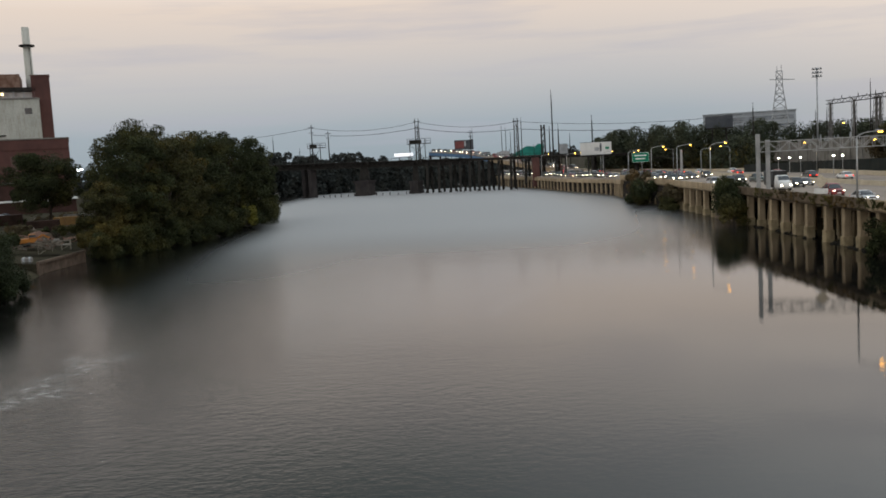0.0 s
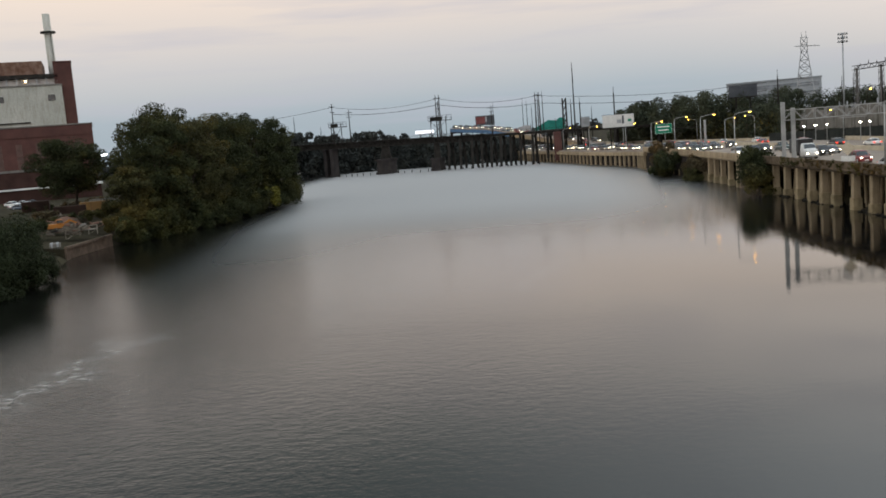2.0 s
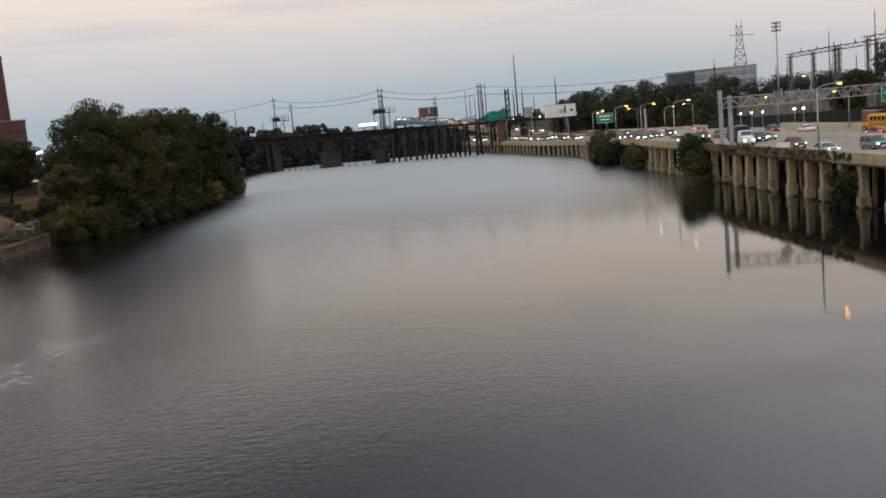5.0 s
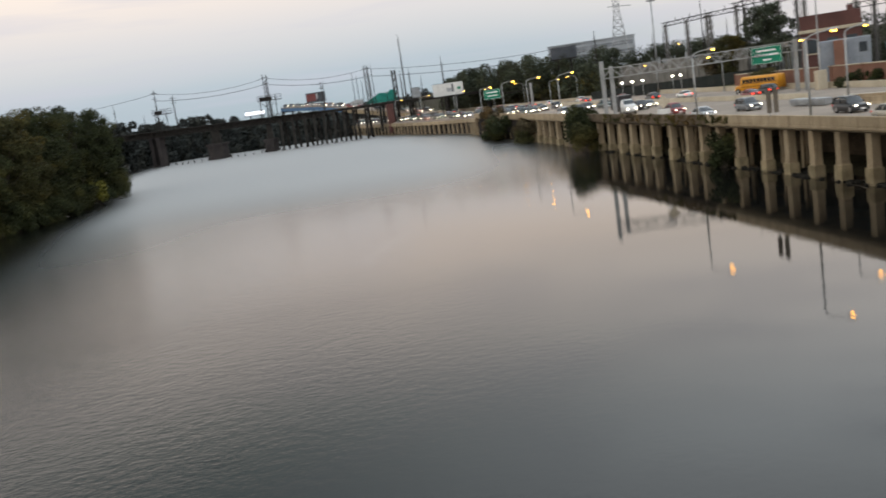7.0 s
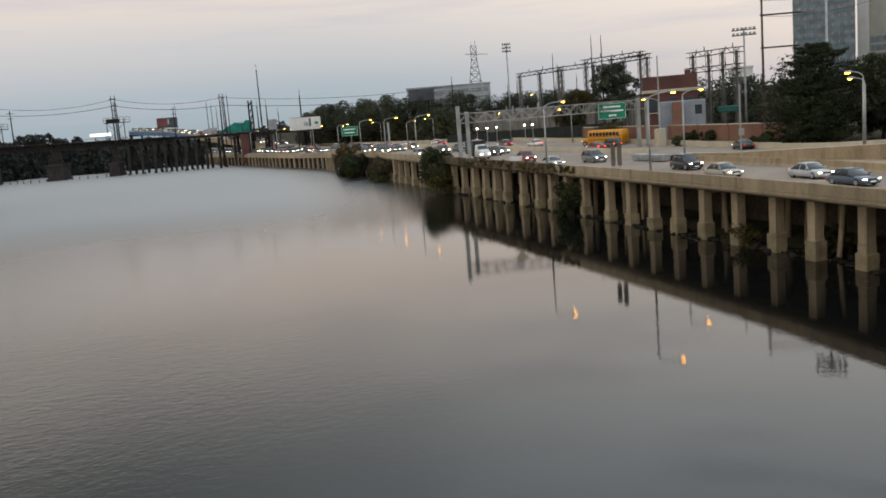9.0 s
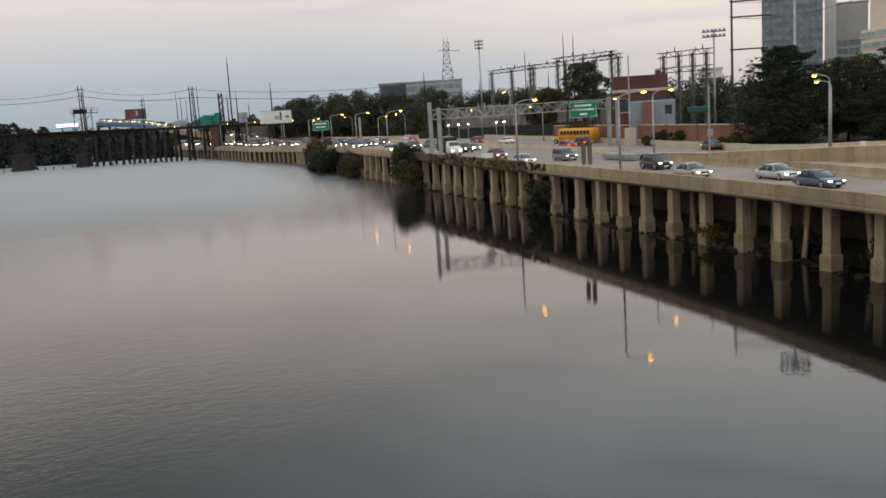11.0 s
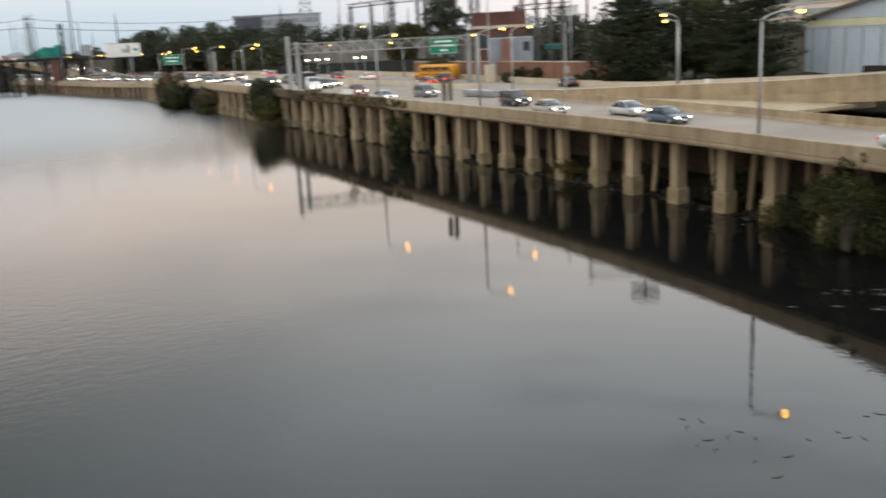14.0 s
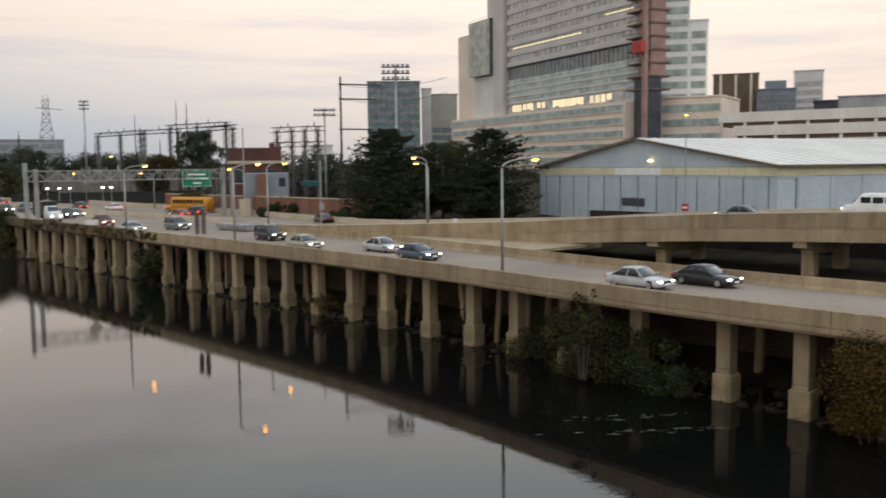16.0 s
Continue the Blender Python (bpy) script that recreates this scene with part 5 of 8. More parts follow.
def billboard(label, az, d, z0, z1, wdeg, face, turn=0.0, pattern=None, legs=2, base=8.0):
    p = polar(az, d)
    w = d * radians(wdeg)
    ob = thing("billboard", label, "billboard", "billboards", at=(p[0], p[1], base), rz=-az + turn)
    part("panel", Mesh().box(-w / 2, w / 2, -0.15, 0.25, z0 - base, z1 - base, 0.04), face, ob)
    part("bottom_rail", Mesh().box(-w / 2 - 0.12, w / 2 + 0.12, -0.05, 0.35, z0 - base - 0.25, z0 - base - 0.05), STEEL_DARK, ob)
    part("top_rail", Mesh().box(-w / 2 - 0.12, w / 2 + 0.12, -0.05, 0.35, z1 - base + 0.03, z1 - base + 0.16), STEEL_DARK, ob)
    for k in range(legs):
        x = -w / 4 + k * w / 2 if legs > 1 else 0
        part("leg", Mesh().tube([(x, 0.3, -1), (x, 0.3, z0 - base)], 0.28, 8), STEEL_DARK, ob)
    part("walkway", Mesh().box(-w / 2, w / 2, -1.2, -0.2, z0 - base - 0.35, z0 - base - 0.25), STEEL_DARK, ob)
    for mat, x0, x1, a, b in (pattern or ()):
        part("poster_patch", Mesh().box(-w / 2 + x0 * w, -w / 2 + x1 * w, -0.165, -0.12, z0 - base + a * (z1 - z0), z0 - base + b * (z1 - z0)), mat, ob)
    return ob


billboard("pale billboard with a dark blotch beside the highway", 9.2, 330, 12.6, 17.0, 1.95, WHITE_WALL, 12, [(DARK_WALL, 0.62, 0.68, 0.25, 0.9), (STEEL_GREY, 0.45, 0.6, 0.3, 0.6), (GREEN_SIGN, 0.8, 0.92, 0.4, 0.6)], base=4)
billboard("dark red and black twin billboard", 0.95, 500, 19.0, 23.8, 1.2, DARK_WALL, 0, [(RUST_RED, 0.02, 0.5, 0.1, 0.9), (GREY_WALL, 0.52, 0.6, 0.3, 0.9)], base=6)
billboard("black back of a billboard above the trees", 16.6, 330, 19.6, 23.5, 1.6, DARK_WALL, 0, base=12)
billboard("small pale billboard near the railway", 7.2, 350, 13.6, 17.2, 0.6, STEEL_GREY, 35, base=4)
GLOW_BOARD = lamp_material("lit_board", (0.95, 0.96, 1.0), 0.9)
billboard("brightly lit white electronic billboard", -2.9, 520, 16.9, 18.7, 1.2, GLOW_BOARD, 10, base=6)

# tent-like green netting roofs and far masts
for i, (az, d, z0, z1, w) in enumerate([(4.7, 470, 14, 18.0, 1.3), (5.45, 480, 14, 19.0, 1.0), (3.2, 500, 14, 16.5, 1.2)]):
    p = polar(az, d)
    hw = d * radians(w) / 2
    ob = thing("netted_scaffold", "green netting over a far scaffold", "scaffold", "scaffolds", at=(p[0], p[1], 5), rz=-az)
    part("netting", Mesh().loft([[(-hw, s, 8.6), (hw, s, 8.6), (hw, s, z1 - 5), (hw * 0.3, s, z1 - 5 + 0.4), (-hw, s, z0 - 5 + 0.8)] for s in (-3, 3)]), TEAL if i < 2 else GREY_WALL, ob)
    part("standard", Mesh().tube([(hw, -3.2, 0), (hw, -3.2, z1 - 4)], 0.12, 5), STEEL_DARK, ob)
    part("standard", Mesh().tube([(-hw, -3.2, 0), (-hw, -3.2, z0 - 4)], 0.12, 5), STEEL_DARK, ob)


def mast(label, az, d, base, top, r=0.25, lattice=0.0, name="mast"):
    p = polar(az, d)
    ob = thing(name, label, "mast", "far masts", at=(p[0], p[1], base), rz=-az)
    h = top - base
    if lattice:
        for a, b in ((-1, -1), (1, -1), (1, 1), (-1, 1)):
            part("leg", Mesh().tube([(a * lattice, b * lattice, 0), (a * lattice * 0.8, b * lattice * 0.8, h)], r * 0.5, 5), STEEL_DARK, ob)
        c = Mesh()
        n = max(4, int(h / (lattice * 3)))
        for k in range(n):
            for s in (-1, 1):
                c.beam((-lattice, s * lattice, h * k / n), (lattice, s * lattice, h * (k + 1) / n), r * 0.5, r * 0.5)
        part("lacing", c, STEEL_DARK, ob)
    else:
        part("shaft", Mesh().tube([(0, 0, 0), (0, 0, h)], r, 6, r * 0.5), STEEL_DARK, ob)
        part("tip", Mesh().tube([(0, 0, h), (0, 0, h + r * 5)], r * 0.22, 5), STEEL_DARK, ob)
    return ob


mast("tall thin radio mast on the skyline", 6.55, 450, 6, 42.5, 0.5)
for az, d, top, r, la in ((5.95, 430, 27.5, 0.8, 0.9), (6.9, 460, 26, 0.5, 0), (6.35, 470, 25.5, 0.5, 0), (3.35, 520, 31, 0.3, 0), (3.6, 520, 29, 0.3, 0), (9.0, 350, 25.5, 0.45, 0), (3.9, 560, 28, 0.3, 0), (7.6, 520, 23, 0.4, 0), (1.5, 520, 30, 0.3, 0),
                          (-11.0, 520, 30, 0.4, 0), (-9.4, 520, 23, 0.4, 0), (18.55, 300, 24.5, 0.35, 0), (4.3, 420, 30, 0.3, 0), (4.6, 420, 30, 0.3, 0)):
    mast("thin dark mast on the skyline", az, d, 6, top, r, la)

# lattice transmission tower
p = polar(20.05, 430)
ob = thing("transmission_tower", "steel lattice transmission tower on the rise", "tower", at=(p[0], p[1], 10), rz=-20)
H, WB, WT = 34.5, 5.2, 1.3
for a, b in ((-1, -1), (1, -1), (1, 1), (-1, 1)):
    part("leg", Mesh().tube([(a * WB, b * WB, 0), (a * WT, b * WT, H * 0.82), (a * WT, b * WT, H)], 0.22, 5, 0.16), STEEL_GREY, ob)
m = Mesh()
lv = [0, 0.16, 0.3, 0.42, 0.53, 0.63, 0.72, 0.82, 0.91, 1.0]
wd = lambda u: WB + (WT - WB) * min(1, u / 0.82)
for u, v in zip(lv, lv[1:]):
    for s in (-1, 1):
        for q in (-1, 1):
            m.beam((-q * wd(u), s * wd(u), H * u), (q * wd(v), s * wd(v), H * v), 0.16, 0.16)
            m.beam((s * wd(u), -q * wd(u), H * u), (s * wd(v), q * wd(v), H * v), 0.16, 0.16)
        m.beam((-wd(v), s * wd(v), H * v), (wd(v), s * wd(v), H * v), 0.16, 0.16)
part("bracing", m, STEEL_GREY, ob)
m = Mesh().beam((-4.0, 0, H * 0.9), (6.5, 0, H * 0.88), 0.3, 0.3).tube([(-0.9, 0, H), (-0.9, 0, H + 2.2)], 0.12, 5).tube([(0.9, 0, H), (0.9, 0, H + 2.6)], 0.12, 5)
part("crossarm", m, STEEL_GREY, ob)

# long pale building behind the rise
p = polar(18.2, 480)
ob = thing("long_white_building", "long pale blue-grey flat-roofed building on the rise", "building", at=(p[0], p[1], 9), rz=-16)
# blue-grey of the distance haze painted into the cladding
HAZE_BLUE = material("haze_tinted_cladding", (0.27, 0.29, 0.31), (0.34, 0.36, 0.38), 0.6, 0.1, fine=14, streak=0.2, dirt=(0.2, 0.21, 0.22))
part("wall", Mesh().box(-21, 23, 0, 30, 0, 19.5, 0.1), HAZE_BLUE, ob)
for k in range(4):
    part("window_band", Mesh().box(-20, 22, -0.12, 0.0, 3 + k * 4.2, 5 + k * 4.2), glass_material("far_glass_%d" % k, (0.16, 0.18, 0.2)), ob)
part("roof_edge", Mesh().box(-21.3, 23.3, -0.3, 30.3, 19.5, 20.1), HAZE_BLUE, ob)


def floodlight_tower(label, az, d, base, top, w, rows, per=6, wood=False):
    p = polar(az, d)
    ob = thing("floodlight_tower", label, "floodlight", "floodlight towers", at=(p[0], p[1], base), rz=-az)
    h = top - base
    part("pole", Mesh().tube([(0, 0, -1), (0, 0, h)], 0.26, 10, 0.16), STEEL_GREY, ob, smooth=True)
    for r in range(rows):
        z = h - 0.3 - r * 1.0
        b = part("light_bar", Mesh().beam((-w / 2, 0, z), (w / 2, 0, z), 0.16, 0.16), STEEL_DARK, ob)
        for k in range(per):
            x = -w / 2 + (k + 0.5) * w / per
            part("lamp_head", Mesh().box(x - w / per * 0.34, x + w / per * 0.34, -0.45, 0.05, z + 0.05, z + 0.5, 0.05), STEEL_GREY, b)
    return ob


floodlight_tower("tall grey pole with banked floodlights", 22.1, 268, 9, 32.9, 2.6, 3, 4)
floodlight_tower("tall pole with a wide floodlight rack", 36.25, 190, 6, 26.0, 4.6, 2, 6)
floodlight_tower("tall pole with three rows of floodlights", 40.74, 147.5, 6, 30.3, 4.6, 3, 6)

# ---- the switchyard: steel portals on lattice legs ----
STEEL_MID = material("weathered_steel", (0.10, 0.095, 0.09), (0.17, 0.16, 0.15), 0.7, 0.6, metal=0.2)


def portal(az0, az1, d0, d1, top, base=8.0, leg=0.9, legs=2):
    a, b = Vector(polar(az0, d0, base)), Vector(polar(az1, d1, base))
    ob = thing("switchyard_portal", "grey steel switchyard portal with insulators", "gantry", "switchyard portals", at=a[:])
    v = b - a
    L = v.length
    u = v.normalized()
    h = top - base
    for k in range(legs):
        q = v * (k / (legs - 1))
        m = Mesh()
        for s in (-1, 1):
            for t in (-1, 1):
                e = u * (s * leg * 0.5) + Vector((-u.y, u.x, 0)) * (t * leg * 0.5)
                m.tube([q + e - Vector((0, 0, 1)), q + e + Vector((0, 0, h))], 0.06, 4)
        n = int(h / 1.6)
        for j in range(n):
            z0, z1 = h * j / n, h * (j + 1) / n
            for t in (-1, 1):
                e = Vector((-u.y, u.x, 0)) * (t * leg * 0.5)
                m.beam(q + e - u * (leg * 0.5) + Vector((0, 0, z0)), q + e + u * (leg * 0.5) + Vector((0, 0, z1)), 0.08, 0.08)
        lg = part("lattice_leg", m, STEEL_MID, ob)
        part("core_tube", Mesh().tube([q - Vector((0, 0, 1)), q + Vector((0, 0, h - 0.6))], 0.40, 10, 0.30), STEEL_MID, lg)
    m = Mesh()
    for z in (h, h - 1.0):
        for t in (-0.5, 0.5):
            e = Vector((-u.y, u.x, 0)) * (t * leg)
            m.beam(-u * 1.5 + e + Vector((0, 0, z)), v + u * 1.5 + e + Vector((0, 0, z)), 0.14, 0.14)
    n = max(3, int(L / 1.5))
    for j in range(n):
        p0, p1 = v * (j / n), v * ((j + 1) / n)
        m.beam(p0 + Vector((0, 0, h if j % 2 else h - 1)), p1 + Vector((0, 0, h - 1 if j % 2 else h)), 0.1, 0.1)
    part("cross_truss", m, STEEL_DARK, ob)
    for j in range(max(2, int(L / 4.0))):
        q = v * ((j + 0.5) / max(2, int(L / 4.0)))
        part("insulator", Mesh().tube([q + Vector((0, 0, h)), q + Vector((0, 0, h + 0.5 + 0.5 * (j % 2)))], 0.14, 6, 0.07), STEEL_DARK, ob)
    return ob


portal(22.8, 25.4, 272, 250, 24.2, legs=3)
portal(25.2, 27.4, 252, 240, 24.2)
portal(26.9, 30.2, 238, 222, 25.0, legs=3)
portal(29.2, 30.6, 224, 214, 24.0)
portal(33.3, 34.2, 205, 202, 22.9)
portal(33.25, 35.8, 203, 199, 19.6, legs=2)
portal(35.0, 35.8, 201, 200, 23.0)
for az, d, top in ((24.9, 240, 26.6), (27.3, 228, 29.6), (27.9, 228, 29.2), (22.0, 275, 21.0), (22.6, 275, 21.5), (26.3, 245, 21.0), (24.1, 255, 21.0), (25.0, 245, 19.0)):
    mast("slim grey switchyard pole", az, d, 7, top, 0.2, name="switchyard_pole")
for i in range(26):
    az = 21.9 + 0.34 * i + random.uniform(-0.1, 0.1)
    d = 276 - 7.0 * (az - 21.9) + random.uniform(-6, 10)
    pq = polar(az, d)
    ob = thing("switchgear", "grey switchgear stand with ribbed insulators", "switchgear", "switchgear", at=(pq[0], pq[1], 8.5), rz=random.uniform(0, 90))
    h = random.uniform(5.5, 8.5)
    part("stand", Mesh().beam((-0.7, 0, -1), (-0.7, 0, h * 0.6), 0.2, 0.2).beam((0.7, 0, -1), (0.7, 0, h * 0.6), 0.2, 0.2).beam((-1.1, 0, h * 0.6), (1.1, 0, h * 0.6), 0.25, 0.25), STEEL_GREY, ob)
    for x in (-0.8, 0, 0.8):
        m = Mesh()
        for k in range(5):
            m.tube([(x, 0, h * 0.6 + k * 0.3), (x, 0, h * 0.6 + k * 0.3 + 0.15)], 0.22, 6, 0.12)
        m.tube([(x, 0, h * 0.6), (x, 0, h * 0.6 + 1.8)], 0.08, 5)
        part("insulator", m, STEEL_GREY, ob)
# plain switchyard wall and the dark screened fence in front of it
WALL_DIM = material("dim_concrete_panels", (0.13, 0.12, 0.11), (0.20, 0.19, 0.17), 0.9, 0.4, fine=10, streak=0.5)
sw = thing("switchyard_wall", "grey panelled concrete wall round the switchyard", "wall", kind="structure")
a, b = Vector(polar(19.2, 288)), Vector(polar(27.4, 216))
for k in range(14):
    p0, p1 = a.lerp(b, k / 14), a.lerp(b, (k + 0.9) / 14)
    zc = 10.6 + (0.35 if k % 3 else -0.2)
    part("wall_panel", Mesh().beam(p0 + Vector((0, 0, zc)), p1 + Vector((0, 0, zc)), 0.4, 5.6), WALL_DIM, sw)
SCREEN = material("dark_screening", (0.010, 0.013, 0.012), (0.024, 0.028, 0.025), 0.95, 0.5, fine=12)
fence = thing("screened_fence", "dark screened fence with small lamps behind the lanes", "fence", kind="structure")
a, b = Vector(polar(18.0, 272, -1.4)), Vector(polar(29.0, 198, 0.4))
for k in range(26):
    p0, p1 = a.lerp(b, k / 26), a.lerp(b, (k + 1) / 26)
    part("screen", Mesh().beam(p0 + Vector((0, 0, 7.75)), p1 + Vector((0, 0, 7.75)), 0.08, 2.7), SCREEN, fence)
    part("post", Mesh().tube([(p0.x, p0.y, 4.5), (p0.x, p0.y, p0.z + 9.3)], 0.08, 6), STEEL_DARK, fence)
# grass verge below it
solid("grass_verge", Mesh().loft([[(lerp(EW, y) + 0.2, y, road_z(y) + 0.3), (lerp(EW, y) + 9, y, road_z(y) + 0.9)] for y in (118, 150, 180, 215, 240)], closed=False), GRASS, "grass verge above the far lanes", "grass", kind="structure")

# ---- the medical tower and the town behind the ramp ----
PINK = material("pink_stone_cladding", (0.66, 0.545, 0.46), (0.76, 0.635, 0.54), 0.8, 0.12, fine=20, streak=0.12, dirt=(0.3, 0.22, 0.18))
PALE_STONE = material("pale_stone_cladding", (0.68, 0.57, 0.47), (0.77, 0.65, 0.54), 0.8, 0.12, fine=20, streak=0.1, dirt=(0.36, 0.3, 0.26))
METAL_PANEL = material("grey_metal_panel", (0.46, 0.425, 0.40), (0.57, 0.53, 0.50), 0.5, 0.1, fine=25, metal=0.0, bump=0.02)
GLASS_GREEN = glass_material("green_glass", (0.30, 0.36, 0.325))
GLASS_GREY = glass_material("grey_glass", (0.36, 0.345, 0.335))
GLASS_DARK = glass_material("dark_glass", (0.03, 0.035, 0.04))
GLASS_BLUE = glass_material("blue_glass", (0.095, 0.135, 0.145))
SAGE_WALL = material("sage_panel", (0.30, 0.30, 0.255), (0.37, 0.365, 0.315), 0.6, 0.2, fine=14)
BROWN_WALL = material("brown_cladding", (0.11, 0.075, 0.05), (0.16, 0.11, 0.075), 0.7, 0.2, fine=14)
MULLION = material("mullion", (0.22, 0.23, 0.24), (0.30, 0.31, 0.32), 0.5, 0.4, metal=0.5, bump=0)
LIT_ROOM = lamp_material("lit_rooms", (1.0, 0.82, 0.48), 0.52)
LIT_DIM = lamp_material("dimly_lit_rooms", (1.0, 0.80, 0.5), 0.33)
GLASS_MID = glass_material("mid_grey_glass", (0.14, 0.145, 0.155))
GLASS_SAGE = glass_material("sage_glass", (0.33, 0.34, 0.29), 0.25)
SLATE = material("slate_cladding", (0.15, 0.17, 0.20), (0.21, 0.235, 0.27), 0.6, 0.2, fine=14)

TOWER_AT, TOWER_RZ = (258.9, 235.5), -107.5


def face_x(az):
    """How far along the tower's front a bearing falls."""
    u = (math.cos(radians(TOWER_RZ)), math.sin(radians(TOWER_RZ)))
    s, c = math.sin(radians(az)), math.cos(radians(az))
    return (s * TOWER_AT[1] - c * TOWER_AT[0]) / (c * u[0] - s * u[1])


tower = thing("medical_tower", "tall glass and stone hospital tower with lit windows", "building", at=(*TOWER_AT, 0), rz=TOWER_RZ)
XR = face_x(55.8)
part("core", Mesh().box(0.5, XR - 0.5, 1.2, 9, 4, 92, 0.1), METAL_PANEL, tower)
# upper floors: glass and panel bands
z = 51.2
k = 0
while z < 91:
    part("panel_band", Mesh().box(0, XR, 0.15, 1.4, z, z + 1.9, 0.05), METAL_PANEL, tower)
    g = part("glass_band", Mesh().box(0.2, XR - 0.2, 0.45, 1.4, z + 1.9, z + 3.9), GLASS_GREY, tower)
    uprights("mullion", np.arange(1.5, XR, 3.2), 0.12, 0.3, 0.5, z + 1.9, z + 3.9, MULLION, g)
    if k == 1:
        part("lit_window", Mesh().box(4, XR * 0.62, 0.36, 0.44, z + 2.5, z + 3.0), LIT_ROOM, tower, "warm strip of lit windows")
    if k == 2:
        part("lit_window", Mesh().box(XR * 0.78, XR - 3, 0.36, 0.44, z + 2.5, z + 2.9), LIT_ROOM, tower, "warm strip of lit windows")
    z += 3.9
    k += 1
# recessed dark floor
part("dark_floor", Mesh().box(0.6, XR - 0.6, 1.0, 1.6, 45.4, 51.2), GLASS_MID, tower)
uprights("fin", np.arange(1.0, XR, 2.4), 0.16, 0.8, 1.1, 45.4, 51.2, GLASS_MID, tower)
part("soffit", Mesh().box(0, XR, 0.1, 1.6, 50.9, 51.3), DARK_WALL, tower)
# striped glass floors
z = 37.2
while z < 45.0:
    part("panel_band", Mesh().box(0, XR, 0.1, 1.4, z, z + 0.75, 0.05), METAL_PANEL, tower)
    part("glass_band", Mesh().box(0.2, XR - 0.2, 0.35, 1.4, z + 0.75, z + 2.25), GLASS_GREEN, tower)
    z += 2.25
part("glass_band", Mesh().box(0.2, XR - 0.2, 0.5, 1.4, 33.4, 37.2), GLASS_GREY, tower)
lit = random.Random(9)
for a, b in ((0.05, 0.24), (0.27, 0.33), (0.40, 0.62), (0.68, 0.80)):
    q = a
    while q < b:
        w = lit.uniform(0.012, 0.03)
        part("lit_window", Mesh().box(XR * q, XR * (q + w), 0.36, 0.49, 34.2 + lit.uniform(-0.2, 0.5), 36.6), lit.choice((LIT_ROOM, LIT_ROOM, LIT_DIM)), tower, "warm lit window")
        q += w + lit.choice((0.002, 0.003, 0.014))
# podium in pink and green bands
PX0, PX1 = face_x(44.9), XR
part("podium_core", Mesh().box(PX0, PX1, -5.0, 1.2, 4, 33.0, 0.1), PINK, tower)
z = 30.2
while z > 8:
    g = part("window_band", Mesh().box(PX0 + 0.6, PX1 - 0.6, -5.12, -4.9, z, z + 1.9), GLASS_GREEN, tower)
    uprights("mullion", np.arange(PX0 + 2, PX1 - 1, 2.1), 0.14, -5.2, -5.1, z, z + 1.9, MULLION, g)
    part("stone_course", Mesh().box(PX0 - 0.1, PX1 + 0.1, -5.3, -4.9, z - 0.35, z - 0.05, 0.03), PINK, tower)
    z -= 3.9
# left wing: stone slab, glass box and white panel
xa, xb, xc, xd = face_x(44.43), face_x(45.65), face_x(47.0), face_x(47.65)
part("stone_slab", Mesh().box(xa, xb, 2.0, 22, 4, 14 + 365 * 0.149, 0.1), PALE_STONE, tower)
g = part("glass_box", Mesh().box(xb, xc, -2.0, 10, 14 + 352 * 0.1015, 14 + 352 * 0.163, 0.05), GLASS_SAGE, tower)
for q in np.arange(0, 22, 3.6):
    part("transom", Mesh().box(xb, xc, -2.06, -1.96, 50.5 + q, 50.6 + q), MULLION, g)
uprights("mullion", np.linspace(xb, xc, 6), 0.12, -2.06, -1.96, 49.8, 71.2, MULLION, g)
part("dark_edge", Mesh().box(xc - 0.9, xc + 0.05, -2.1, 4, 49.8, 71.2), DARK_WALL, g)
part("white_panel", Mesh().box(xb + 0.8, xc, 0.0, 10, 33, 49.5, 0.05), WHITE_WALL, tower)
part("service_strip", Mesh().box(xc, xd, -1.0, 8, 33, 92, 0.05), METAL_PANEL, tower)
part("upper_block", Mesh().box(xb + 1, xd, 6, 30, 70, 90, 0.05), METAL_PANEL, tower)
# unfinished corner with a hoist
x0, x1 = face_x(55.85), face_x(57.0)
hoist = thing("construction_hoist", "dark hoist tower with open decks and red car", "hoist", at=(*TOWER_AT, 0), rz=TOWER_RZ)
part("shaft", Mesh().box(x0 + 0.4, x1 - 2.0, -2, 3, 6, 40, 0.05), DARK_WALL, hoist)
for z in np.arange(36, 92, 3.9):
    part("deck", Mesh().box(x0 - 3, x1 - 1.6, -2.5, 6, z, z + 0.5), BROWN_WALL, hoist)
    part("edge_rail", Mesh().box(x0 - 3, x1 - 1.6, -2.6, -2.5, z + 1.1, z + 1.25), RED_PAINT if (z > 55) else DARK_WALL, hoist)
RAW_FRAME = material("red_primer_frame", (0.27, 0.165, 0.14), (0.38, 0.25, 0.215), 0.85, 0.3, fine=12, streak=0.4, dirt=(0.16, 0.09, 0.08))
part("lift_core", Mesh().box(x0 + 1.2, x1 - 1.9, -1.2, 4.5, 40, 92, 0.1), RAW_FRAME, hoist, "reddish bare lift core")
part("mast", Mesh().box(x1 - 1.9, x1 - 0.5, -4.5, -3.3, 20, 92), RAW_FRAME, hoist, "reddish hoist mast")
part("hoist_car", Mesh().box(x1 - 4.5, x1 - 0.2, -6.2, -4.5, 46.5, 50.0, 0.1), RED_PAINT, hoist, "bright red hoist car")


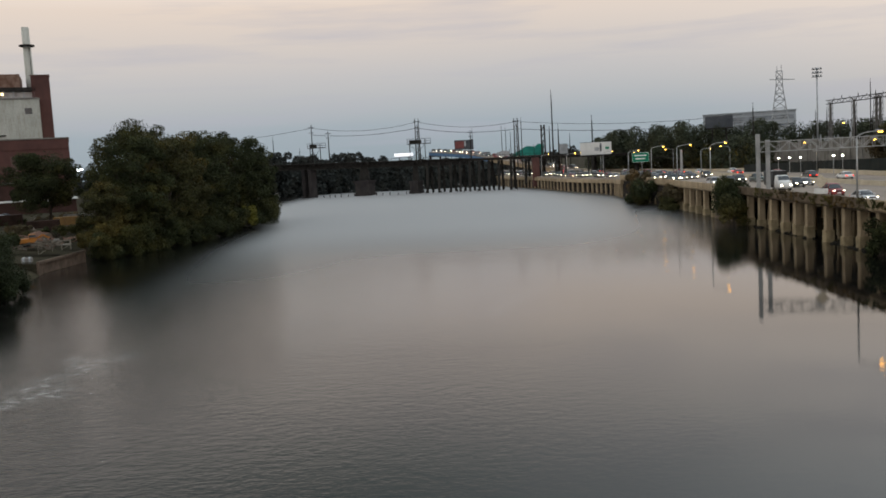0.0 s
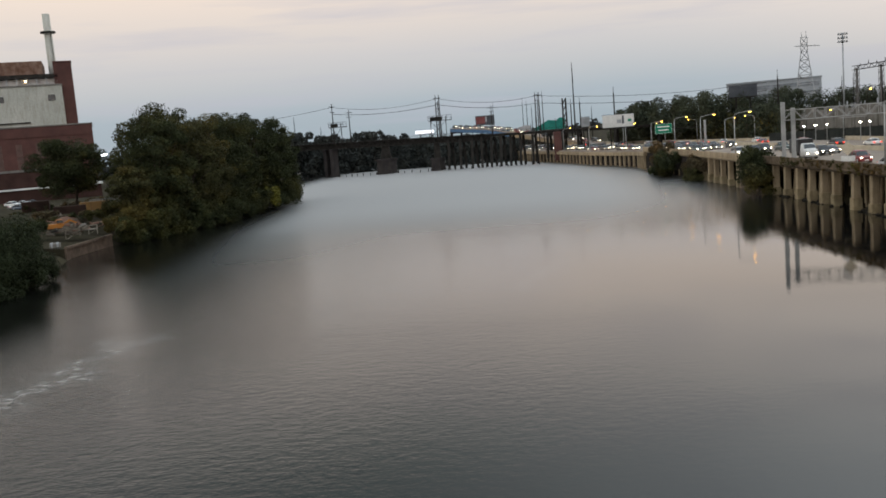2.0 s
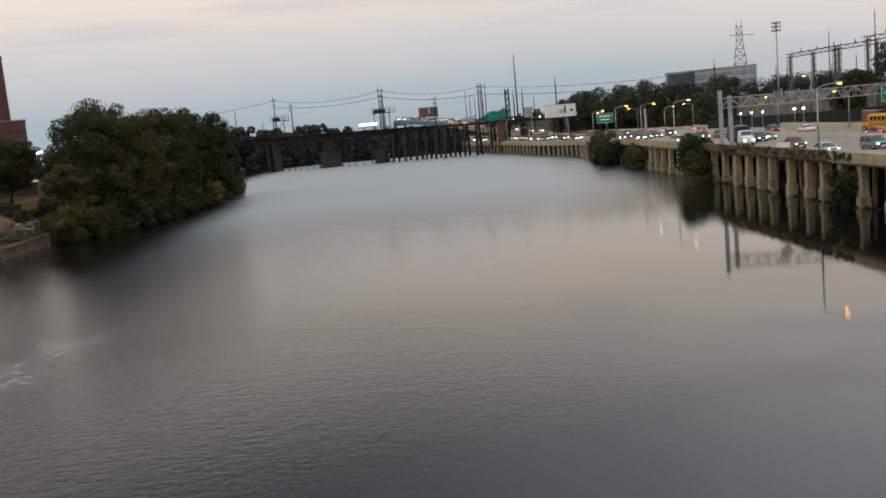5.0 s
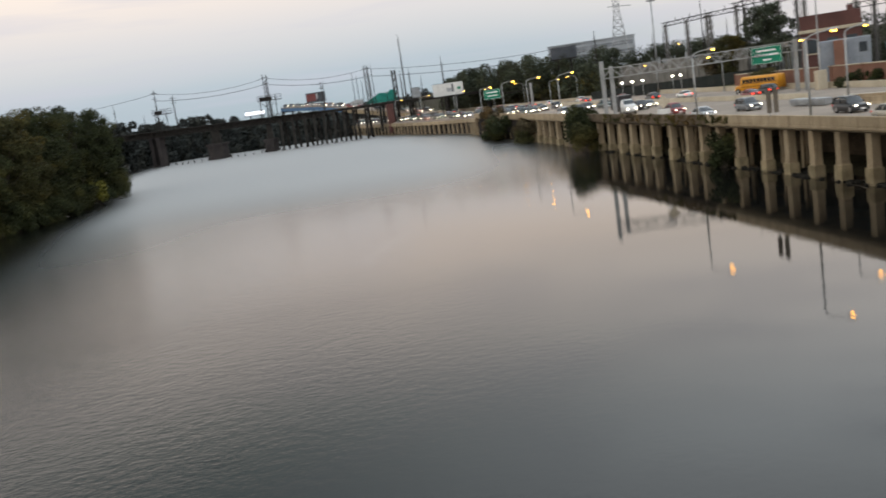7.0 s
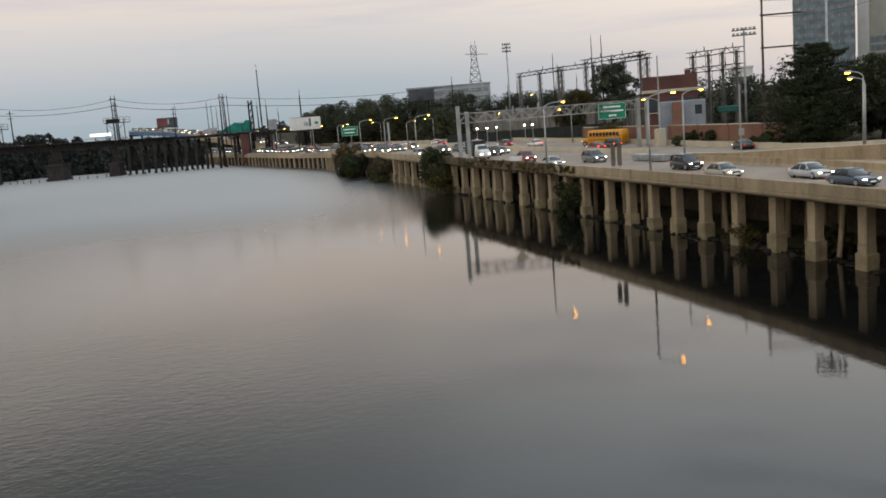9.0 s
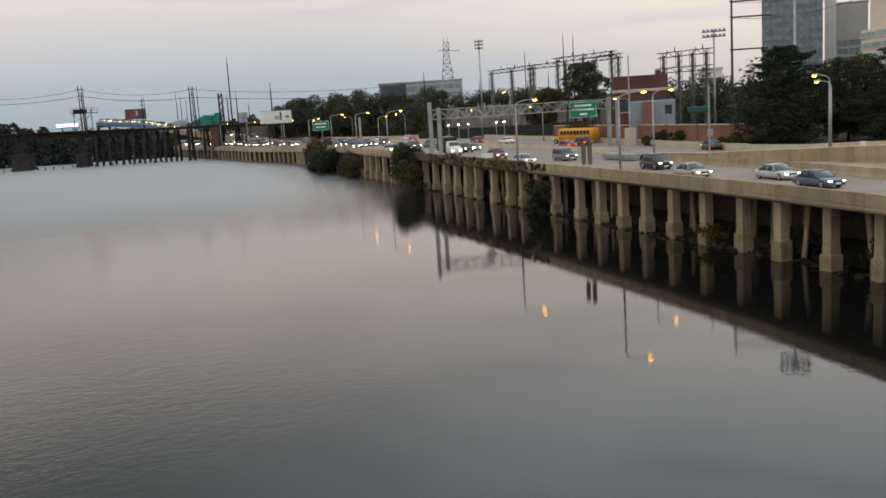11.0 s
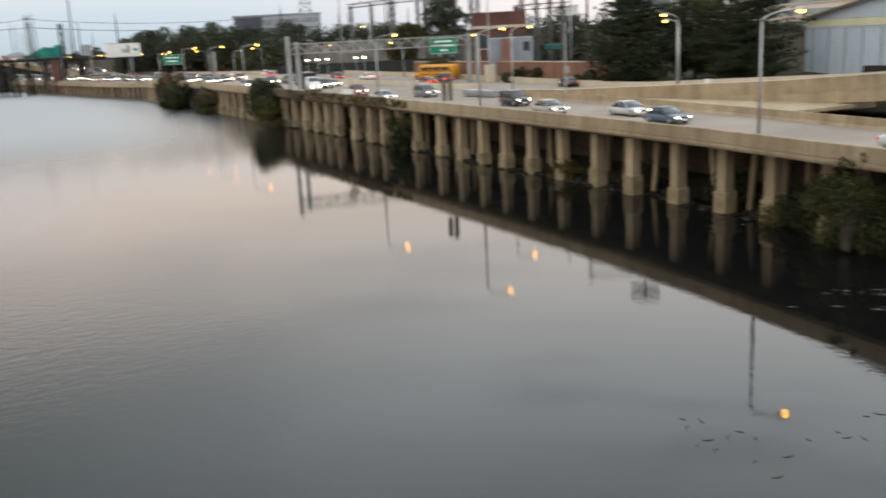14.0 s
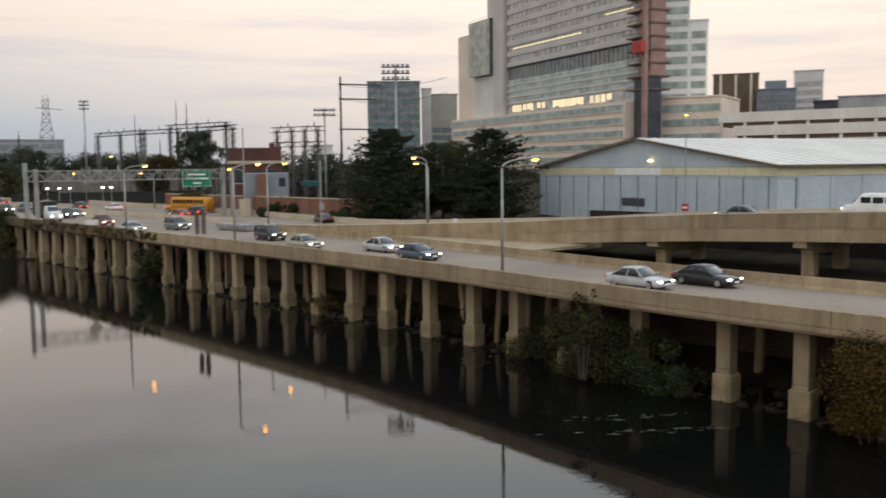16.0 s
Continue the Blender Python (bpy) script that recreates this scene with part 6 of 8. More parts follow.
def block(label, az0, az1, d, top, base, wall, depth=25, bands=(), band_mat=None, turn=0.0, verticals=0, name="office_block", crown=None):
    """A plain-fronted far block between two bearings; bands: (from, to) of its window strips as heights."""
    azm = (az0 + az1) / 2
    p = polar(azm, d)
    w = 2 * d * math.tan(radians((az1 - az0) / 2))
    ob = thing(name, label, "building", "far buildings", at=(p[0], p[1], base), rz=-azm + turn)
    part("wall", Mesh().box(-w / 2, w / 2, 0, depth, -3, top - base, 0.15), wall, ob)
    for a, b in bands:
        win = part("window_band", Mesh().box(-w / 2 + 0.6, w / 2 - 0.6, -0.12, 0.05, a - base, b - base), band_mat, ob)
        uprights("mullion", np.arange(-w / 2 + 2.4, w / 2 - 0.8, 2.6), 0.2, -0.2, -0.1, a - base, b - base, MULLION, win)
    for k in range(verticals):
        x = -w / 2 + (k + 0.5) * w / verticals
        part("pilaster", Mesh().box(x - 0.5, x + 0.5, -0.5, 0.05, 0, top - base), PALE_STONE, ob)
    part("roof_edge", Mesh().box(-w / 2 - 0.25, w / 2 + 0.25, -0.3, depth + 0.2, top - base, top - base + 0.5), wall, ob)
    if crown:
        part("plant_room", Mesh().box(-w * 0.3, w * 0.25, 4, depth * 0.7, top - base + 0.5, top - base + crown, 0.1), wall, ob)
    return ob


floors = lambda a, b, s=3.9, h=2.2: [(z, z + h) for z in np.arange(a, b - h, s)]
block("white and pale green panelled tower", 57.05, 58.85, 300, 76, 6, WHITE_PAINT, 25, floors(30, 75), GLASS_GREEN)
block("white and pale green panelled tower", 58.85, 59.9, 300, 58.8, 6, WHITE_PAINT, 25, floors(30, 58), GLASS_GREEN)
block("pink and green banded lower wing", 57.1, 60.85, 285, 33.8, 6, PINK, 25, floors(12, 33.5, 4.4, 2.2), GLASS_GREEN, turn=-14)
block("brown block with upright fins", 60.25, 62.85, 420, 52.6, 6, BROWN_WALL, 30, (), None, verticals=3)
block("dark block with rooftop plant", 62.75, 64.95, 400, 44.0, 6, SLATE, 30, floors(20, 43), GLASS_MID, crown=4)
block("white panelled block on the skyline", 64.8, 66.4, 460, 56.5, 6, WHITE_WALL, 25, floors(30, 54), GLASS_GREY)
block("low dark block on the skyline", 65.9, 67.2, 350, 35.4, 6, DARK_WALL)
block("long grey block on the skyline", 67.2, 72.5, 370, 38, 6, GREY_WALL, 30, floors(20, 37), GLASS_DARK)
block("green glass tower with dark window grid", 38.95, 42.25, 420, 52.8, 6, GLASS_BLUE, 28, floors(16, 52, 3.6, 1.5), GLASS_MID, name="glass_tower")
block("pale edge tower beside the glass one", 42.35, 42.95, 440, 51.2, 6, WHITE_WALL, 20, name="glass_tower")
block("grey gridded tower beside the glass one", 42.95, 44.6, 445, 48.8, 6, SAGE_WALL, 25, floors(16, 34, 3.6, 2.4), GLASS_BLUE, name="glass_tower")
block("pale apartment slab with window grid", 35.3, 36.7, 300, 21.0, 6, WHITE_WALL, 14, floors(11, 21, 2.9, 1.5), GLASS_MID)
DECK_WHITE = material("cream_concrete", (0.66, 0.62, 0.56), (0.76, 0.72, 0.655), 0.8, 0.15, fine=20, streak=0.2, dirt=(0.4, 0.36, 0.3))
# parking deck in white bands
pk = thing("parking_deck", "long white parking deck, the shade of its open floors filled in brown", "building", at=(*polar(66.5, 252)[:2], 6), rz=-66.5 - 10)
for k, z in enumerate((20.6, 17.0, 13.2, 9.4)):
    x0 = -27 if k == 0 else -23
    part("parapet_band", Mesh().box(x0, 38, 0, 24, z - 1.75, z + 0.9, 0.05), DECK_WHITE, pk)
    # solid brown slab in place of the shaded opening between the bands
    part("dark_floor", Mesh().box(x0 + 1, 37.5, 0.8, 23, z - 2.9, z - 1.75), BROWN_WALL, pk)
for x in np.arange(-20, 38, 8):
    part("column", Mesh().box(x - 0.35, x + 0.35, 0.1, 0.8, -2, 20), DECK_WHITE, pk)

# ---- the blue-grey shed with a shallow gable ----
SHED_PANEL = material("blue_grey_sheet", (0.42, 0.49, 0.55), (0.50, 0.565, 0.62), 0.55, 0.15, fine=20, streak=0.2, dirt=(0.18, 0.21, 0.25), bump=0.02)
SHED_ROOF = material("pale_sheet_roof", (0.55, 0.53, 0.50), (0.65, 0.63, 0.60), 0.5, 0.12, fine=18, streak=0.15, dirt=(0.42, 0.40, 0.38), bump=0.02)
CREAM = material("cream_glazing", (0.60, 0.57, 0.38), (0.70, 0.67, 0.47), 0.5, 0.3, fine=12, bump=0.02)
SA, SB = Vector((114.6, 96.8, 0)), Vector((98.0, 47.7, 0))
SW = (SB - SA).length
shed = thing("sports_shed", "blue-grey sheet metal hall with a pale gable roof", "building", at=(SA.x, SA.y, -0.55), rz=math.degrees(math.atan2(SB.y - SA.y, SB.x - SA.x)))
EAVE, PEAK, SD = 14.1, 17.9, 62.0
npan = 17
for k in range(npan):
    a, b = SW * k / npan, SW * (k + 1) / npan
    part("wall_sheet", Mesh().box(a + 0.015, b - 0.015, 0.0, 0.4, 4.5, 12.95), SHED_PANEL, shed)
part("mid_rail", Mesh().box(0, SW, -0.03, 0.0, 9.9, 9.96), SHED_PANEL, shed)
for k in range(20):
    a, b = SW * k / 20, SW * (k + 1) / 20
    part("clerestory_pane", Mesh().box(a + 0.04, b - 0.04, -0.02, 0.4, 13.0, EAVE - 0.05), CREAM if not 8 <= k <= 11 else WHITE_PAINT, shed)
g = Mesh().add([(0, 0.05, EAVE), (SW, 0.05, EAVE), (SW / 2, 0.05, PEAK), (0, 0.4, EAVE), (SW, 0.4, EAVE), (SW / 2, 0.4, PEAK)], [(0, 1, 2), (5, 4, 3), (0, 3, 4, 1), (1, 4, 5, 2), (2, 5, 3, 0)])
part("gable", g, SHED_PANEL, shed)
for s in (0, 1):
    e = -0.7 if s == 0 else SW + 0.7
    m = Mesh().loft([[(e, yy, EAVE - 0.1), (SW / 2, yy, PEAK), (SW / 2, yy, PEAK + 0.25), (e, yy, EAVE + 0.15)] for yy in (-0.6, SD)])
    r = part("roof_slope", m, SHED_ROOF, shed)
    m = Mesh()
    for q in np.arange(0.5, SD, 2.5):
        m.beam((e, q, EAVE + 0.17), (SW / 2, q, PEAK + 0.27), 0.08, 0.08)
    part("seam", m, SHED_ROOF, r)
part("fascia", Mesh().beam((-0.7, -0.66, EAVE + 0.03), (SW / 2, -0.66, PEAK + 0.13), 0.1, 0.32).beam((SW + 0.7, -0.66, EAVE + 0.03), (SW / 2, -0.66, PEAK + 0.13), 0.1, 0.32), BROWN_WALL, shed)
part("side_wall", Mesh().box(SW - 0.4, SW, 0.4, SD, 4.5, 12.95), SHED_PANEL, shed)
part("gutter", Mesh().beam((SW + 0.75, -0.6, EAVE + 0.05), (SW + 0.75, SD, EAVE + 0.05), 0.16, 0.26), BROWN_WALL, shed, "dark brown eaves gutter")
for q in np.arange(3.0, SD, 5.2):
    part("wall_rib", Mesh().box(SW, SW + 0.14, q, q + 0.3, 4.5, 12.95), SHED_PANEL, shed)
part("side_glazing", Mesh().box(SW - 0.4, SW + 0.02, 0.4, SD, 13.0, EAVE - 0.05), CREAM, shed)
part("side_wall", Mesh().box(0, 0.4, 0.4, SD, 4.5, EAVE), SHED_PANEL, shed)
part("back_wall", Mesh().box(0.4, SW - 0.4, SD - 0.4, SD, 4.5, EAVE), SHED_PANEL, shed)
part("vent_panel", Mesh().box(SW * 0.435, SW * 0.535, -0.12, 0.0, 8.7, 9.8, 0.03), DARK_WALL, shed, "dark louvred vent")
part("wall_lamp", Mesh().box(SW * 0.555, SW * 0.568, -0.4, 0.0, 14.8, 15.1, 0.05), lamp_material("wall_lamp_glow", (1.0, 0.80, 0.36), 4.0), shed, "small lit wall lamp")
# high wire fence in front of it
nf = thing("high_wire_fence", "tall grey-posted wire fence before the hall", "fence", at=(SA.x, SA.y, -0.55), rz=math.degrees(math.atan2(SB.y - SA.y, SB.x - SA.x)))
for k in range(17):
    x = -4 + k * (SW + 10) / 16
    part("post", Mesh().tube([(x, -3.5, 4), (x, -3.5, 12.9)], 0.07, 6), STEEL_MID, nf)
for z in (12.8,):
    part("rail", Mesh().beam((-4, -3.5, z), (SW + 6, -3.5, z), 0.03, 0.03), STEEL_DARK, nf)

# ---- brick buildings, wall and trees beyond the lanes ----
bw2 = thing("brick_wall", "long orange-brown brick wall beyond the lanes", "wall", kind="structure")
for k in range(8):
    y0 = 108 + k * 8.6
    part("wall_bay", Mesh().box(88.2, 88.7, y0, y0 + 8.3, 4.0, 8.8, 0.03), BRICK_LIGHT, bw2)
    part("pier", Mesh().box(88.05, 88.85, y0 + 8.3, y0 + 8.6, 4.0, 9.0, 0.02), BRICK_LIGHT, bw2)
    part("coping", Mesh().box(88.1, 88.8, y0, y0 + 8.3, 8.8, 8.95, 0.02), CONCRETE_PALE, bw2)
p = polar(31.9, 190)
bb = thing("brick_building", "dark red brick building with a pale cornice", "building", at=(p[0], p[1], 5), rz=-31.9)
part("wall", Mesh().box(-5.4, 5.4, 0, 9, 0, 9.9, 0.05), BRICK, bb)
part("cornice", Mesh().box(-5.7, 5.7, -0.3, 9.4, 9.9, 10.5, 0.08), CONCRETE_PALE, bb)
part("upper_storey", Mesh().box(-5.4, 5.4, 0, 9, 10.5, 13.2, 0.05), BRICK, bb)
for x in (-3.4, 0.2, 3.6):
    w = part("window", Mesh().box(x - 0.9, x + 0.9, -0.06, 0.1, 6.0, 8.6), GLASS_DARK, bb)
    part("window_sill", Mesh().box(x - 1.0, x + 1.0, -0.2, 0.0, 5.8, 6.0), CONCRETE_PALE, w)
part("chimney", Mesh().box(3.0, 4.2, 4, 5.2, 13.2, 14.2, 0.05), BRICK, bb)
p = polar(32.5, 168)
DARK_TEAL = material("faded_teal_canvas", (0.015, 0.07, 0.065), (0.025, 0.10, 0.09), 0.8, 0.5)
gb = thing("grey_block_building", "grey rendered block beside a brick stair tower", "building", at=(p[0], p[1], 5), rz=-32.5)
part("wall", Mesh().box(-4.0, 4.2, 0, 8, 0, 8.1, 0.08), material("slate_blue_render", (0.20, 0.22, 0.25), (0.27, 0.29, 0.32), 0.85, 0.3, streak=0.3, dirt=(0.12, 0.13, 0.15)), gb)
part("stair_tower", Mesh().box(-1.5, 0.1, -1.2, 3, 0, 8.0, 0.05), BRICK_LIGHT, gb)
part("window", Mesh().box(2.4, 3.6, -0.05, 0.1, 5.6, 7.2), GLASS_DARK, gb)
part("canopy", Mesh().box(6.5, 10.0, 1, 5, 5.5, 6.5, 0.1), DARK_TEAL, gb, "teal canvas canopy")
broadleaf("round dark tree beside the switchyard", (*polar(28.5, 216)[:2], 8), 15.2, 11.5, LEAF_HILL_HAZY, 91, 26000, 0.17, 0.18)
broadleaf("low green tree beside the switchyard", (*polar(26.4, 222)[:2], 8), 9.5, 9, LEAF_OLIVE, 92, 15000, 0.17, 0.12)
bush("dark clipped hedge before the brick wall", (*polar(33.4, 157)[:2], 4.8), 3.6, 8.5, LEAF, 93, 9000, 0.15)
bush("round bush before the brick wall", (*polar(28.2, 186)[:2], 5.4), 4.6, 3.8, LEAF_OLIVE, 94, 4500, 0.15)
bush("dark hedge along the ramp wall", (*polar(37.3, 140)[:2], 4.8), 3.0, 10.0, LEAF, 95, 8000, 0.15)

# wooden power pole with crossarms
p = polar(37.27, 152)
ob = thing("power_pole", "tall dark power pole with three crossarms", "pole", at=(p[0], p[1], 5), rz=-20)
part("pole", Mesh().tube([(0, 0, -1), (0, 0, 24)], 0.24, 8, 0.15), BARK, ob)
for z, w in ((22.6, 7.5), (20.2, 6.5), (15.2, 6.0)):
    c = part("crossarm", Mesh().box(-0.3, w - 0.3, -0.1, 0.1, z, z + 0.24), BARK, ob)
    part("insulator", Mesh().tube([(w - 0.8, 0, z + 0.2), (w - 0.8, 0, z + 0.8)], 0.1, 6, 0.05), STEEL_GREY, c)
for z in (22.6, 20.2):
    a, b = Vector((p[0], p[1], 5 + z)), Vector((*polar(44, 150)[:2], 5 + z + 1))
    wire(a, b, 1.0, 0.03)

# ---- the power station across the river ----
STAINED_RENDER = material("stained_render", (0.36, 0.36, 0.32), (0.46, 0.455, 0.41), 0.9, 0.08, fine=20, streak=0.5, dirt=(0.20, 0.18, 0.13))
pw = thing("power_station", "old brick power station with a pale boiler house", "building", at=(*polar(-22.83, 380)[:2], 4), rz=22.83)
part("brick_hall", Mesh().box(-60, 0, 0, 40, -3, 26.2, 0.1), BRICK, pw)
part("coping", Mesh().box(-60.2, 0.25, -0.25, 40.2, 26.2, 26.7, 0.08), WALL_DIM, pw)
for x in np.arange(-56, -2, 7.0):
    w = part("tall_window", Mesh().box(x, x + 2.2, -0.12, 0.1, 6, 20), material("grimy_glass_%d" % int(-x), (0.07, 0.04, 0.035), (0.11, 0.06, 0.05), 0.5, 0.8), pw)
    for z in np.arange(8, 20, 2.4):
        part("glazing_bar", Mesh().box(x, x + 2.2, -0.2, -0.1, z, z + 0.15), BRICK, w)
part("string_course", Mesh().box(-60, 0.1, -0.25, 0.0, 22.4, 22.8), BRICK, pw)
part("boiler_house", Mesh().box(-60, -9.2, 8, 38, 26.2, 42.2, 0.1), STAINED_RENDER, pw, "pale rendered boiler house")
part("parapet", Mesh().box(-60, -9.0, 7.8, 38, 42.2, 42.8, 0.05), WALL_DIM, pw)
for x in (-14.6, -33):
    part("window", Mesh().box(x, x + 2.6, 7.85, 8.1, 36.5, 38.8), GLASS_DARK, pw)
part("pipe_run", Mesh().beam((-60, 7.6, 28.2), (-22, 7.6, 28.4), 0.5, 0.5), STEEL_DARK, pw)
RUST = material("rusted_sheet", (0.12, 0.058, 0.036), (0.23, 0.15, 0.115), 0.9, 0.5, fine=6, streak=0.5, dirt=(0.07, 0.03, 0.02))
part("penthouse", Mesh().box(-60, -15.5, 12, 34, 47.2, 52.3, 0.1), RUST, pw, "rusted roof penthouse")
part("penthouse_sill", Mesh().box(-60, -10.0, 12, 34, 45.6, 47.2, 0.1), STEEL_DARK, pw)
for x in np.arange(-58, -10, 3.6):
    part("strut", Mesh().box(x, x + 0.5, 12, 12.6, 42.8, 45.6), STEEL_GREY, pw)
part("back_wall", Mesh().box(-60, -11, 14, 16, 42.8, 46), GLASS_GREY, pw)
part("roof_lamp", Mesh().box(-22.6, -21.8, 11.6, 12.0, 44.2, 45.0), lamp_material("roof_lamp_glow", (1.0, 0.72, 0.35), 5), pw, "small lit roof lamp")
part("brick_shaft", Mesh().box(-11.6, -4.9, 12, 19, 26, 51.4, 0.1), BRICK, pw, "tall dark brick shaft")
part("shaft_cap", Mesh().box(-11.8, -4.7, 11.8, 19.2, 51.4, 52.0, 0.1), BRICK, pw)
sk = part("chimney", Mesh().tube([(-12.0, 22, 26), (-12.1, 22, 71.8)], 1.75, 20, 1.4), STAINED_RENDER, pw, "pale tapering chimney stack", smooth=True)
part("stack_gallery", Mesh().tube([(-12.1, 22, 64.2), (-12.1, 22, 64.8)], 2.9, 20), STEEL_DARK, sk)
part("stack_ladder", Mesh().beam((-11.0, 20.4, 30), (-11.2, 20.4, 64), 0.3, 0.15), STEEL_DARK, sk)
RUST_BRICK = material("sooty_brick", (0.034, 0.019, 0.016), (0.058, 0.031, 0.026), 0.9, 0.3, fine=16, streak=0.4, dirt=(0.03, 0.018, 0.015), spec=0.1)
low = thing("yard_building", "long low dark building with a white roof edge", "building", at=(*polar(-25.0, 300)[:2], 4), rz=25)
part("wall", Mesh().box(-26, 12, 0, 14, -2, 4.2, 0.05), RUST_BRICK, low)
part("roof_edge", Mesh().box(-26.5, 12.5, -0.5, 14.5, 4.2, 4.7, 0.05), WHITE_WALL, low)
part("upper_storey", Mesh().box(-26, 6, 3.0, 14, 4.7, 9.6, 0.05), RUST_BRICK, low, "set-back upper storey of dark brick")
part("coping", Mesh().box(-26.2, 6.2, 2.8, 14.2, 9.6, 10.3, 0.05), WALL_DIM, low)

# the builders' yard on the left bank
RUST_DARK = material("dark_rust", (0.022, 0.014, 0.011), (0.045, 0.027, 0.021), 0.9, 0.6, fine=8, streak=0.5, dirt=(0.03, 0.017, 0.012), spec=0.1)
DULL_YELLOW = material("faded_yellow_paint", (0.15, 0.08, 0.022), (0.22, 0.12, 0.035), 0.7, 0.6, streak=0.5, dirt=(0.08, 0.05, 0.03))
for i, (az, d, z0, L, mat, lab) in enumerate([(-23.2, 205, 3.9, 6.0, DULL_YELLOW, "yellowed steel shipping container in the yard"), (-22.7, 214, 4.0, 6.0, WALL_DIM, "dull pale box container in the yard"), (-26.4, 232, 4.2, 6.0, RUST_DARK, "dark rusted container in the yard"), (-24.6, 196, 3.8, 6.0, RUST_DARK, "dark rusted container in the yard")]):
    c = thing("container", lab, "container", "yard containers", at=(*polar(az, d)[:2], z0), rz=20)
    part("box", Mesh().box(-L / 2, L / 2, -1.2, 1.2, 0.1, 2.5, 0.04), mat, c)
    uprights("rib", np.arange(-L / 2 + 0.3, L / 2, 0.4), 0.18, -1.24, -1.19, 0.2, 2.4, mat, c)
    for q in (-0.95, 0.95):
        part("skid", Mesh().box(-L / 2, L / 2, q - 0.15, q + 0.15, -0.1, 0.1), STEEL_DARK, c)
ORANGE = material("orange_machine_paint", (0.30, 0.11, 0.015), (0.40, 0.15, 0.02), 0.5, 0.6, streak=0.4, dirt=(0.12, 0.07, 0.03))
p = polar(-25.5, 166)
ex = thing("excavator", "orange tracked excavator parked in the yard", "excavator", at=(p[0], p[1], 3.2), rz=25)
ex.scale = (0.72, 0.72, 0.72)
for s in (-1.1, 1.1):
    part("track", Mesh().loft([[(-1.9, s + q, 0.15), (1.9, s + q, 0.15), (2.2, s + q, 0.5), (1.9, s + q, 0.85), (-1.9, s + q, 0.85), (-2.2, s + q, 0.5)] for q in (-0.3, 0.3)]), STEEL_DARK, ex)
part("house", Mesh().box(-1.9, 1.6, -1.2, 1.2, 0.95, 2.0, 0.12), ORANGE, ex)
cab = part("cab", Mesh().box(0.2, 1.6, -1.2, -0.1, 2.0, 3.0, 0.1), ORANGE, ex)
part("cab_glass", Mesh().box(0.3, 1.63, -1.22, -0.08, 2.2, 2.85), GLASS_DARK, cab)
part("boom", Mesh().beam((1.4, 0.3, 1.5), (3.2, 0.3, 2.6), 0.35, 0.5).beam((3.2, 0.3, 2.6), (4.8, 0.3, 1.7), 0.3, 0.4), ORANGE, ex)
part("bucket", Mesh().box(4.4, 5.2, -0.2, 0.8, 0.7, 1.8, 0.1), STEEL_DARK, ex)
p = polar(-23.75, 159)
gw = thing("work_platform", "timber-framed work platform with a grey cabin and gangway", "platform", at=(p[0], p[1], 3.0), rz=20)
gw.scale = (0.62, 0.62, 0.62)
PALE_TIMBER = material("bleached_timber", (0.14, 0.125, 0.10), (0.24, 0.215, 0.18), 0.9, 0.8, fine=8, bump=0.4)
part("deck", Mesh().box(-2.4, 2.4, -1.4, 1.4, 0.9, 1.12), PALE_TIMBER, gw)
for x in (-2.2, 0.0, 2.2):
    for q in (-1.2, 1.2):
        part("leg", Mesh().beam((x, q, -0.4), (x, q, 2.1), 0.16, 0.16), PALE_TIMBER, gw)
for q in (-1.2, 1.2):
    part("hand_rail", Mesh().beam((-2.2, q, 2.05), (2.2, q, 2.05), 0.12, 0.1), PALE_TIMBER, gw)
part("cross_brace", Mesh().beam((0.0, -1.28, -0.2), (2.2, -1.28, 0.9), 0.14, 0.1), PALE_TIMBER, gw)
part("cabin", Mesh().box(-1.9, -0.4, -1.1, 1.1, 1.12, 2.6, 0.05), WALL_DIM, gw)
part("gangway", Mesh().beam((-2.2, -1.2, 1.0), (-5.2, -1.6, -0.9), 0.8, 0.14).beam((-5.6, -1.6, -1.0), (-5.6, -1.6, 0.9), 0.16, 0.16).beam((-5.6, -1.6, 0.8), (-3.9, -1.4, -0.4), 0.14, 0.12), PALE_TIMBER, gw)
p = polar(-25.67, 141)
tk = thing("water_tank", "small off-white plastic tank on the yard's edge", "tank", at=(p[0], p[1], 2.5), rz=20)
part("body", Mesh().box(-0.75, 0.75, -0.5, 0.5, 0.0, 0.9, 0.18), WALL_DIM, tk)
part("lid", Mesh().tube([(0, 0, 0.88), (0, 0, 1.0)], 0.22, 10), STEEL_DARK, tk)
for x in (-0.4, 0.4):
    part("band", Mesh().box(x - 0.04, x + 0.04, -0.52, 0.52, 0.02, 0.92, 0.18), STEEL_GREY, tk)
OLD_PILES = material("dark_old_timber", (0.07, 0.048, 0.034), (0.13, 0.092, 0.066), 0.9, 0.8, fine=8, bump=0.4)
bk = thing("timber_bulkhead", "weathered timber bulkhead along the yard", "bulkhead", kind="structure")
for k in range(30):
    y = 133.5 + k * 0.62
    x = lerp(LEFT_SHORE, y) + 0.9
    part("sheet_pile", Mesh().box(x - 0.15, x + 0.15, y, y + 0.56, -1.5, 1.75 + random.uniform(-0.12, 0.12), 0.02), OLD_PILES, bk)
part("cap_timber", Mesh().beam((lerp(LEFT_SHORE, 133.5) + 1.0, 133.5, 1.9), (lerp(LEFT_SHORE, 152) + 1.0, 152, 1.9), 0.5, 0.35), OLD_PILES, bk)
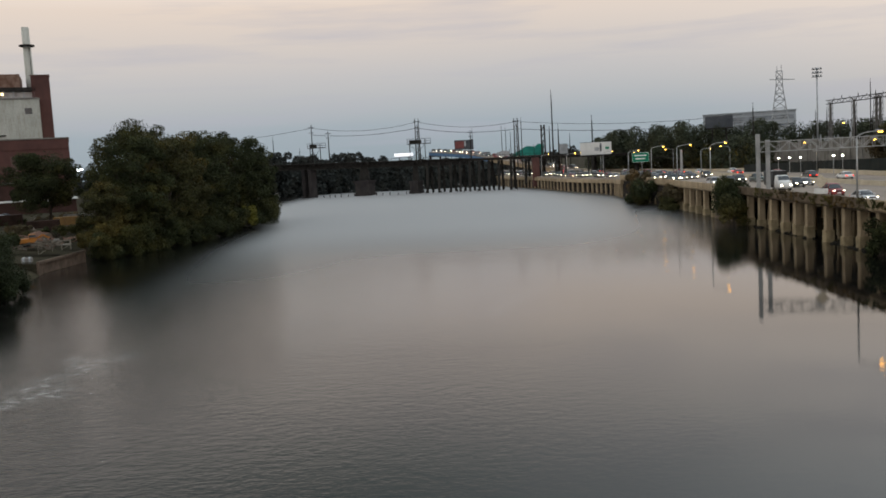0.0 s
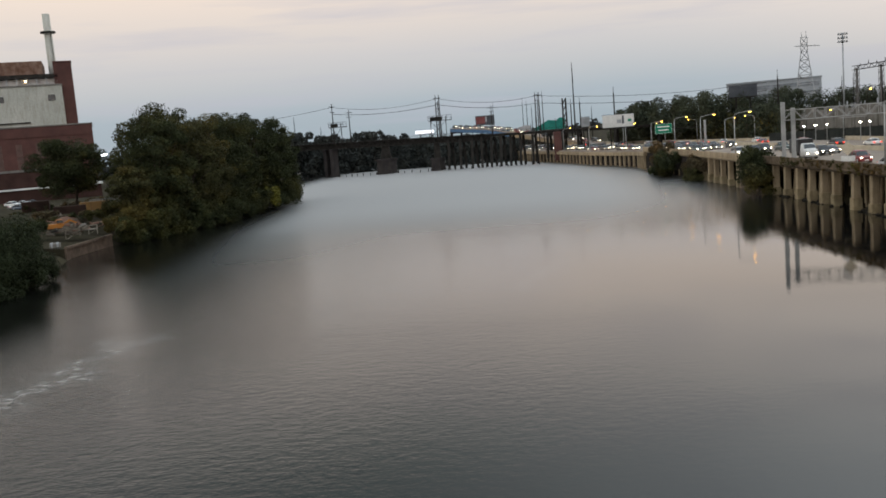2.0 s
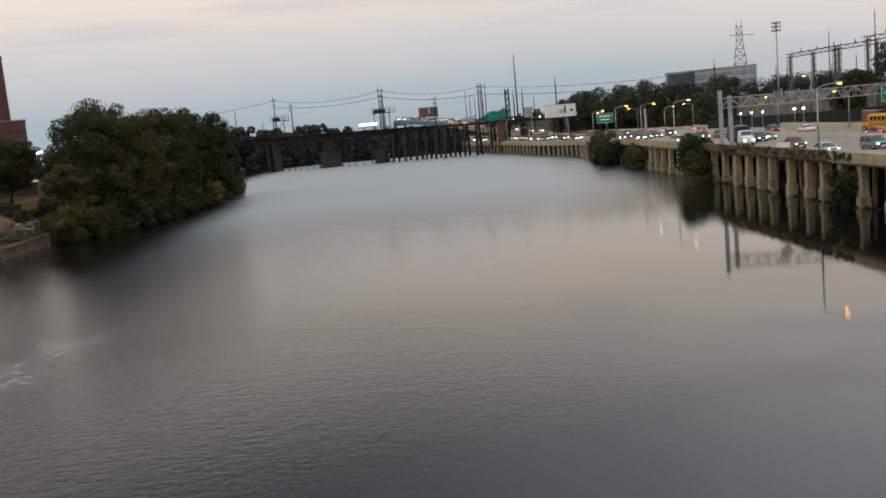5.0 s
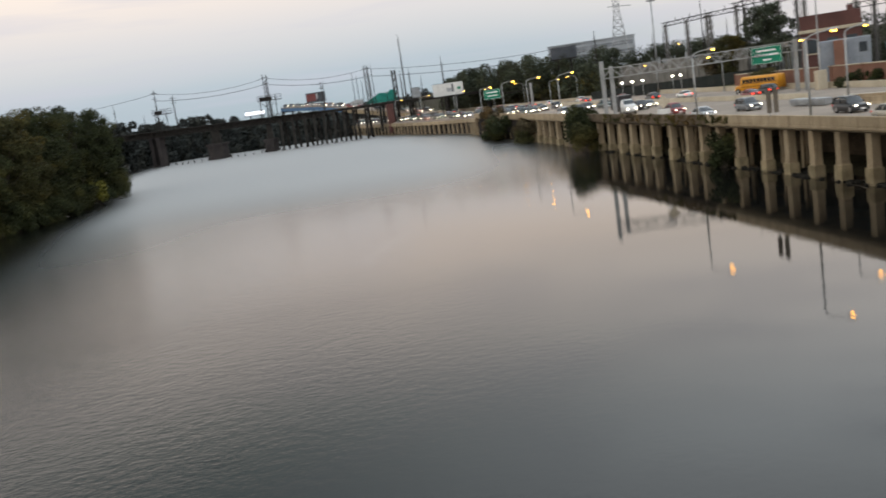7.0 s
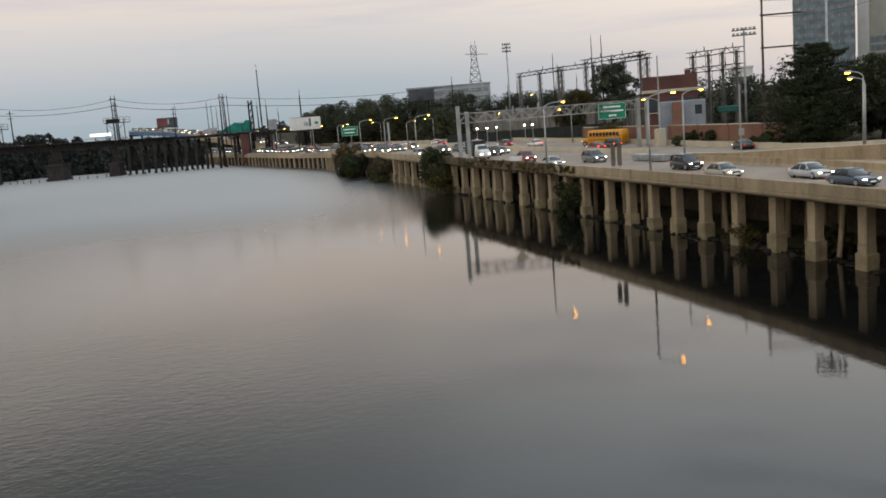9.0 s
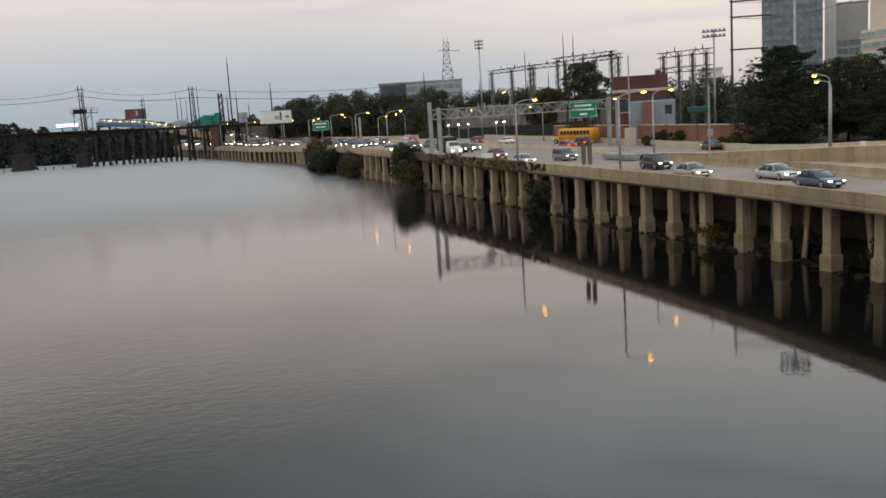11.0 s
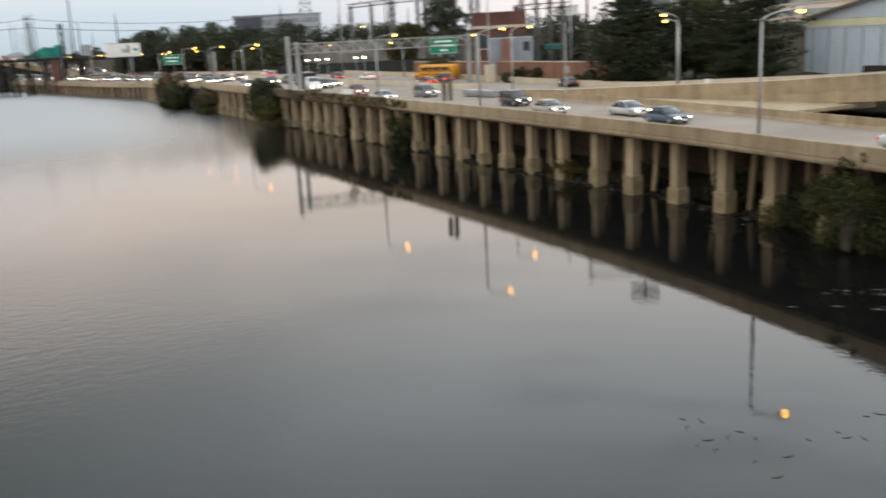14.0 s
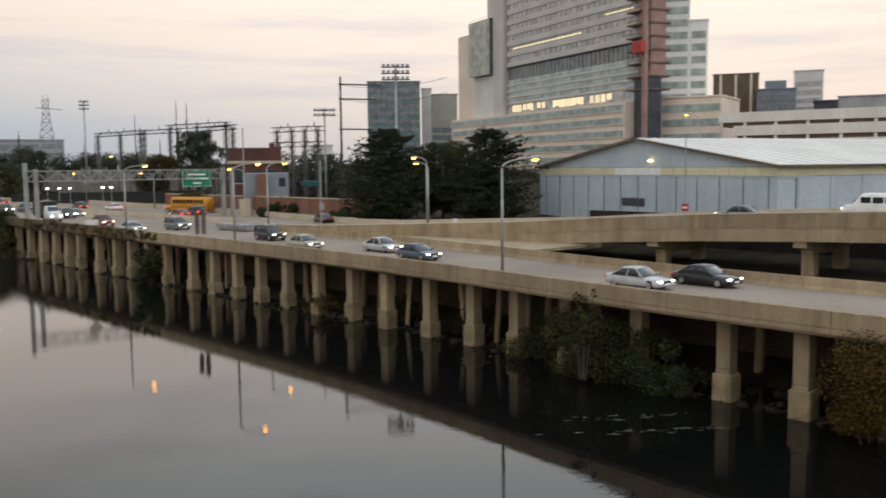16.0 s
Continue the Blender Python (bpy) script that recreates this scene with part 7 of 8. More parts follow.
part("fill", Mesh().loft([[(lerp(LEFT_SHORE, y) + 0.7, y, -1), (lerp(LEFT_SHORE, y) + 0.7, y, 1.7), (lerp(LEFT_SHORE, y) - 14, y, 3.4), (lerp(LEFT_SHORE, y) - 14, y, -1)] for y in (133.5, 143, 152)]), EARTH, bk)
for i in range(12):
    az, d = random.uniform(-26.5, -22.5), random.uniform(156, 185)
    p = polar(az, d)
    h = random.uniform(0.6, 1.4)
    s = thing("rubble_pile", "heap of timber and rubble in the yard", "rubble", "yard heaps", at=(p[0], p[1], 3.2))
    m = Mesh()
    for k in range(12):
        a = Vector((random.uniform(-2, 2), random.uniform(-1.5, 1.5), random.uniform(0, h)))
        m.beam(a, a + Vector((random.uniform(-1.8, 1.8), random.uniform(-1, 1), random.uniform(-0.3, 0.5))), random.uniform(0.15, 0.5), random.uniform(0.1, 0.4))
    part("timber_heap", m, WOOD_GREY if i % 3 else RUST, s)
# weeds, spoil heaps and stacked timber across the yard
for k in range(16):
    az, d = random.uniform(-27.2, -22.6), random.uniform(185, 270)
    bush("dark weeds and scrub across the yard", (*polar(az, d)[:2], 3.6), random.uniform(1.2, 2.6), random.uniform(6, 11), (LEAF, LEAF_DRY, LEAF_OLIVE)[k % 3], 360 + k, 3200, 0.14, group="yard weeds")
for k in range(14):
    az, d = random.uniform(-27.3, -22.7), random.uniform(178, 262)
    p = polar(az, d)
    ob = thing("spoil_heap", "dark heap of spoil and broken timber in the yard", "rubble", "yard heaps", at=(p[0], p[1], 3.5), rz=random.uniform(0, 180))
    w, h = random.uniform(2.5, 5.0), random.uniform(0.8, 1.8)
    rings = [[(w * r * math.cos(t) * (1 + 0.25 * math.sin(3 * t + k)), 0.6 * w * r * math.sin(t), z * h) for t in np.linspace(0, 2 * math.pi, 13)[:-1]] for r, z in ((1.0, -0.3), (0.72, 0.45), (0.4, 0.85), (0.12, 1.0))]
    part("mound", Mesh().loft(rings), (EARTH, BANK, RUST)[k % 3], ob, smooth=True)
    for q in range(4):
        a = Vector((random.uniform(-w, w) * 0.6, random.uniform(-w, w) * 0.4, h * random.uniform(0.3, 0.9)))
        part("timber", Mesh().beam(a, a + Vector((random.uniform(-2.2, 2.2), random.uniform(-1, 1), random.uniform(-0.2, 0.6))), 0.22, 0.18), WOOD_GREY, ob)
p = polar(-22.37, 330)
yl = thing("yard_floodlight", "bright white floodlight on a far pole", "floodlight", at=(p[0], p[1], 4))
part("pole", Mesh().tube([(0, 0, -1), (0, 0, 13.0)], 0.15, 6), STEEL_DARK, yl)
part("lamp_head", Mesh().box(-1.0, 1.0, -0.3, 0.3, 12.8, 13.6, 0.1), lamp_material("white_flood_glow", (0.9, 0.95, 1.0), 8), yl)

# ---- lamps, signs and fittings of the highway ----
SODIUM = lamp_material("sodium_glow", (1.0, 0.43, 0.035), 24.0)
POLE_GREY = material("weathered_aluminium", (0.27, 0.275, 0.27), (0.36, 0.36, 0.35), 0.5, 0.6, metal=0.5, bump=0.02)


def street_lamp(label, at, top, reach, turn=0.0, group="highway lamps"):
    """A tapered pole with a curved arm (along local +x) and a cobra-head luminaire."""
    ob = thing("street_lamp", label, "street lamp", group, at=at, rz=turn)
    h = top - at[2]
    part("base_plate", Mesh().box(-0.22, 0.22, -0.22, 0.22, -0.02, 0.3, 0.03), POLE_GREY, ob)
    part("pole", Mesh().tube([(0, 0, 0.1), (0, 0, h - 0.75)], 0.13, 8, 0.085), POLE_GREY, ob, smooth=True)
    pts = [(reach * (1 - math.cos(t)), 0, h - 0.75 + 0.7 * math.sin(t)) for t in np.linspace(0, math.pi / 2, 8)]
    part("arm", Mesh().tube(pts, 0.075, 7, 0.05), POLE_GREY, ob, smooth=True)
    m = Mesh().loft([[(reach - 0.2 + u * 0.95, w * math.cos(t), h - 0.02 + 0.15 * k * math.sin(t)) for t in np.linspace(0, 2 * math.pi, 9)[:-1]] for u, w, k in ((0, 0.07, 0.5), (0.3, 0.19, 1), (0.8, 0.19, 1), (1, 0.1, 0.6))])
    hd = part("luminaire", m, STEEL_GREY, ob, smooth=True)
    b = Mesh()
    b.loft([[(reach + 0.16 + 0.5 * u, 0.21 * w * math.cos(t), h - 0.10 - dz + 0.05 * math.sin(t)) for t in np.linspace(0, 2 * math.pi, 9)[:-1]] for u, w, dz in ((0, 0.5, 0.02), (0.3, 1, 0.10), (0.8, 1, 0.10), (1, 0.5, 0.02))])
    part("bulb", b, SODIUM, hd, "glowing orange lamp")
    return ob


LP = "curved grey highway lamp lit orange"
for x, y in ((47.95, 44.1), (49.55, 84.0), (49.95, 111.3)):
    street_lamp(LP, (x, y, road_z(y)), 14.55, 2.2, -25)
for y in (175.0, 200.5, 226.0, 255.0, 290.0, 325.0, 360.0, 400.0):
    street_lamp(LP, (lerp(ROAD_EDGE, y) + 0.6, y, road_z(y)), 14.3 if y < 250 else 13.6, 2.6)
for y in (180.0, 220.0, 287.0, 327.0, 372.0, 420.0, 455.0):
    street_lamp(LP, (lerp(EW, y) - 0.5, y, road_z(y)), 13.3, 2.4, 180)
for y in (255.0, 310.0, 350.0, 395.0, 440.0):
    street_lamp(LP, (lerp(ROAD_EDGE, y) + 21, y, road_z(y)), 13.0, 2.2, 0 if y % 2 else 180)
street_lamp("grey lamp on the gore, lit orange", (61.4, 96.0, road_z(96)), 14.7, 2.2)
street_lamp("grey lamp beyond the lanes, lit orange", (82.6, 136.5, road_z(136)), 14.0, 2.4, 180)
street_lamp("one of two close-set lamps on the ramp, lit orange", (*polar(42.61, 116)[:2], 6.0), 15.2, 1.5, 170)
street_lamp("one of two close-set lamps on the ramp, lit orange", (*polar(42.70, 120)[:2], 6.0), 14.5, 1.5, 170)
street_lamp("tall lamp in the switchyard, lit orange", (*polar(23.9, 255)[:2], 8.0), 17.7, 1.6, 180)
street_lamp("lamp on the approach road, lit orange", (*polar(59.5, 165)[:2], 6.0), 22.5, 2.4, 160)

LED = lamp_material("small_white_lamp", (1.0, 0.93, 0.78), 14.0)
for az, d in ((19.92, 238), (20.54, 234), (21.15, 230), (22.93, 218), (23.42, 215)):
    p = polar(az, d)
    ob = thing("fence_lamp", "small white lamp on a slim post by the fence", "lamp", "fence lamps", at=(p[0], p[1], 14 - 0.0182 * d - 4.85), rz=-az)
    part("post", Mesh().tube([(0, 0, -1.2), (0, 0, 4.9)], 0.09, 6), POLE_GREY, ob)
    part("lamp_head", Mesh().box(-0.24, 0.24, -0.2, 0.2, 4.7, 4.95, 0.05), LED, ob)

# overhead sign gantry
GA, GB = Vector((50.0, 147.0, 0)), Vector((81.2, 141.0, 0))
gan = thing("sign_gantry", "grey steel truss gantry spanning the lanes", "gantry", at=(GA.x, GA.y, 0), rz=math.degrees(math.atan2(GB.y - GA.y, GB.x - GA.x)))
GL = (GB - GA).length
zt = 13.9
for x, zb in ((0.0, road_z(147)), (1.5, road_z(147)), (GL, road_z(141)), (GL + 1.6, road_z(141))):
    part("post", Mesh().box(x - 0.32, x + 0.32, -0.32, 0.32, zb - 0.3, zt + (1.3 if x == 0 else 0.3), 0.04), POLE_GREY, gan)
for q in (-0.7, 0.7):
    for z in (zt, zt - 1.6):
        part("chord", Mesh().beam((0, q, z), (GL + 1.6, q, z), 0.14, 0.14), POLE_GREY, gan)
m = Mesh()
nb = 20
for k in range(nb):
    x0, x1 = GL * k / nb, GL * (k + 1) / nb
    for q in (-0.7, 0.7):
        m.beam((x0, q, zt), (x0, q, zt - 1.6), 0.08, 0.08)
        m.beam((x0, q, zt if k % 2 else zt - 1.6), (x1, q, zt - 1.6 if k % 2 else zt), 0.08, 0.08)
    m.beam((x0, -0.7, zt), (x0, 0.7, zt), 0.07, 0.07)
    m.beam((x0, -0.7, zt - 1.6), (x1, 0.7, zt - 1.6), 0.07, 0.07)
part("lacing", m, POLE_GREY, gan)


def road_sign(label, name, w, h, at, rz, lines, post=0.0, mat=GREEN_SIGN):
    """A flat green sign with a white edge; lines: (across from, to, height) of bars that stand for its lettering."""
    ob = thing(name, label, "road sign", "road signs", at=at, rz=rz)
    part("panel", Mesh().box(-w / 2, w / 2, -0.05, 0.05, 0, h, 0.02), mat, ob)
    e = 0.05
    part("border", Mesh().box(-w / 2 + e, w / 2 - e, -0.062, -0.04, h - 2 * e, h - e).box(-w / 2 + e, w / 2 - e, -0.062, -0.04, e, 2 * e).box(-w / 2 + e, -w / 2 + 2 * e, -0.062, -0.04, 2 * e, h - 2 * e).box(w / 2 - 2 * e, w / 2 - e, -0.062, -0.04, 2 * e, h - 2 * e), WHITE_PAINT, ob)
    for a, b, z in lines:
        x = a
        while x < b - 0.03:
            L = min(b - x, random.uniform(0.16, 0.34))
            part("lettering_bar", Mesh().box(-w / 2 + x * w, -w / 2 + (x + L) * w - 0.06, -0.065, -0.045, z * h - 0.13, z * h + 0.15), WHITE_PAINT, ob)
            x += L
    part("stiffeners", Mesh().beam((-w / 3, 0.14, 0.1), (-w / 3, 0.14, h - 0.1), 0.12, 0.12).beam((w / 3, 0.14, 0.1), (w / 3, 0.14, h - 0.1), 0.12, 0.12), POLE_GREY, ob)
    if post:
        part("post", Mesh().tube([(-w / 3, 0.25, -post), (-w / 3, 0.25, h * 0.9)], 0.12, 6).tube([(w / 3, 0.25, -post), (w / 3, 0.25, h * 0.9)], 0.12, 6), POLE_GREY, ob)
    return ob


p = polar(28.36, 160.5)
road_sign("large green overhead highway sign with white lettering", "highway_sign", 4.8, 2.75, (p[0], p[1], 10.95), -18, [(0.18, 0.82, 0.76), (0.1, 0.92, 0.5), (0.38, 0.66, 0.22)])
part("light_rail", Mesh().box(8, 12, -2, -1.8, 12.0, 12.1), POLE_GREY, gan)
p = polar(11.9, 275)
road_sign("small green overhead sign far up the highway", "highway_sign", 4.9, 2.8, (p[0], p[1], 9.9), -10, [(0.15, 0.85, 0.7), (0.2, 0.8, 0.35)], post=0)
sg = thing("sign_gantry", "thin grey sign gantry far up the highway", "gantry", at=(p[0], p[1] + 0.5, road_z(275)), rz=-6)
part("beam", Mesh().box(-2.2, 12, 0.2, 0.4, 5.6, 5.8), STEEL_DARK, sg)
for x in (12,):
    part("post", Mesh().box(x - 0.3, x + 0.3, 0.0, 0.6, -0.3, 7.6), POLE_GREY, sg)
ps = thing("parapet_sign", "two narrow weathered sign backs on the parapet", "road sign", at=(49.4, 91.0, parapet_z(91) - 0.02), rz=-30)
part("panel", Mesh().box(-0.62, -0.12, -0.04, 0.04, 0.3, 2.6, 0.02), WOOD_GREY, ps)
part("panel", Mesh().box(0.08, 0.58, -0.04, 0.04, 0.3, 2.9, 0.02), WOOD_GREY, ps)
for x in (-0.37, 0.33):
    part("post", Mesh().tube([(x, 0.08, -0.1), (x, 0.08, 2.6)], 0.05, 6), POLE_GREY, ps)
ds = thing("diamond_sign", "pale diamond sign with a board below it", "road sign", at=(50.9, 124.5, road_z(124)), rz=-20)
part("diamond", Mesh().add([(0, -0.03, 1.5), (0.95, -0.03, 2.45), (0, -0.03, 3.4), (-0.95, -0.03, 2.45), (0, 0.03, 1.5), (0.95, 0.03, 2.45), (0, 0.03, 3.4), (-0.95, 0.03, 2.45)], [(0, 1, 2, 3), (7, 6, 5, 4), (0, 4, 5, 1), (1, 5, 6, 2), (2, 6, 7, 3), (3, 7, 4, 0)]), CONCRETE_PALE, ds)
part("board", Mesh().box(-0.9, 0.9, -0.03, 0.03, 0.7, 1.45, 0.01), WHITE_WALL, ds)
part("post", Mesh().beam((0, 0.09, 0), (0, 0.09, 3.0), 0.1, 0.1), POLE_GREY, ds)
cc = thing("crash_cushion", "low grey crash cushion at the point of the barrier", "crash cushion", at=(63.2, 107.0, road_z(107)), rz=4)
for k in range(6):
    part("bay", Mesh().box(-0.55, 0.55, -3.6 + k * 1.2, -2.5 + k * 1.2, 0.1, 0.95, 0.05), STEEL_GREY, cc)
part("rail", Mesh().box(-0.66, -0.58, -3.7, 3.6, 0.45, 0.8).box(0.58, 0.66, -3.7, 3.6, 0.45, 0.8), STEEL_GREY, cc)
p = polar(31.2, 160)
kp = thing("camera_pole", "tall slim pole rising from a pale concrete plinth", "pole", at=(p[0], p[1], 4.8))
part("plinth", Mesh().box(-0.8, 0.8, -0.6, 0.6, -0.5, 3.9, 0.06), CONCRETE_PALE, kp)
part("pole", Mesh().tube([(0, 0, 3.8), (0, 0, 16.2)], 0.16, 8, 0.1), POLE_GREY, kp)
p = polar(35.9, 112)
kp = thing("camera_pole", "slim grey pole with a small cabinet", "pole", at=(p[0], p[1], road_z(90) + 0.2))
part("pole", Mesh().tube([(0, 0, -0.5), (0, 0, 9.0)], 0.11, 8, 0.08), POLE_GREY, kp)
part("cabinet", Mesh().box(-0.35, 0.35, -0.25, -0.05, 3.0, 3.8, 0.03), POLE_GREY, kp)
for az, d, z in ((44.4, 108, 7.3), (58.7, 84, 9.3)):
    p = polar(az, d)
    s = thing("small_sign", "small sign on the ramp parapet" if az < 50 else "small red and white sign above the ramp", "road sign", at=(p[0], p[1], z - 1.6), rz=-az)
    part("post", Mesh().tube([(0, 0.04, 0), (0, 0.04, 8.6 if az > 50 else 1.7)], 0.05, 6), POLE_GREY, s)
    part("panel", Mesh().box(-0.32, 0.32, -0.02, 0.02, 2.0 if az > 50 else 1.2, 2.7 if az > 50 else 2.0, 0.01), RED_PAINT if az > 50 else WHITE_WALL, s)
    if az > 50:
        part("bar", Mesh().box(-0.24, 0.24, -0.03, -0.015, 2.27, 2.42), WHITE_PAINT, s)
# driftwood and pale litter on the water
DRIFT = [(21.0, 21.3), (21.8, 20.4), (24.2, 18.9), (26.9, 18.6), (21.5, 18.6), (26.0, 17.7), (21.5, 22.1)]
for i, (x, y) in enumerate(DRIFT):
    for k in range(3):
        m = Mesh()
        L = random.uniform(0.2, 0.5)
        m.tube([(-L / 2, 0, 0.0), (0, 0.04, 0.015), (L / 2, -0.03, 0.0)], random.uniform(0.012, 0.024), 5)
        solid("driftwood", m, BARK, "thin dark driftwood stick floating on the river", "driftwood", "driftwood", at=(x + random.uniform(-0.9, 0.9), y + random.uniform(-0.9, 0.9), 0.0), rz=random.uniform(0, 180))
LITTER = material("pale_scum", (0.07, 0.068, 0.06), (0.22, 0.21, 0.19), 0.7, 2.0)
for i in range(70):
    drift = random.choice(((39.4, 26.2), (41.2, 25.0), (42.4, 27.6), (40.6, 28.6)))  # scraps gather in a few trails
    along = random.gauss(0, 1.5)
    y = drift[1] - along * 0.75 + random.gauss(0, 0.25) if i < 58 else random.uniform(36, 52)
    x = drift[0] + along + random.gauss(0, 0.25) if i < 58 else random.uniform(45.5, 48.5)
    r = random.uniform(0.03, 0.11) if i < 58 else random.uniform(0.03, 0.06)
    m = Mesh()
    long = random.choice((0.7, 1.2, 1.6, 3.2, 4.5))
    m.loft([[(r * k * long * math.cos(t) * (1 + 0.3 * math.sin(3 * t + i)), r * k * 0.2 * math.sin(t + 0.3), z) for t in np.linspace(0, 2 * math.pi, 9)[:-1]] for k, z in ((1, -0.02), (1, 0.006), (0.5, 0.014))])
    solid("litter", m, LITTER, "scrap of pale litter floating by the columns", "litter", "floating litter", at=(x, y, 0.0), rz=random.uniform(-55, -15))

# ---- vehicles ----
def paint(name, c):
    m, t, p = nodes_of(name)
    n = t.nodes.new("ShaderNodeTexNoise")
    n.inputs["Scale"].default_value = 1.2
    g = t.nodes.new("ShaderNodeNewGeometry")
    t.links.new(g.outputs["Position"], n.inputs["Vector"])
    cr = t.nodes.new("ShaderNodeValToRGB")
    ramp_stops(cr, [(0.3, tuple(0.85 * v for v in c)), (0.7, tuple(min(1, 1.1 * v) for v in c))])
    t.links.new(n.outputs[0], cr.inputs[0])
    t.links.new(cr.outputs[0], p.inputs["Base Color"])
    p.inputs["Roughness"].default_value = 0.35
    p.inputs["Coat Weight"].default_value = 0.3
    p.inputs["Coat Roughness"].default_value = 0.08
    return m


PAINTS = {"white": paint("car_white", (0.72, 0.72, 0.70)), "silver": paint("car_silver", (0.42, 0.43, 0.44)), "black": paint("car_black", (0.012, 0.012, 0.014)),
          "dark blue": paint("car_blue", (0.06, 0.085, 0.12)), "grey": paint("car_grey", (0.13, 0.14, 0.15)), "dark red": paint("car_red", (0.22, 0.02, 0.02)),
          "dark green": paint("car_green", (0.04, 0.075, 0.07)), "beige": paint("car_beige", (0.34, 0.31, 0.26))}
TYRE = material("tyre_rubber", (0.012, 0.012, 0.012), (0.025, 0.025, 0.025), 0.9, 3.0)
RIM = material("wheel_rim", (0.35, 0.35, 0.36), (0.48, 0.48, 0.49), 0.35, 2.0, metal=0.8, bump=0.0)
CAR_GLASS = glass_material("car_glass", (0.02, 0.025, 0.03), 0.05)
HEADLIGHT = lamp_material("headlight_glow", (1.0, 0.88, 0.66), 8.0)
FULL_BEAM = lamp_material("full_beam_glow", (1.0, 0.80, 0.50), 32.0)
DIM_HEADLIGHT = lamp_material("parking_light", (1.0, 0.92, 0.78), 2.5)
TAILLIGHT = lamp_material("tail_light_glow", (1.0, 0.05, 0.02), 2.6)
RED_LENS = lamp_material("tail_lens", (0.45, 0.02, 0.015), 0.4)
TRIM = material("black_trim", (0.015, 0.015, 0.016), (0.03, 0.03, 0.03), 0.7, 2.0)


def ring(y, w, z0, z1, r=0.12, tuck=0.0):
    """A rounded cross-section of a body at y: half width w, from z0 to z1, its top drawn in by tuck."""
    zm = z0 + (z1 - z0) * 0.55
    return [(-w + r * 0.6, y, z0), (w - r * 0.6, y, z0), (w, y, z0 + r), (w, y, zm), (w - tuck - r * 0.3, y, z1 - r * 0.6), (w - tuck - r * 1.4, y, z1), (-w + tuck + r * 1.4, y, z1), (-w + tuck + r * 0.3, y, z1 - r * 0.6), (-w, y, zm), (-w, y, z0 + r)]


def car(label, colour, style="sedan", lights=True, tail=False, group="traffic"):
    """A road vehicle whose nose points along -y, on the ground at z = 0."""
    body_mat = PAINTS[colour]
    spec = {"sedan": (4.7, 0.90, 0.92, 1.44), "suv": (4.6, 0.94, 1.08, 1.78), "hatch": (4.1, 0.87, 0.95, 1.50), "pickup": (5.4, 0.98, 1.12, 1.82), "coupe": (4.6, 0.90, 0.88, 1.34)}[style]
    L, W, belt, H = spec
    h = L / 2
    ob = thing("car", label, "car", group)
    hood = {"sedan": 0.80, "suv": 1.0, "hatch": 0.84, "pickup": 1.08, "coupe": 0.76}[style]
    rear = {"sedan": 0.92, "suv": 1.08, "hatch": 0.98, "pickup": 1.0, "coupe": 0.88}[style]
    st = [(-h, W * 0.78, 0.32, hood * 0.74), (-h + 0.12, W * 0.92, 0.24, hood * 0.86), (-h + 0.5, W * 0.98, 0.20, hood * 0.94), (-h + 1.35, W, 0.20, hood + 0.04), (-h * 0.15, W, 0.20, belt),
          (h * 0.45, W, 0.20, belt + 0.02), (h - 0.55, W * 0.99, 0.22, rear), (h - 0.12, W * 0.94, 0.28, rear - 0.04), (h, W * 0.84, 0.38, rear - 0.16)]
    body = part("body", Mesh().loft([ring(y, w, a, b, 0.13, 0.05) for y, w, a, b in st]), body_mat, ob, smooth=True)
    # greenhouse: glass with a painted roof on it
    cab = {"sedan": (-h * 0.42, -h * 0.10, h * 0.36, h * 0.72), "suv": (-h * 0.42, -h * 0.20, h * 0.80, h * 0.95), "hatch": (-h * 0.45, -h * 0.14, h * 0.62, h * 0.94), "pickup": (-h * 0.35, -h * 0.14, h * 0.22, h * 0.30), "coupe": (-h * 0.38, -h * 0.04, h * 0.28, h * 0.78)}[style]
    a, b, c, d = cab
    rise = H - belt
    run = [(a, 0.0), (a + 0.35 * (b - a), 0.40), (a + 0.75 * (b - a), 0.80), (b, 0.94), ((2 * b + c) / 3, 1.0), ((b + 2 * c) / 3, 0.99), (c, 0.92), (c + 0.4 * (d - c), 0.66), (d, 0.0)]

    def section(u):
        """Half widths of the cabin at the sill, the shoulder and the roof for a share u of its height."""
        return W * 0.93, W * (0.93 - 0.17 * u), W * (0.93 - 0.17 * u) * (1 - 0.22 * u)

    g = Mesh().loft([[(-section(u)[0], y, belt - 0.1), (-section(u)[1], y, belt - 0.04 + rise * u * 0.88), (-section(u)[2], y, belt - 0.02 + rise * u), (section(u)[2], y, belt - 0.02 + rise * u), (section(u)[1], y, belt - 0.04 + rise * u * 0.88), (section(u)[0], y, belt - 0.1)] for y, u in run])
    part("greenhouse_glass", g, CAR_GLASS, ob, smooth=True)
    top = [(b - 0.08, 0.90)] + run[3:7] + [(c + 0.08, 0.87)]
    part("roof", Mesh().loft([[(-section(u)[1] - 0.012, y, belt - 0.05 + rise * u * 0.88), (-section(u)[2] - 0.01, y, belt + rise * u), (0, y, belt + 0.015 + rise * u), (section(u)[2] + 0.01, y, belt + rise * u), (section(u)[1] + 0.012, y, belt - 0.05 + rise * u * 0.88), (0, y, belt - 0.06 + rise * u * 0.88)] for y, u in top]), body_mat, ob, smooth=True)
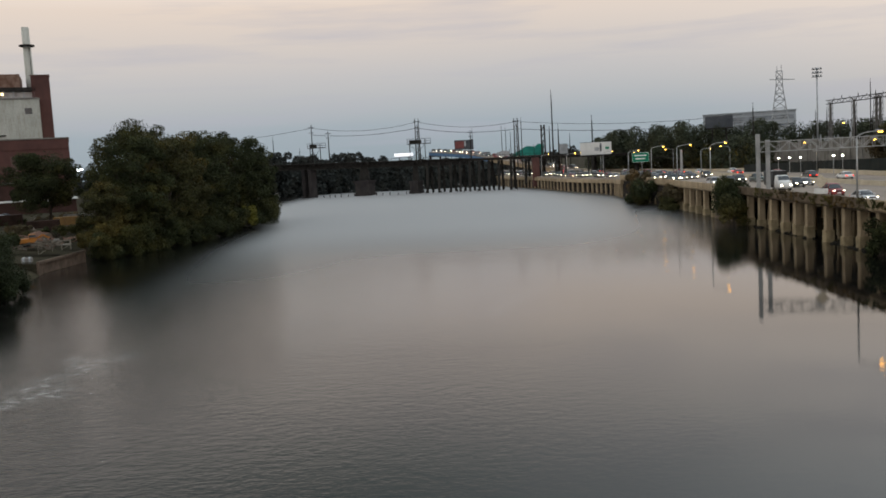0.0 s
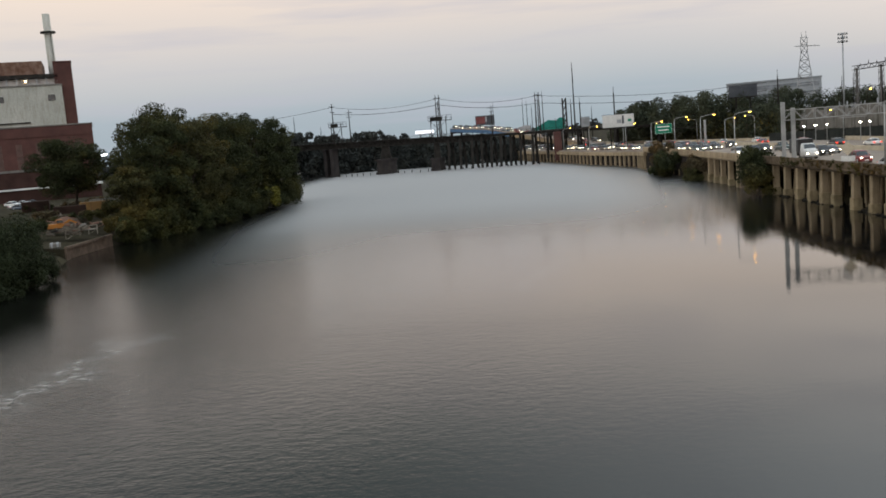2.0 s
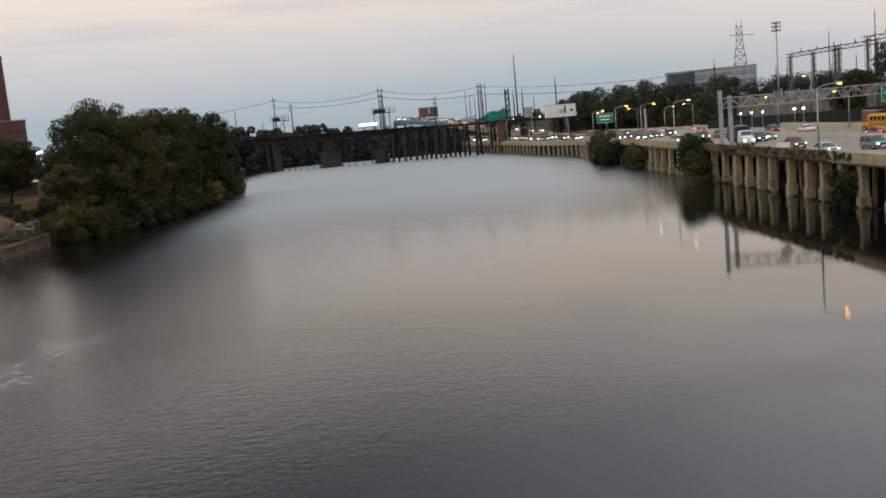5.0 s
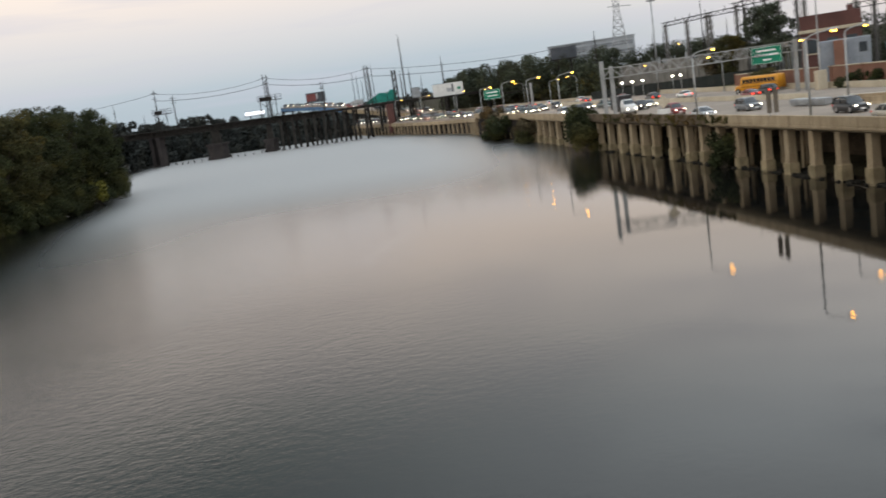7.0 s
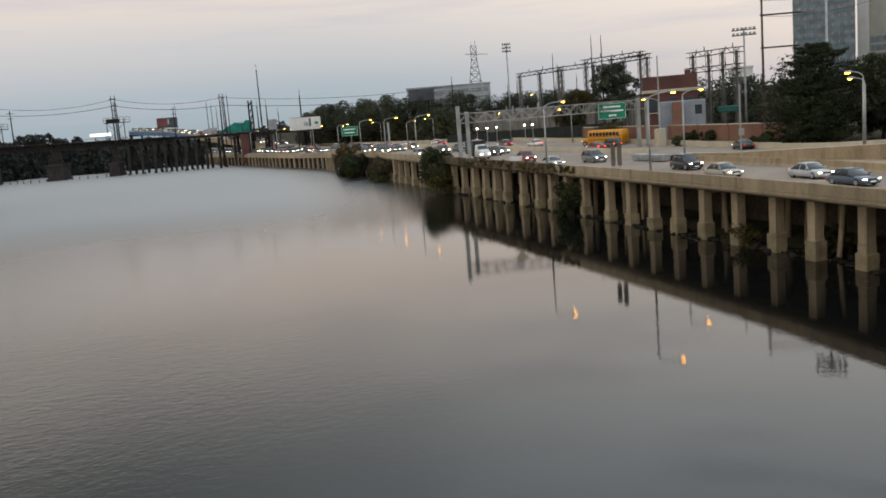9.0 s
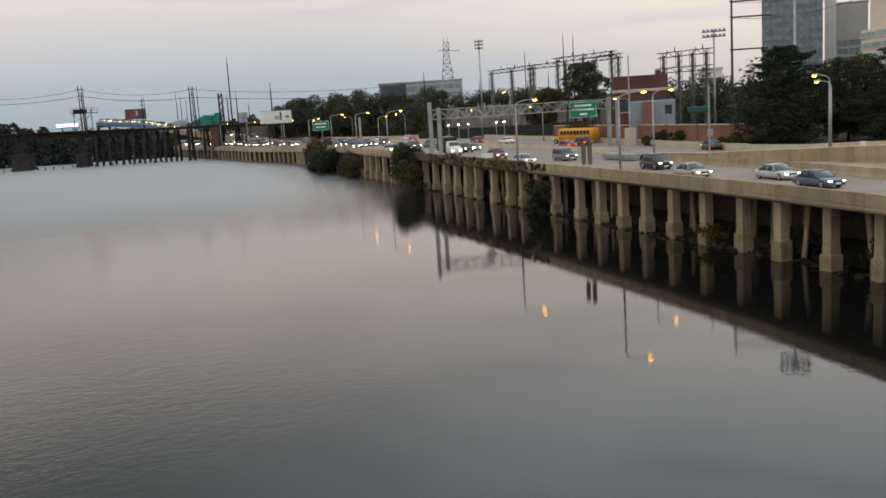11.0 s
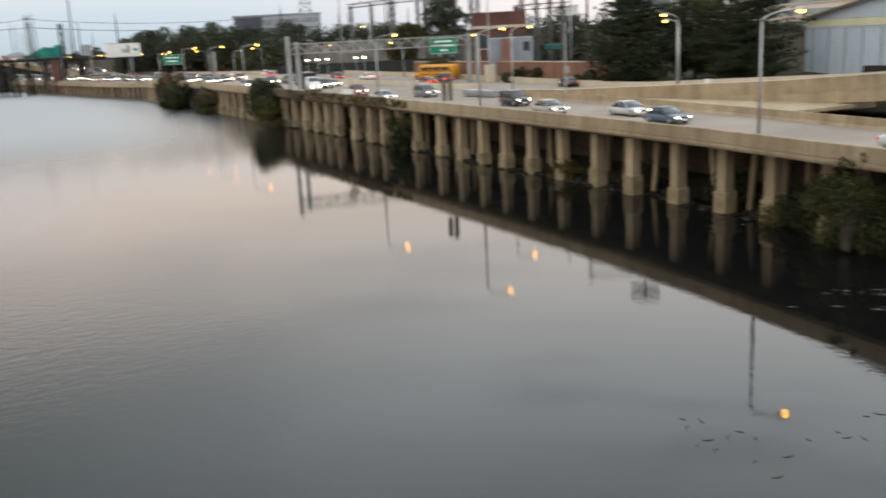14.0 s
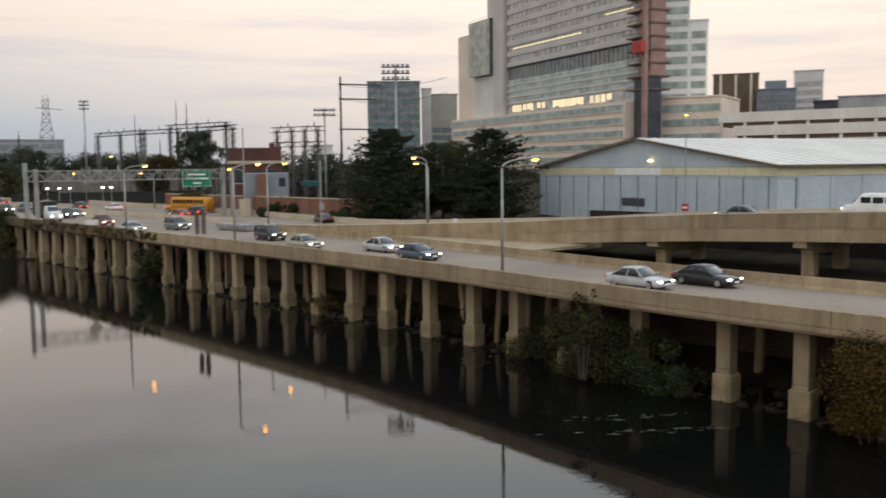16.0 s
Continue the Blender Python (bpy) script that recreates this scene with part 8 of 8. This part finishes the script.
    for s in (-1, 1):
        for y0, y1 in ((a, b), (d, c), ((a + d) / 2 + 0.05, (b + c) / 2)):
            part("pillar", Mesh().beam((s * W * 0.935, y0, belt - 0.1), (s * W * 0.765, y1, belt + rise * 0.84), 0.08, 0.06), body_mat, ob)
        part("mirror", Mesh().box(s * (W + 0.09) - 0.09, s * (W + 0.09) + 0.09, a + 0.1, a + 0.22, belt - 0.02, belt + 0.13, 0.03), body_mat, ob)
        hl = Mesh().loft([[(s * (W * 0.72) + q * 0.12, y, z) for q, z in ((-1, hood * 0.72), (1, hood * 0.72), (1, hood * 0.83), (-1, hood * 0.81))] for y in (-h - 0.01, -h + 0.25)])
        part("headlight", hl, (FULL_BEAM if group == "queue" else HEADLIGHT if lights else DIM_HEADLIGHT), ob, "lit headlight" if lights else "")
        part("tail_light", Mesh().box(s * W * 0.72 - 0.18, s * W * 0.72 + 0.18, h - 0.2, h + 0.012, rear - 0.36, rear - 0.16, 0.02), TAILLIGHT if tail else RED_LENS, ob)
        for y in (-h + 0.9, h - 0.95):
            r = 0.33 if style in ("sedan", "hatch", "coupe") else 0.38
            wheel = part("wheel", Mesh().tube([(s * W * 0.80, y, r), (s * (W + 0.01), y, r)], r * 0.62, 14), RIM, ob)
            part("tyre", Mesh().tube([(s * W * 0.78, y, r), (s * (W - 0.01), y, r)], r, 18), TYRE, wheel)
    part("bumper", Mesh().box(-W * 0.86, W * 0.86, -h - 0.05, -h + 0.15, 0.28, 0.5, 0.05), body_mat, ob)
    part("grille", Mesh().box(-W * 0.45, W * 0.45, -h - 0.02, -h + 0.1, hood * 0.62, hood * 0.8, 0.02), TRIM, ob)
    part("number_plate", Mesh().box(-0.26, 0.26, -h - 0.065, -h - 0.04, 0.36, 0.5), WHITE_PAINT, ob)
    if style == "pickup":
        part("bed_liner", Mesh().box(-W * 0.84, W * 0.84, h * 0.36, h - 0.2, belt * 0.9, belt + 0.03), TRIM, ob)
    return ob


def place(ob, x, y, z, rz):
    ob.matrix_world = pose(x, y, z, 0, 0, rz)
    return ob


# near cars, heading towards the bridge on the low lanes
near = [("silver", "sedan", 51.8, 35.0), ("black", "sedan", 55.8, 32.2), ("dark blue", "sedan", 54.4, 60.4), ("silver", "sedan", 57.0, 68.6), ("beige", "sedan", 54.0, 77.6),
        ("black", "suv", 57.6, 89.8), ("grey", "suv", 59.2, 115.6), ("dark red", "suv", 55.2, 131), ("silver", "sedan", 52.9, 116)]
for col, sty, x, y in near:
    place(car("%s %s on the river lanes with headlights on" % (col, {"suv": "sport utility car", "coupe": "two-door car", "sedan": "saloon car"}[sty]), col, sty), x, y, road_z(y) + 0.005, -3 if y < 100 else 0)

# the queue further up the highway
rng = random.Random(5)
kinds = [car("%s %s in the evening queue with lit headlights" % (c, {"suv": "sport utility car", "sedan": "saloon car", "hatch": "hatchback car", "pickup": "pickup truck"}[s]), c, s, True, False, "queue") for c, s in
         (("black", "sedan"), ("black", "suv"), ("grey", "sedan"), ("black", "hatch"), ("dark red", "sedan"), ("silver", "suv"), ("dark green", "pickup"))]
gone = [car("%s %s driving away with red tail lights" % (c, {"suv": "sport utility car", "sedan": "saloon car"}[s]), c, s, False, True, "traffic driving away") for c, s in (("white", "sedan"), ("black", "suv"), ("dark red", "sedan"))]
used = set()


def lane_pose(y, off, back=False):
    x = lerp(ROAD_EDGE, y) + off
    dx = (lerp(ROAD_EDGE, y + 4) - lerp(ROAD_EDGE, y - 4)) / 8
    return pose(x, y, road_z(y) + 0.005, 0, 0, -math.degrees(math.atan(dx)) + (180 if back else 0))


def put(ob, m, key):
    if key in used:
        copy_thing(ob, m)
    else:
        used.add(key)
        ob.matrix_world = m


for lane, off in enumerate((3.2, 6.9, 10.6, 14.4)):
    y = 150 + lane * 4.5
    while y < 470:
        if not (y < 165 and lane == 0):
            k = rng.randrange(len(kinds))
            put(kinds[k], lane_pose(y, off + rng.uniform(-0.3, 0.3)), ("k", k))
        y += rng.uniform(9, 16) if y > 230 else rng.uniform(10, 20) if y > 190 else rng.uniform(18, 40)
for off in (25.0, 29.0):
    y = 135.0 + off * 0.4
    while y < 460:
        k = rng.randrange(len(gone))
        put(gone[k], lane_pose(y, off, True), ("g", k))
        y += rng.uniform(22, 48)
# the queue coming down the blue bridge
for lane in (2.0, 5.6):
    for i, (p, q) in enumerate(zip(BLUE_LINE, BLUE_LINE[1:])):
        a, b = Vector(p), Vector(q)
        ahead = (b - a).normalized()
        side = Vector((0, 0, 1)).cross(ahead).normalized()
        up = ahead.cross(side)
        n = int((b - a).length / 9.0)
        for k in range(n):
            c = a.lerp(b, (k + 0.2 + rng.uniform(0, 0.4)) / n) + side * lane + up * 0.31
            copy_thing(kinds[rng.randrange(len(kinds))], Matrix(((side.x, -ahead.x, up.x, c.x), (side.y, -ahead.y, up.y, c.y), (side.z, -ahead.z, up.z, c.z), (0, 0, 0, 1))))

# cars parked across the river in the yard
parked = [car("%s saloon car parked in the yard" % c, c, "sedan", False, False, "parked cars") for c in ("white", "silver", "black")]
for k, (az, d) in enumerate(((-27.5, 281), (-27.0, 280), (-26.5, 279), (-27.35, 262), (-26.7, 260))):
    m = pose(*polar(az, d)[:2], 4.35, 0, 0, 115 + 3 * k)
    if k < 3:
        parked[k].matrix_world = m
    else:
        copy_thing(parked[k - 3], m)

# ramp traffic
for col, sty, az, d, lab in (("grey", "sedan", 61.9, 95.6, "grey saloon car on the ramp"), ("black", "sedan", 36.0, 138.0, "dark saloon car low behind the ramp wall")):
    p = polar(az, d)
    place(car(lab + ", side on", col, sty, False), p[0], p[1], (lerp(RAMP_TOP, p[1]) - 0.84) if az > 50 else road_z(p[1]) + 0.005, 180 if az > 50 else 165)
pv = polar(69.3, 91.5)
van = thing("van", "white panel van on the ramp", "van", at=(pv[0], pv[1], lerp(RAMP_TOP, pv[1]) - 0.84), rz=180)
part("body", Mesh().loft([ring(y, w, a, b, 0.14, 0.06) for y, w, a, b in ((-2.7, 0.8, 0.4, 0.9), (-2.5, 0.95, 0.3, 1.15), (-1.7, 0.98, 0.28, 1.3), (-1.0, 0.98, 0.28, 2.1), (-0.7, 0.98, 0.28, 2.25), (2.5, 0.98, 0.28, 2.25), (2.7, 0.95, 0.35, 2.15))]), PAINTS["white"], van, smooth=True)
part("windscreen", Mesh().loft([[(-0.86, -1.74, 1.32), (0.86, -1.74, 1.32), (0.8, -1.06, 2.06), (-0.8, -1.06, 2.06)], [(-0.86, -1.62, 1.32), (0.86, -1.62, 1.32), (0.8, -0.98, 2.0), (-0.8, -0.98, 2.0)]]), CAR_GLASS, van)
for s in (-1, 1):
    for y0, y1 in ((-0.9, 0.0), (0.15, 1.1), (1.25, 2.3)):
        part("side_window", Mesh().box(s * 0.975 - 0.02, s * 0.975 + 0.02, y0, y1, 1.35, 1.9, 0.01), CAR_GLASS, van)
    for y in (-1.8, 1.7):
        w = part("wheel", Mesh().tube([(s * 0.8, y, 0.35), (s * 0.99, y, 0.35)], 0.22, 12), RIM, van)
        part("tyre", Mesh().tube([(s * 0.78, y, 0.35), (s * 0.97, y, 0.35)], 0.35, 16), TYRE, w)
    part("headlight", Mesh().box(s * 0.7 - 0.15, s * 0.7 + 0.15, -2.72, -2.6, 0.7, 0.9, 0.02), DIM_HEADLIGHT, van)

# school bus on the far carriageway
bus = thing("school_bus", "yellow-orange school bus with black rub rails", "bus", at=(83.0, 157.0, road_z(157)), rz=204)
part("body", Mesh().loft([ring(y, w, a, b, 0.2, 0.08) for y, w, a, b in ((-3.4, 1.15, 0.5, 2.7), (-3.2, 1.2, 0.5, 3.0), (4.6, 1.2, 0.5, 3.0), (4.8, 1.1, 0.6, 2.85))]), YELLOW_PAINT, bus, smooth=True)
part("bonnet", Mesh().loft([ring(y, w, a, b, 0.15, 0.06) for y, w, a, b in ((-5.0, 0.85, 0.5, 1.25), (-4.8, 0.95, 0.5, 1.45), (-3.4, 1.05, 0.5, 1.6))]), YELLOW_PAINT, bus, smooth=True)
part("windscreen", Mesh().box(-1.0, 1.0, -3.45, -3.38, 1.65, 2.5, 0.01), CAR_GLASS, bus)
for s in (-1, 1):
    for k in range(9):
        part("side_window", Mesh().box(s * 1.185 - 0.02, s * 1.185 + 0.02, -2.9 + k * 0.8, -2.25 + k * 0.8, 1.9, 2.55, 0.01), CAR_GLASS, bus)
    for z in (1.15, 1.75):
        part("rub_rail", Mesh().box(s * 1.21 - 0.02, s * 1.21 + 0.02, -3.2, 4.6, z, z + 0.09), TRIM, bus)
    for y in (-4.1, 2.7):
        w = part("wheel", Mesh().tube([(s * 0.95, y, 0.48), (s * 1.18, y, 0.48)], 0.28, 12), RIM, bus)
        part("tyre", Mesh().tube([(s * 0.9, y, 0.48), (s * 1.16, y, 0.48)], 0.48, 16), TYRE, w)
    part("headlight", Mesh().box(s * 0.65 - 0.14, s * 0.65 + 0.14, -5.06, -4.9, 0.85, 1.1, 0.02), DIM_HEADLIGHT, bus)
    part("warning_lamp", Mesh().box(s * 0.8 - 0.12, s * 0.8 + 0.12, -3.3, -3.2, 2.72, 2.9, 0.02), RED_LENS, bus)

# lorry with a dark box body in the river lane
lo = thing("lorry", "white-cabbed lorry with a dark box body", "lorry", at=(55.0, 152.0, road_z(152)), rz=0)
part("cab", Mesh().loft([ring(y, w, a, b, 0.15, 0.08) for y, w, a, b in ((-3.6, 0.95, 0.5, 1.5), (-3.4, 1.05, 0.45, 1.6), (-2.6, 1.08, 0.45, 1.75), (-2.1, 1.08, 0.45, 2.5), (-1.2, 1.08, 0.45, 2.6), (-1.0, 1.05, 0.5, 2.5))]), PAINTS["white"], lo, smooth=True)
part("windscreen", Mesh().loft([[(-0.92, -2.62, 1.78), (0.92, -2.62, 1.78), (0.86, -2.14, 2.44), (-0.86, -2.14, 2.44)], [(-0.92, -2.52, 1.78), (0.92, -2.52, 1.78), (0.86, -2.05, 2.4), (-0.86, -2.05, 2.4)]]), CAR_GLASS, lo)
part("box_body", Mesh().box(-1.2, 1.2, -0.9, 3.6, 0.9, 3.3, 0.06), PAINTS["black"], lo)
part("chassis", Mesh().box(-0.5, 0.5, -3.2, 3.5, 0.5, 0.85), TRIM, lo)
for s in (-1, 1):
    for y in (-2.6, 2.4):
        w = part("wheel", Mesh().tube([(s * 0.85, y, 0.46), (s * 1.08, y, 0.46)], 0.27, 12), RIM, lo)
        part("tyre", Mesh().tube([(s * 0.8, y, 0.46), (s * 1.06, y, 0.46)], 0.46, 16), TYRE, w)
    part("headlight", Mesh().box(s * 0.75 - 0.16, s * 0.75 + 0.16, -3.66, -3.5, 0.85, 1.1, 0.02), HEADLIGHT, lo)
# parked cars in the far yard
for i, (az, d, c) in enumerate(((-27.6, 262, "white"), (-26.8, 250, "silver"), (-26.2, 240, "grey"), (-27.2, 236, "dark blue"))):
    p = polar(az, d)
    place(car("%s car parked in the yard" % c, c, "sedan", False, False, "parked cars"), p[0], p[1], 4.9, 70)
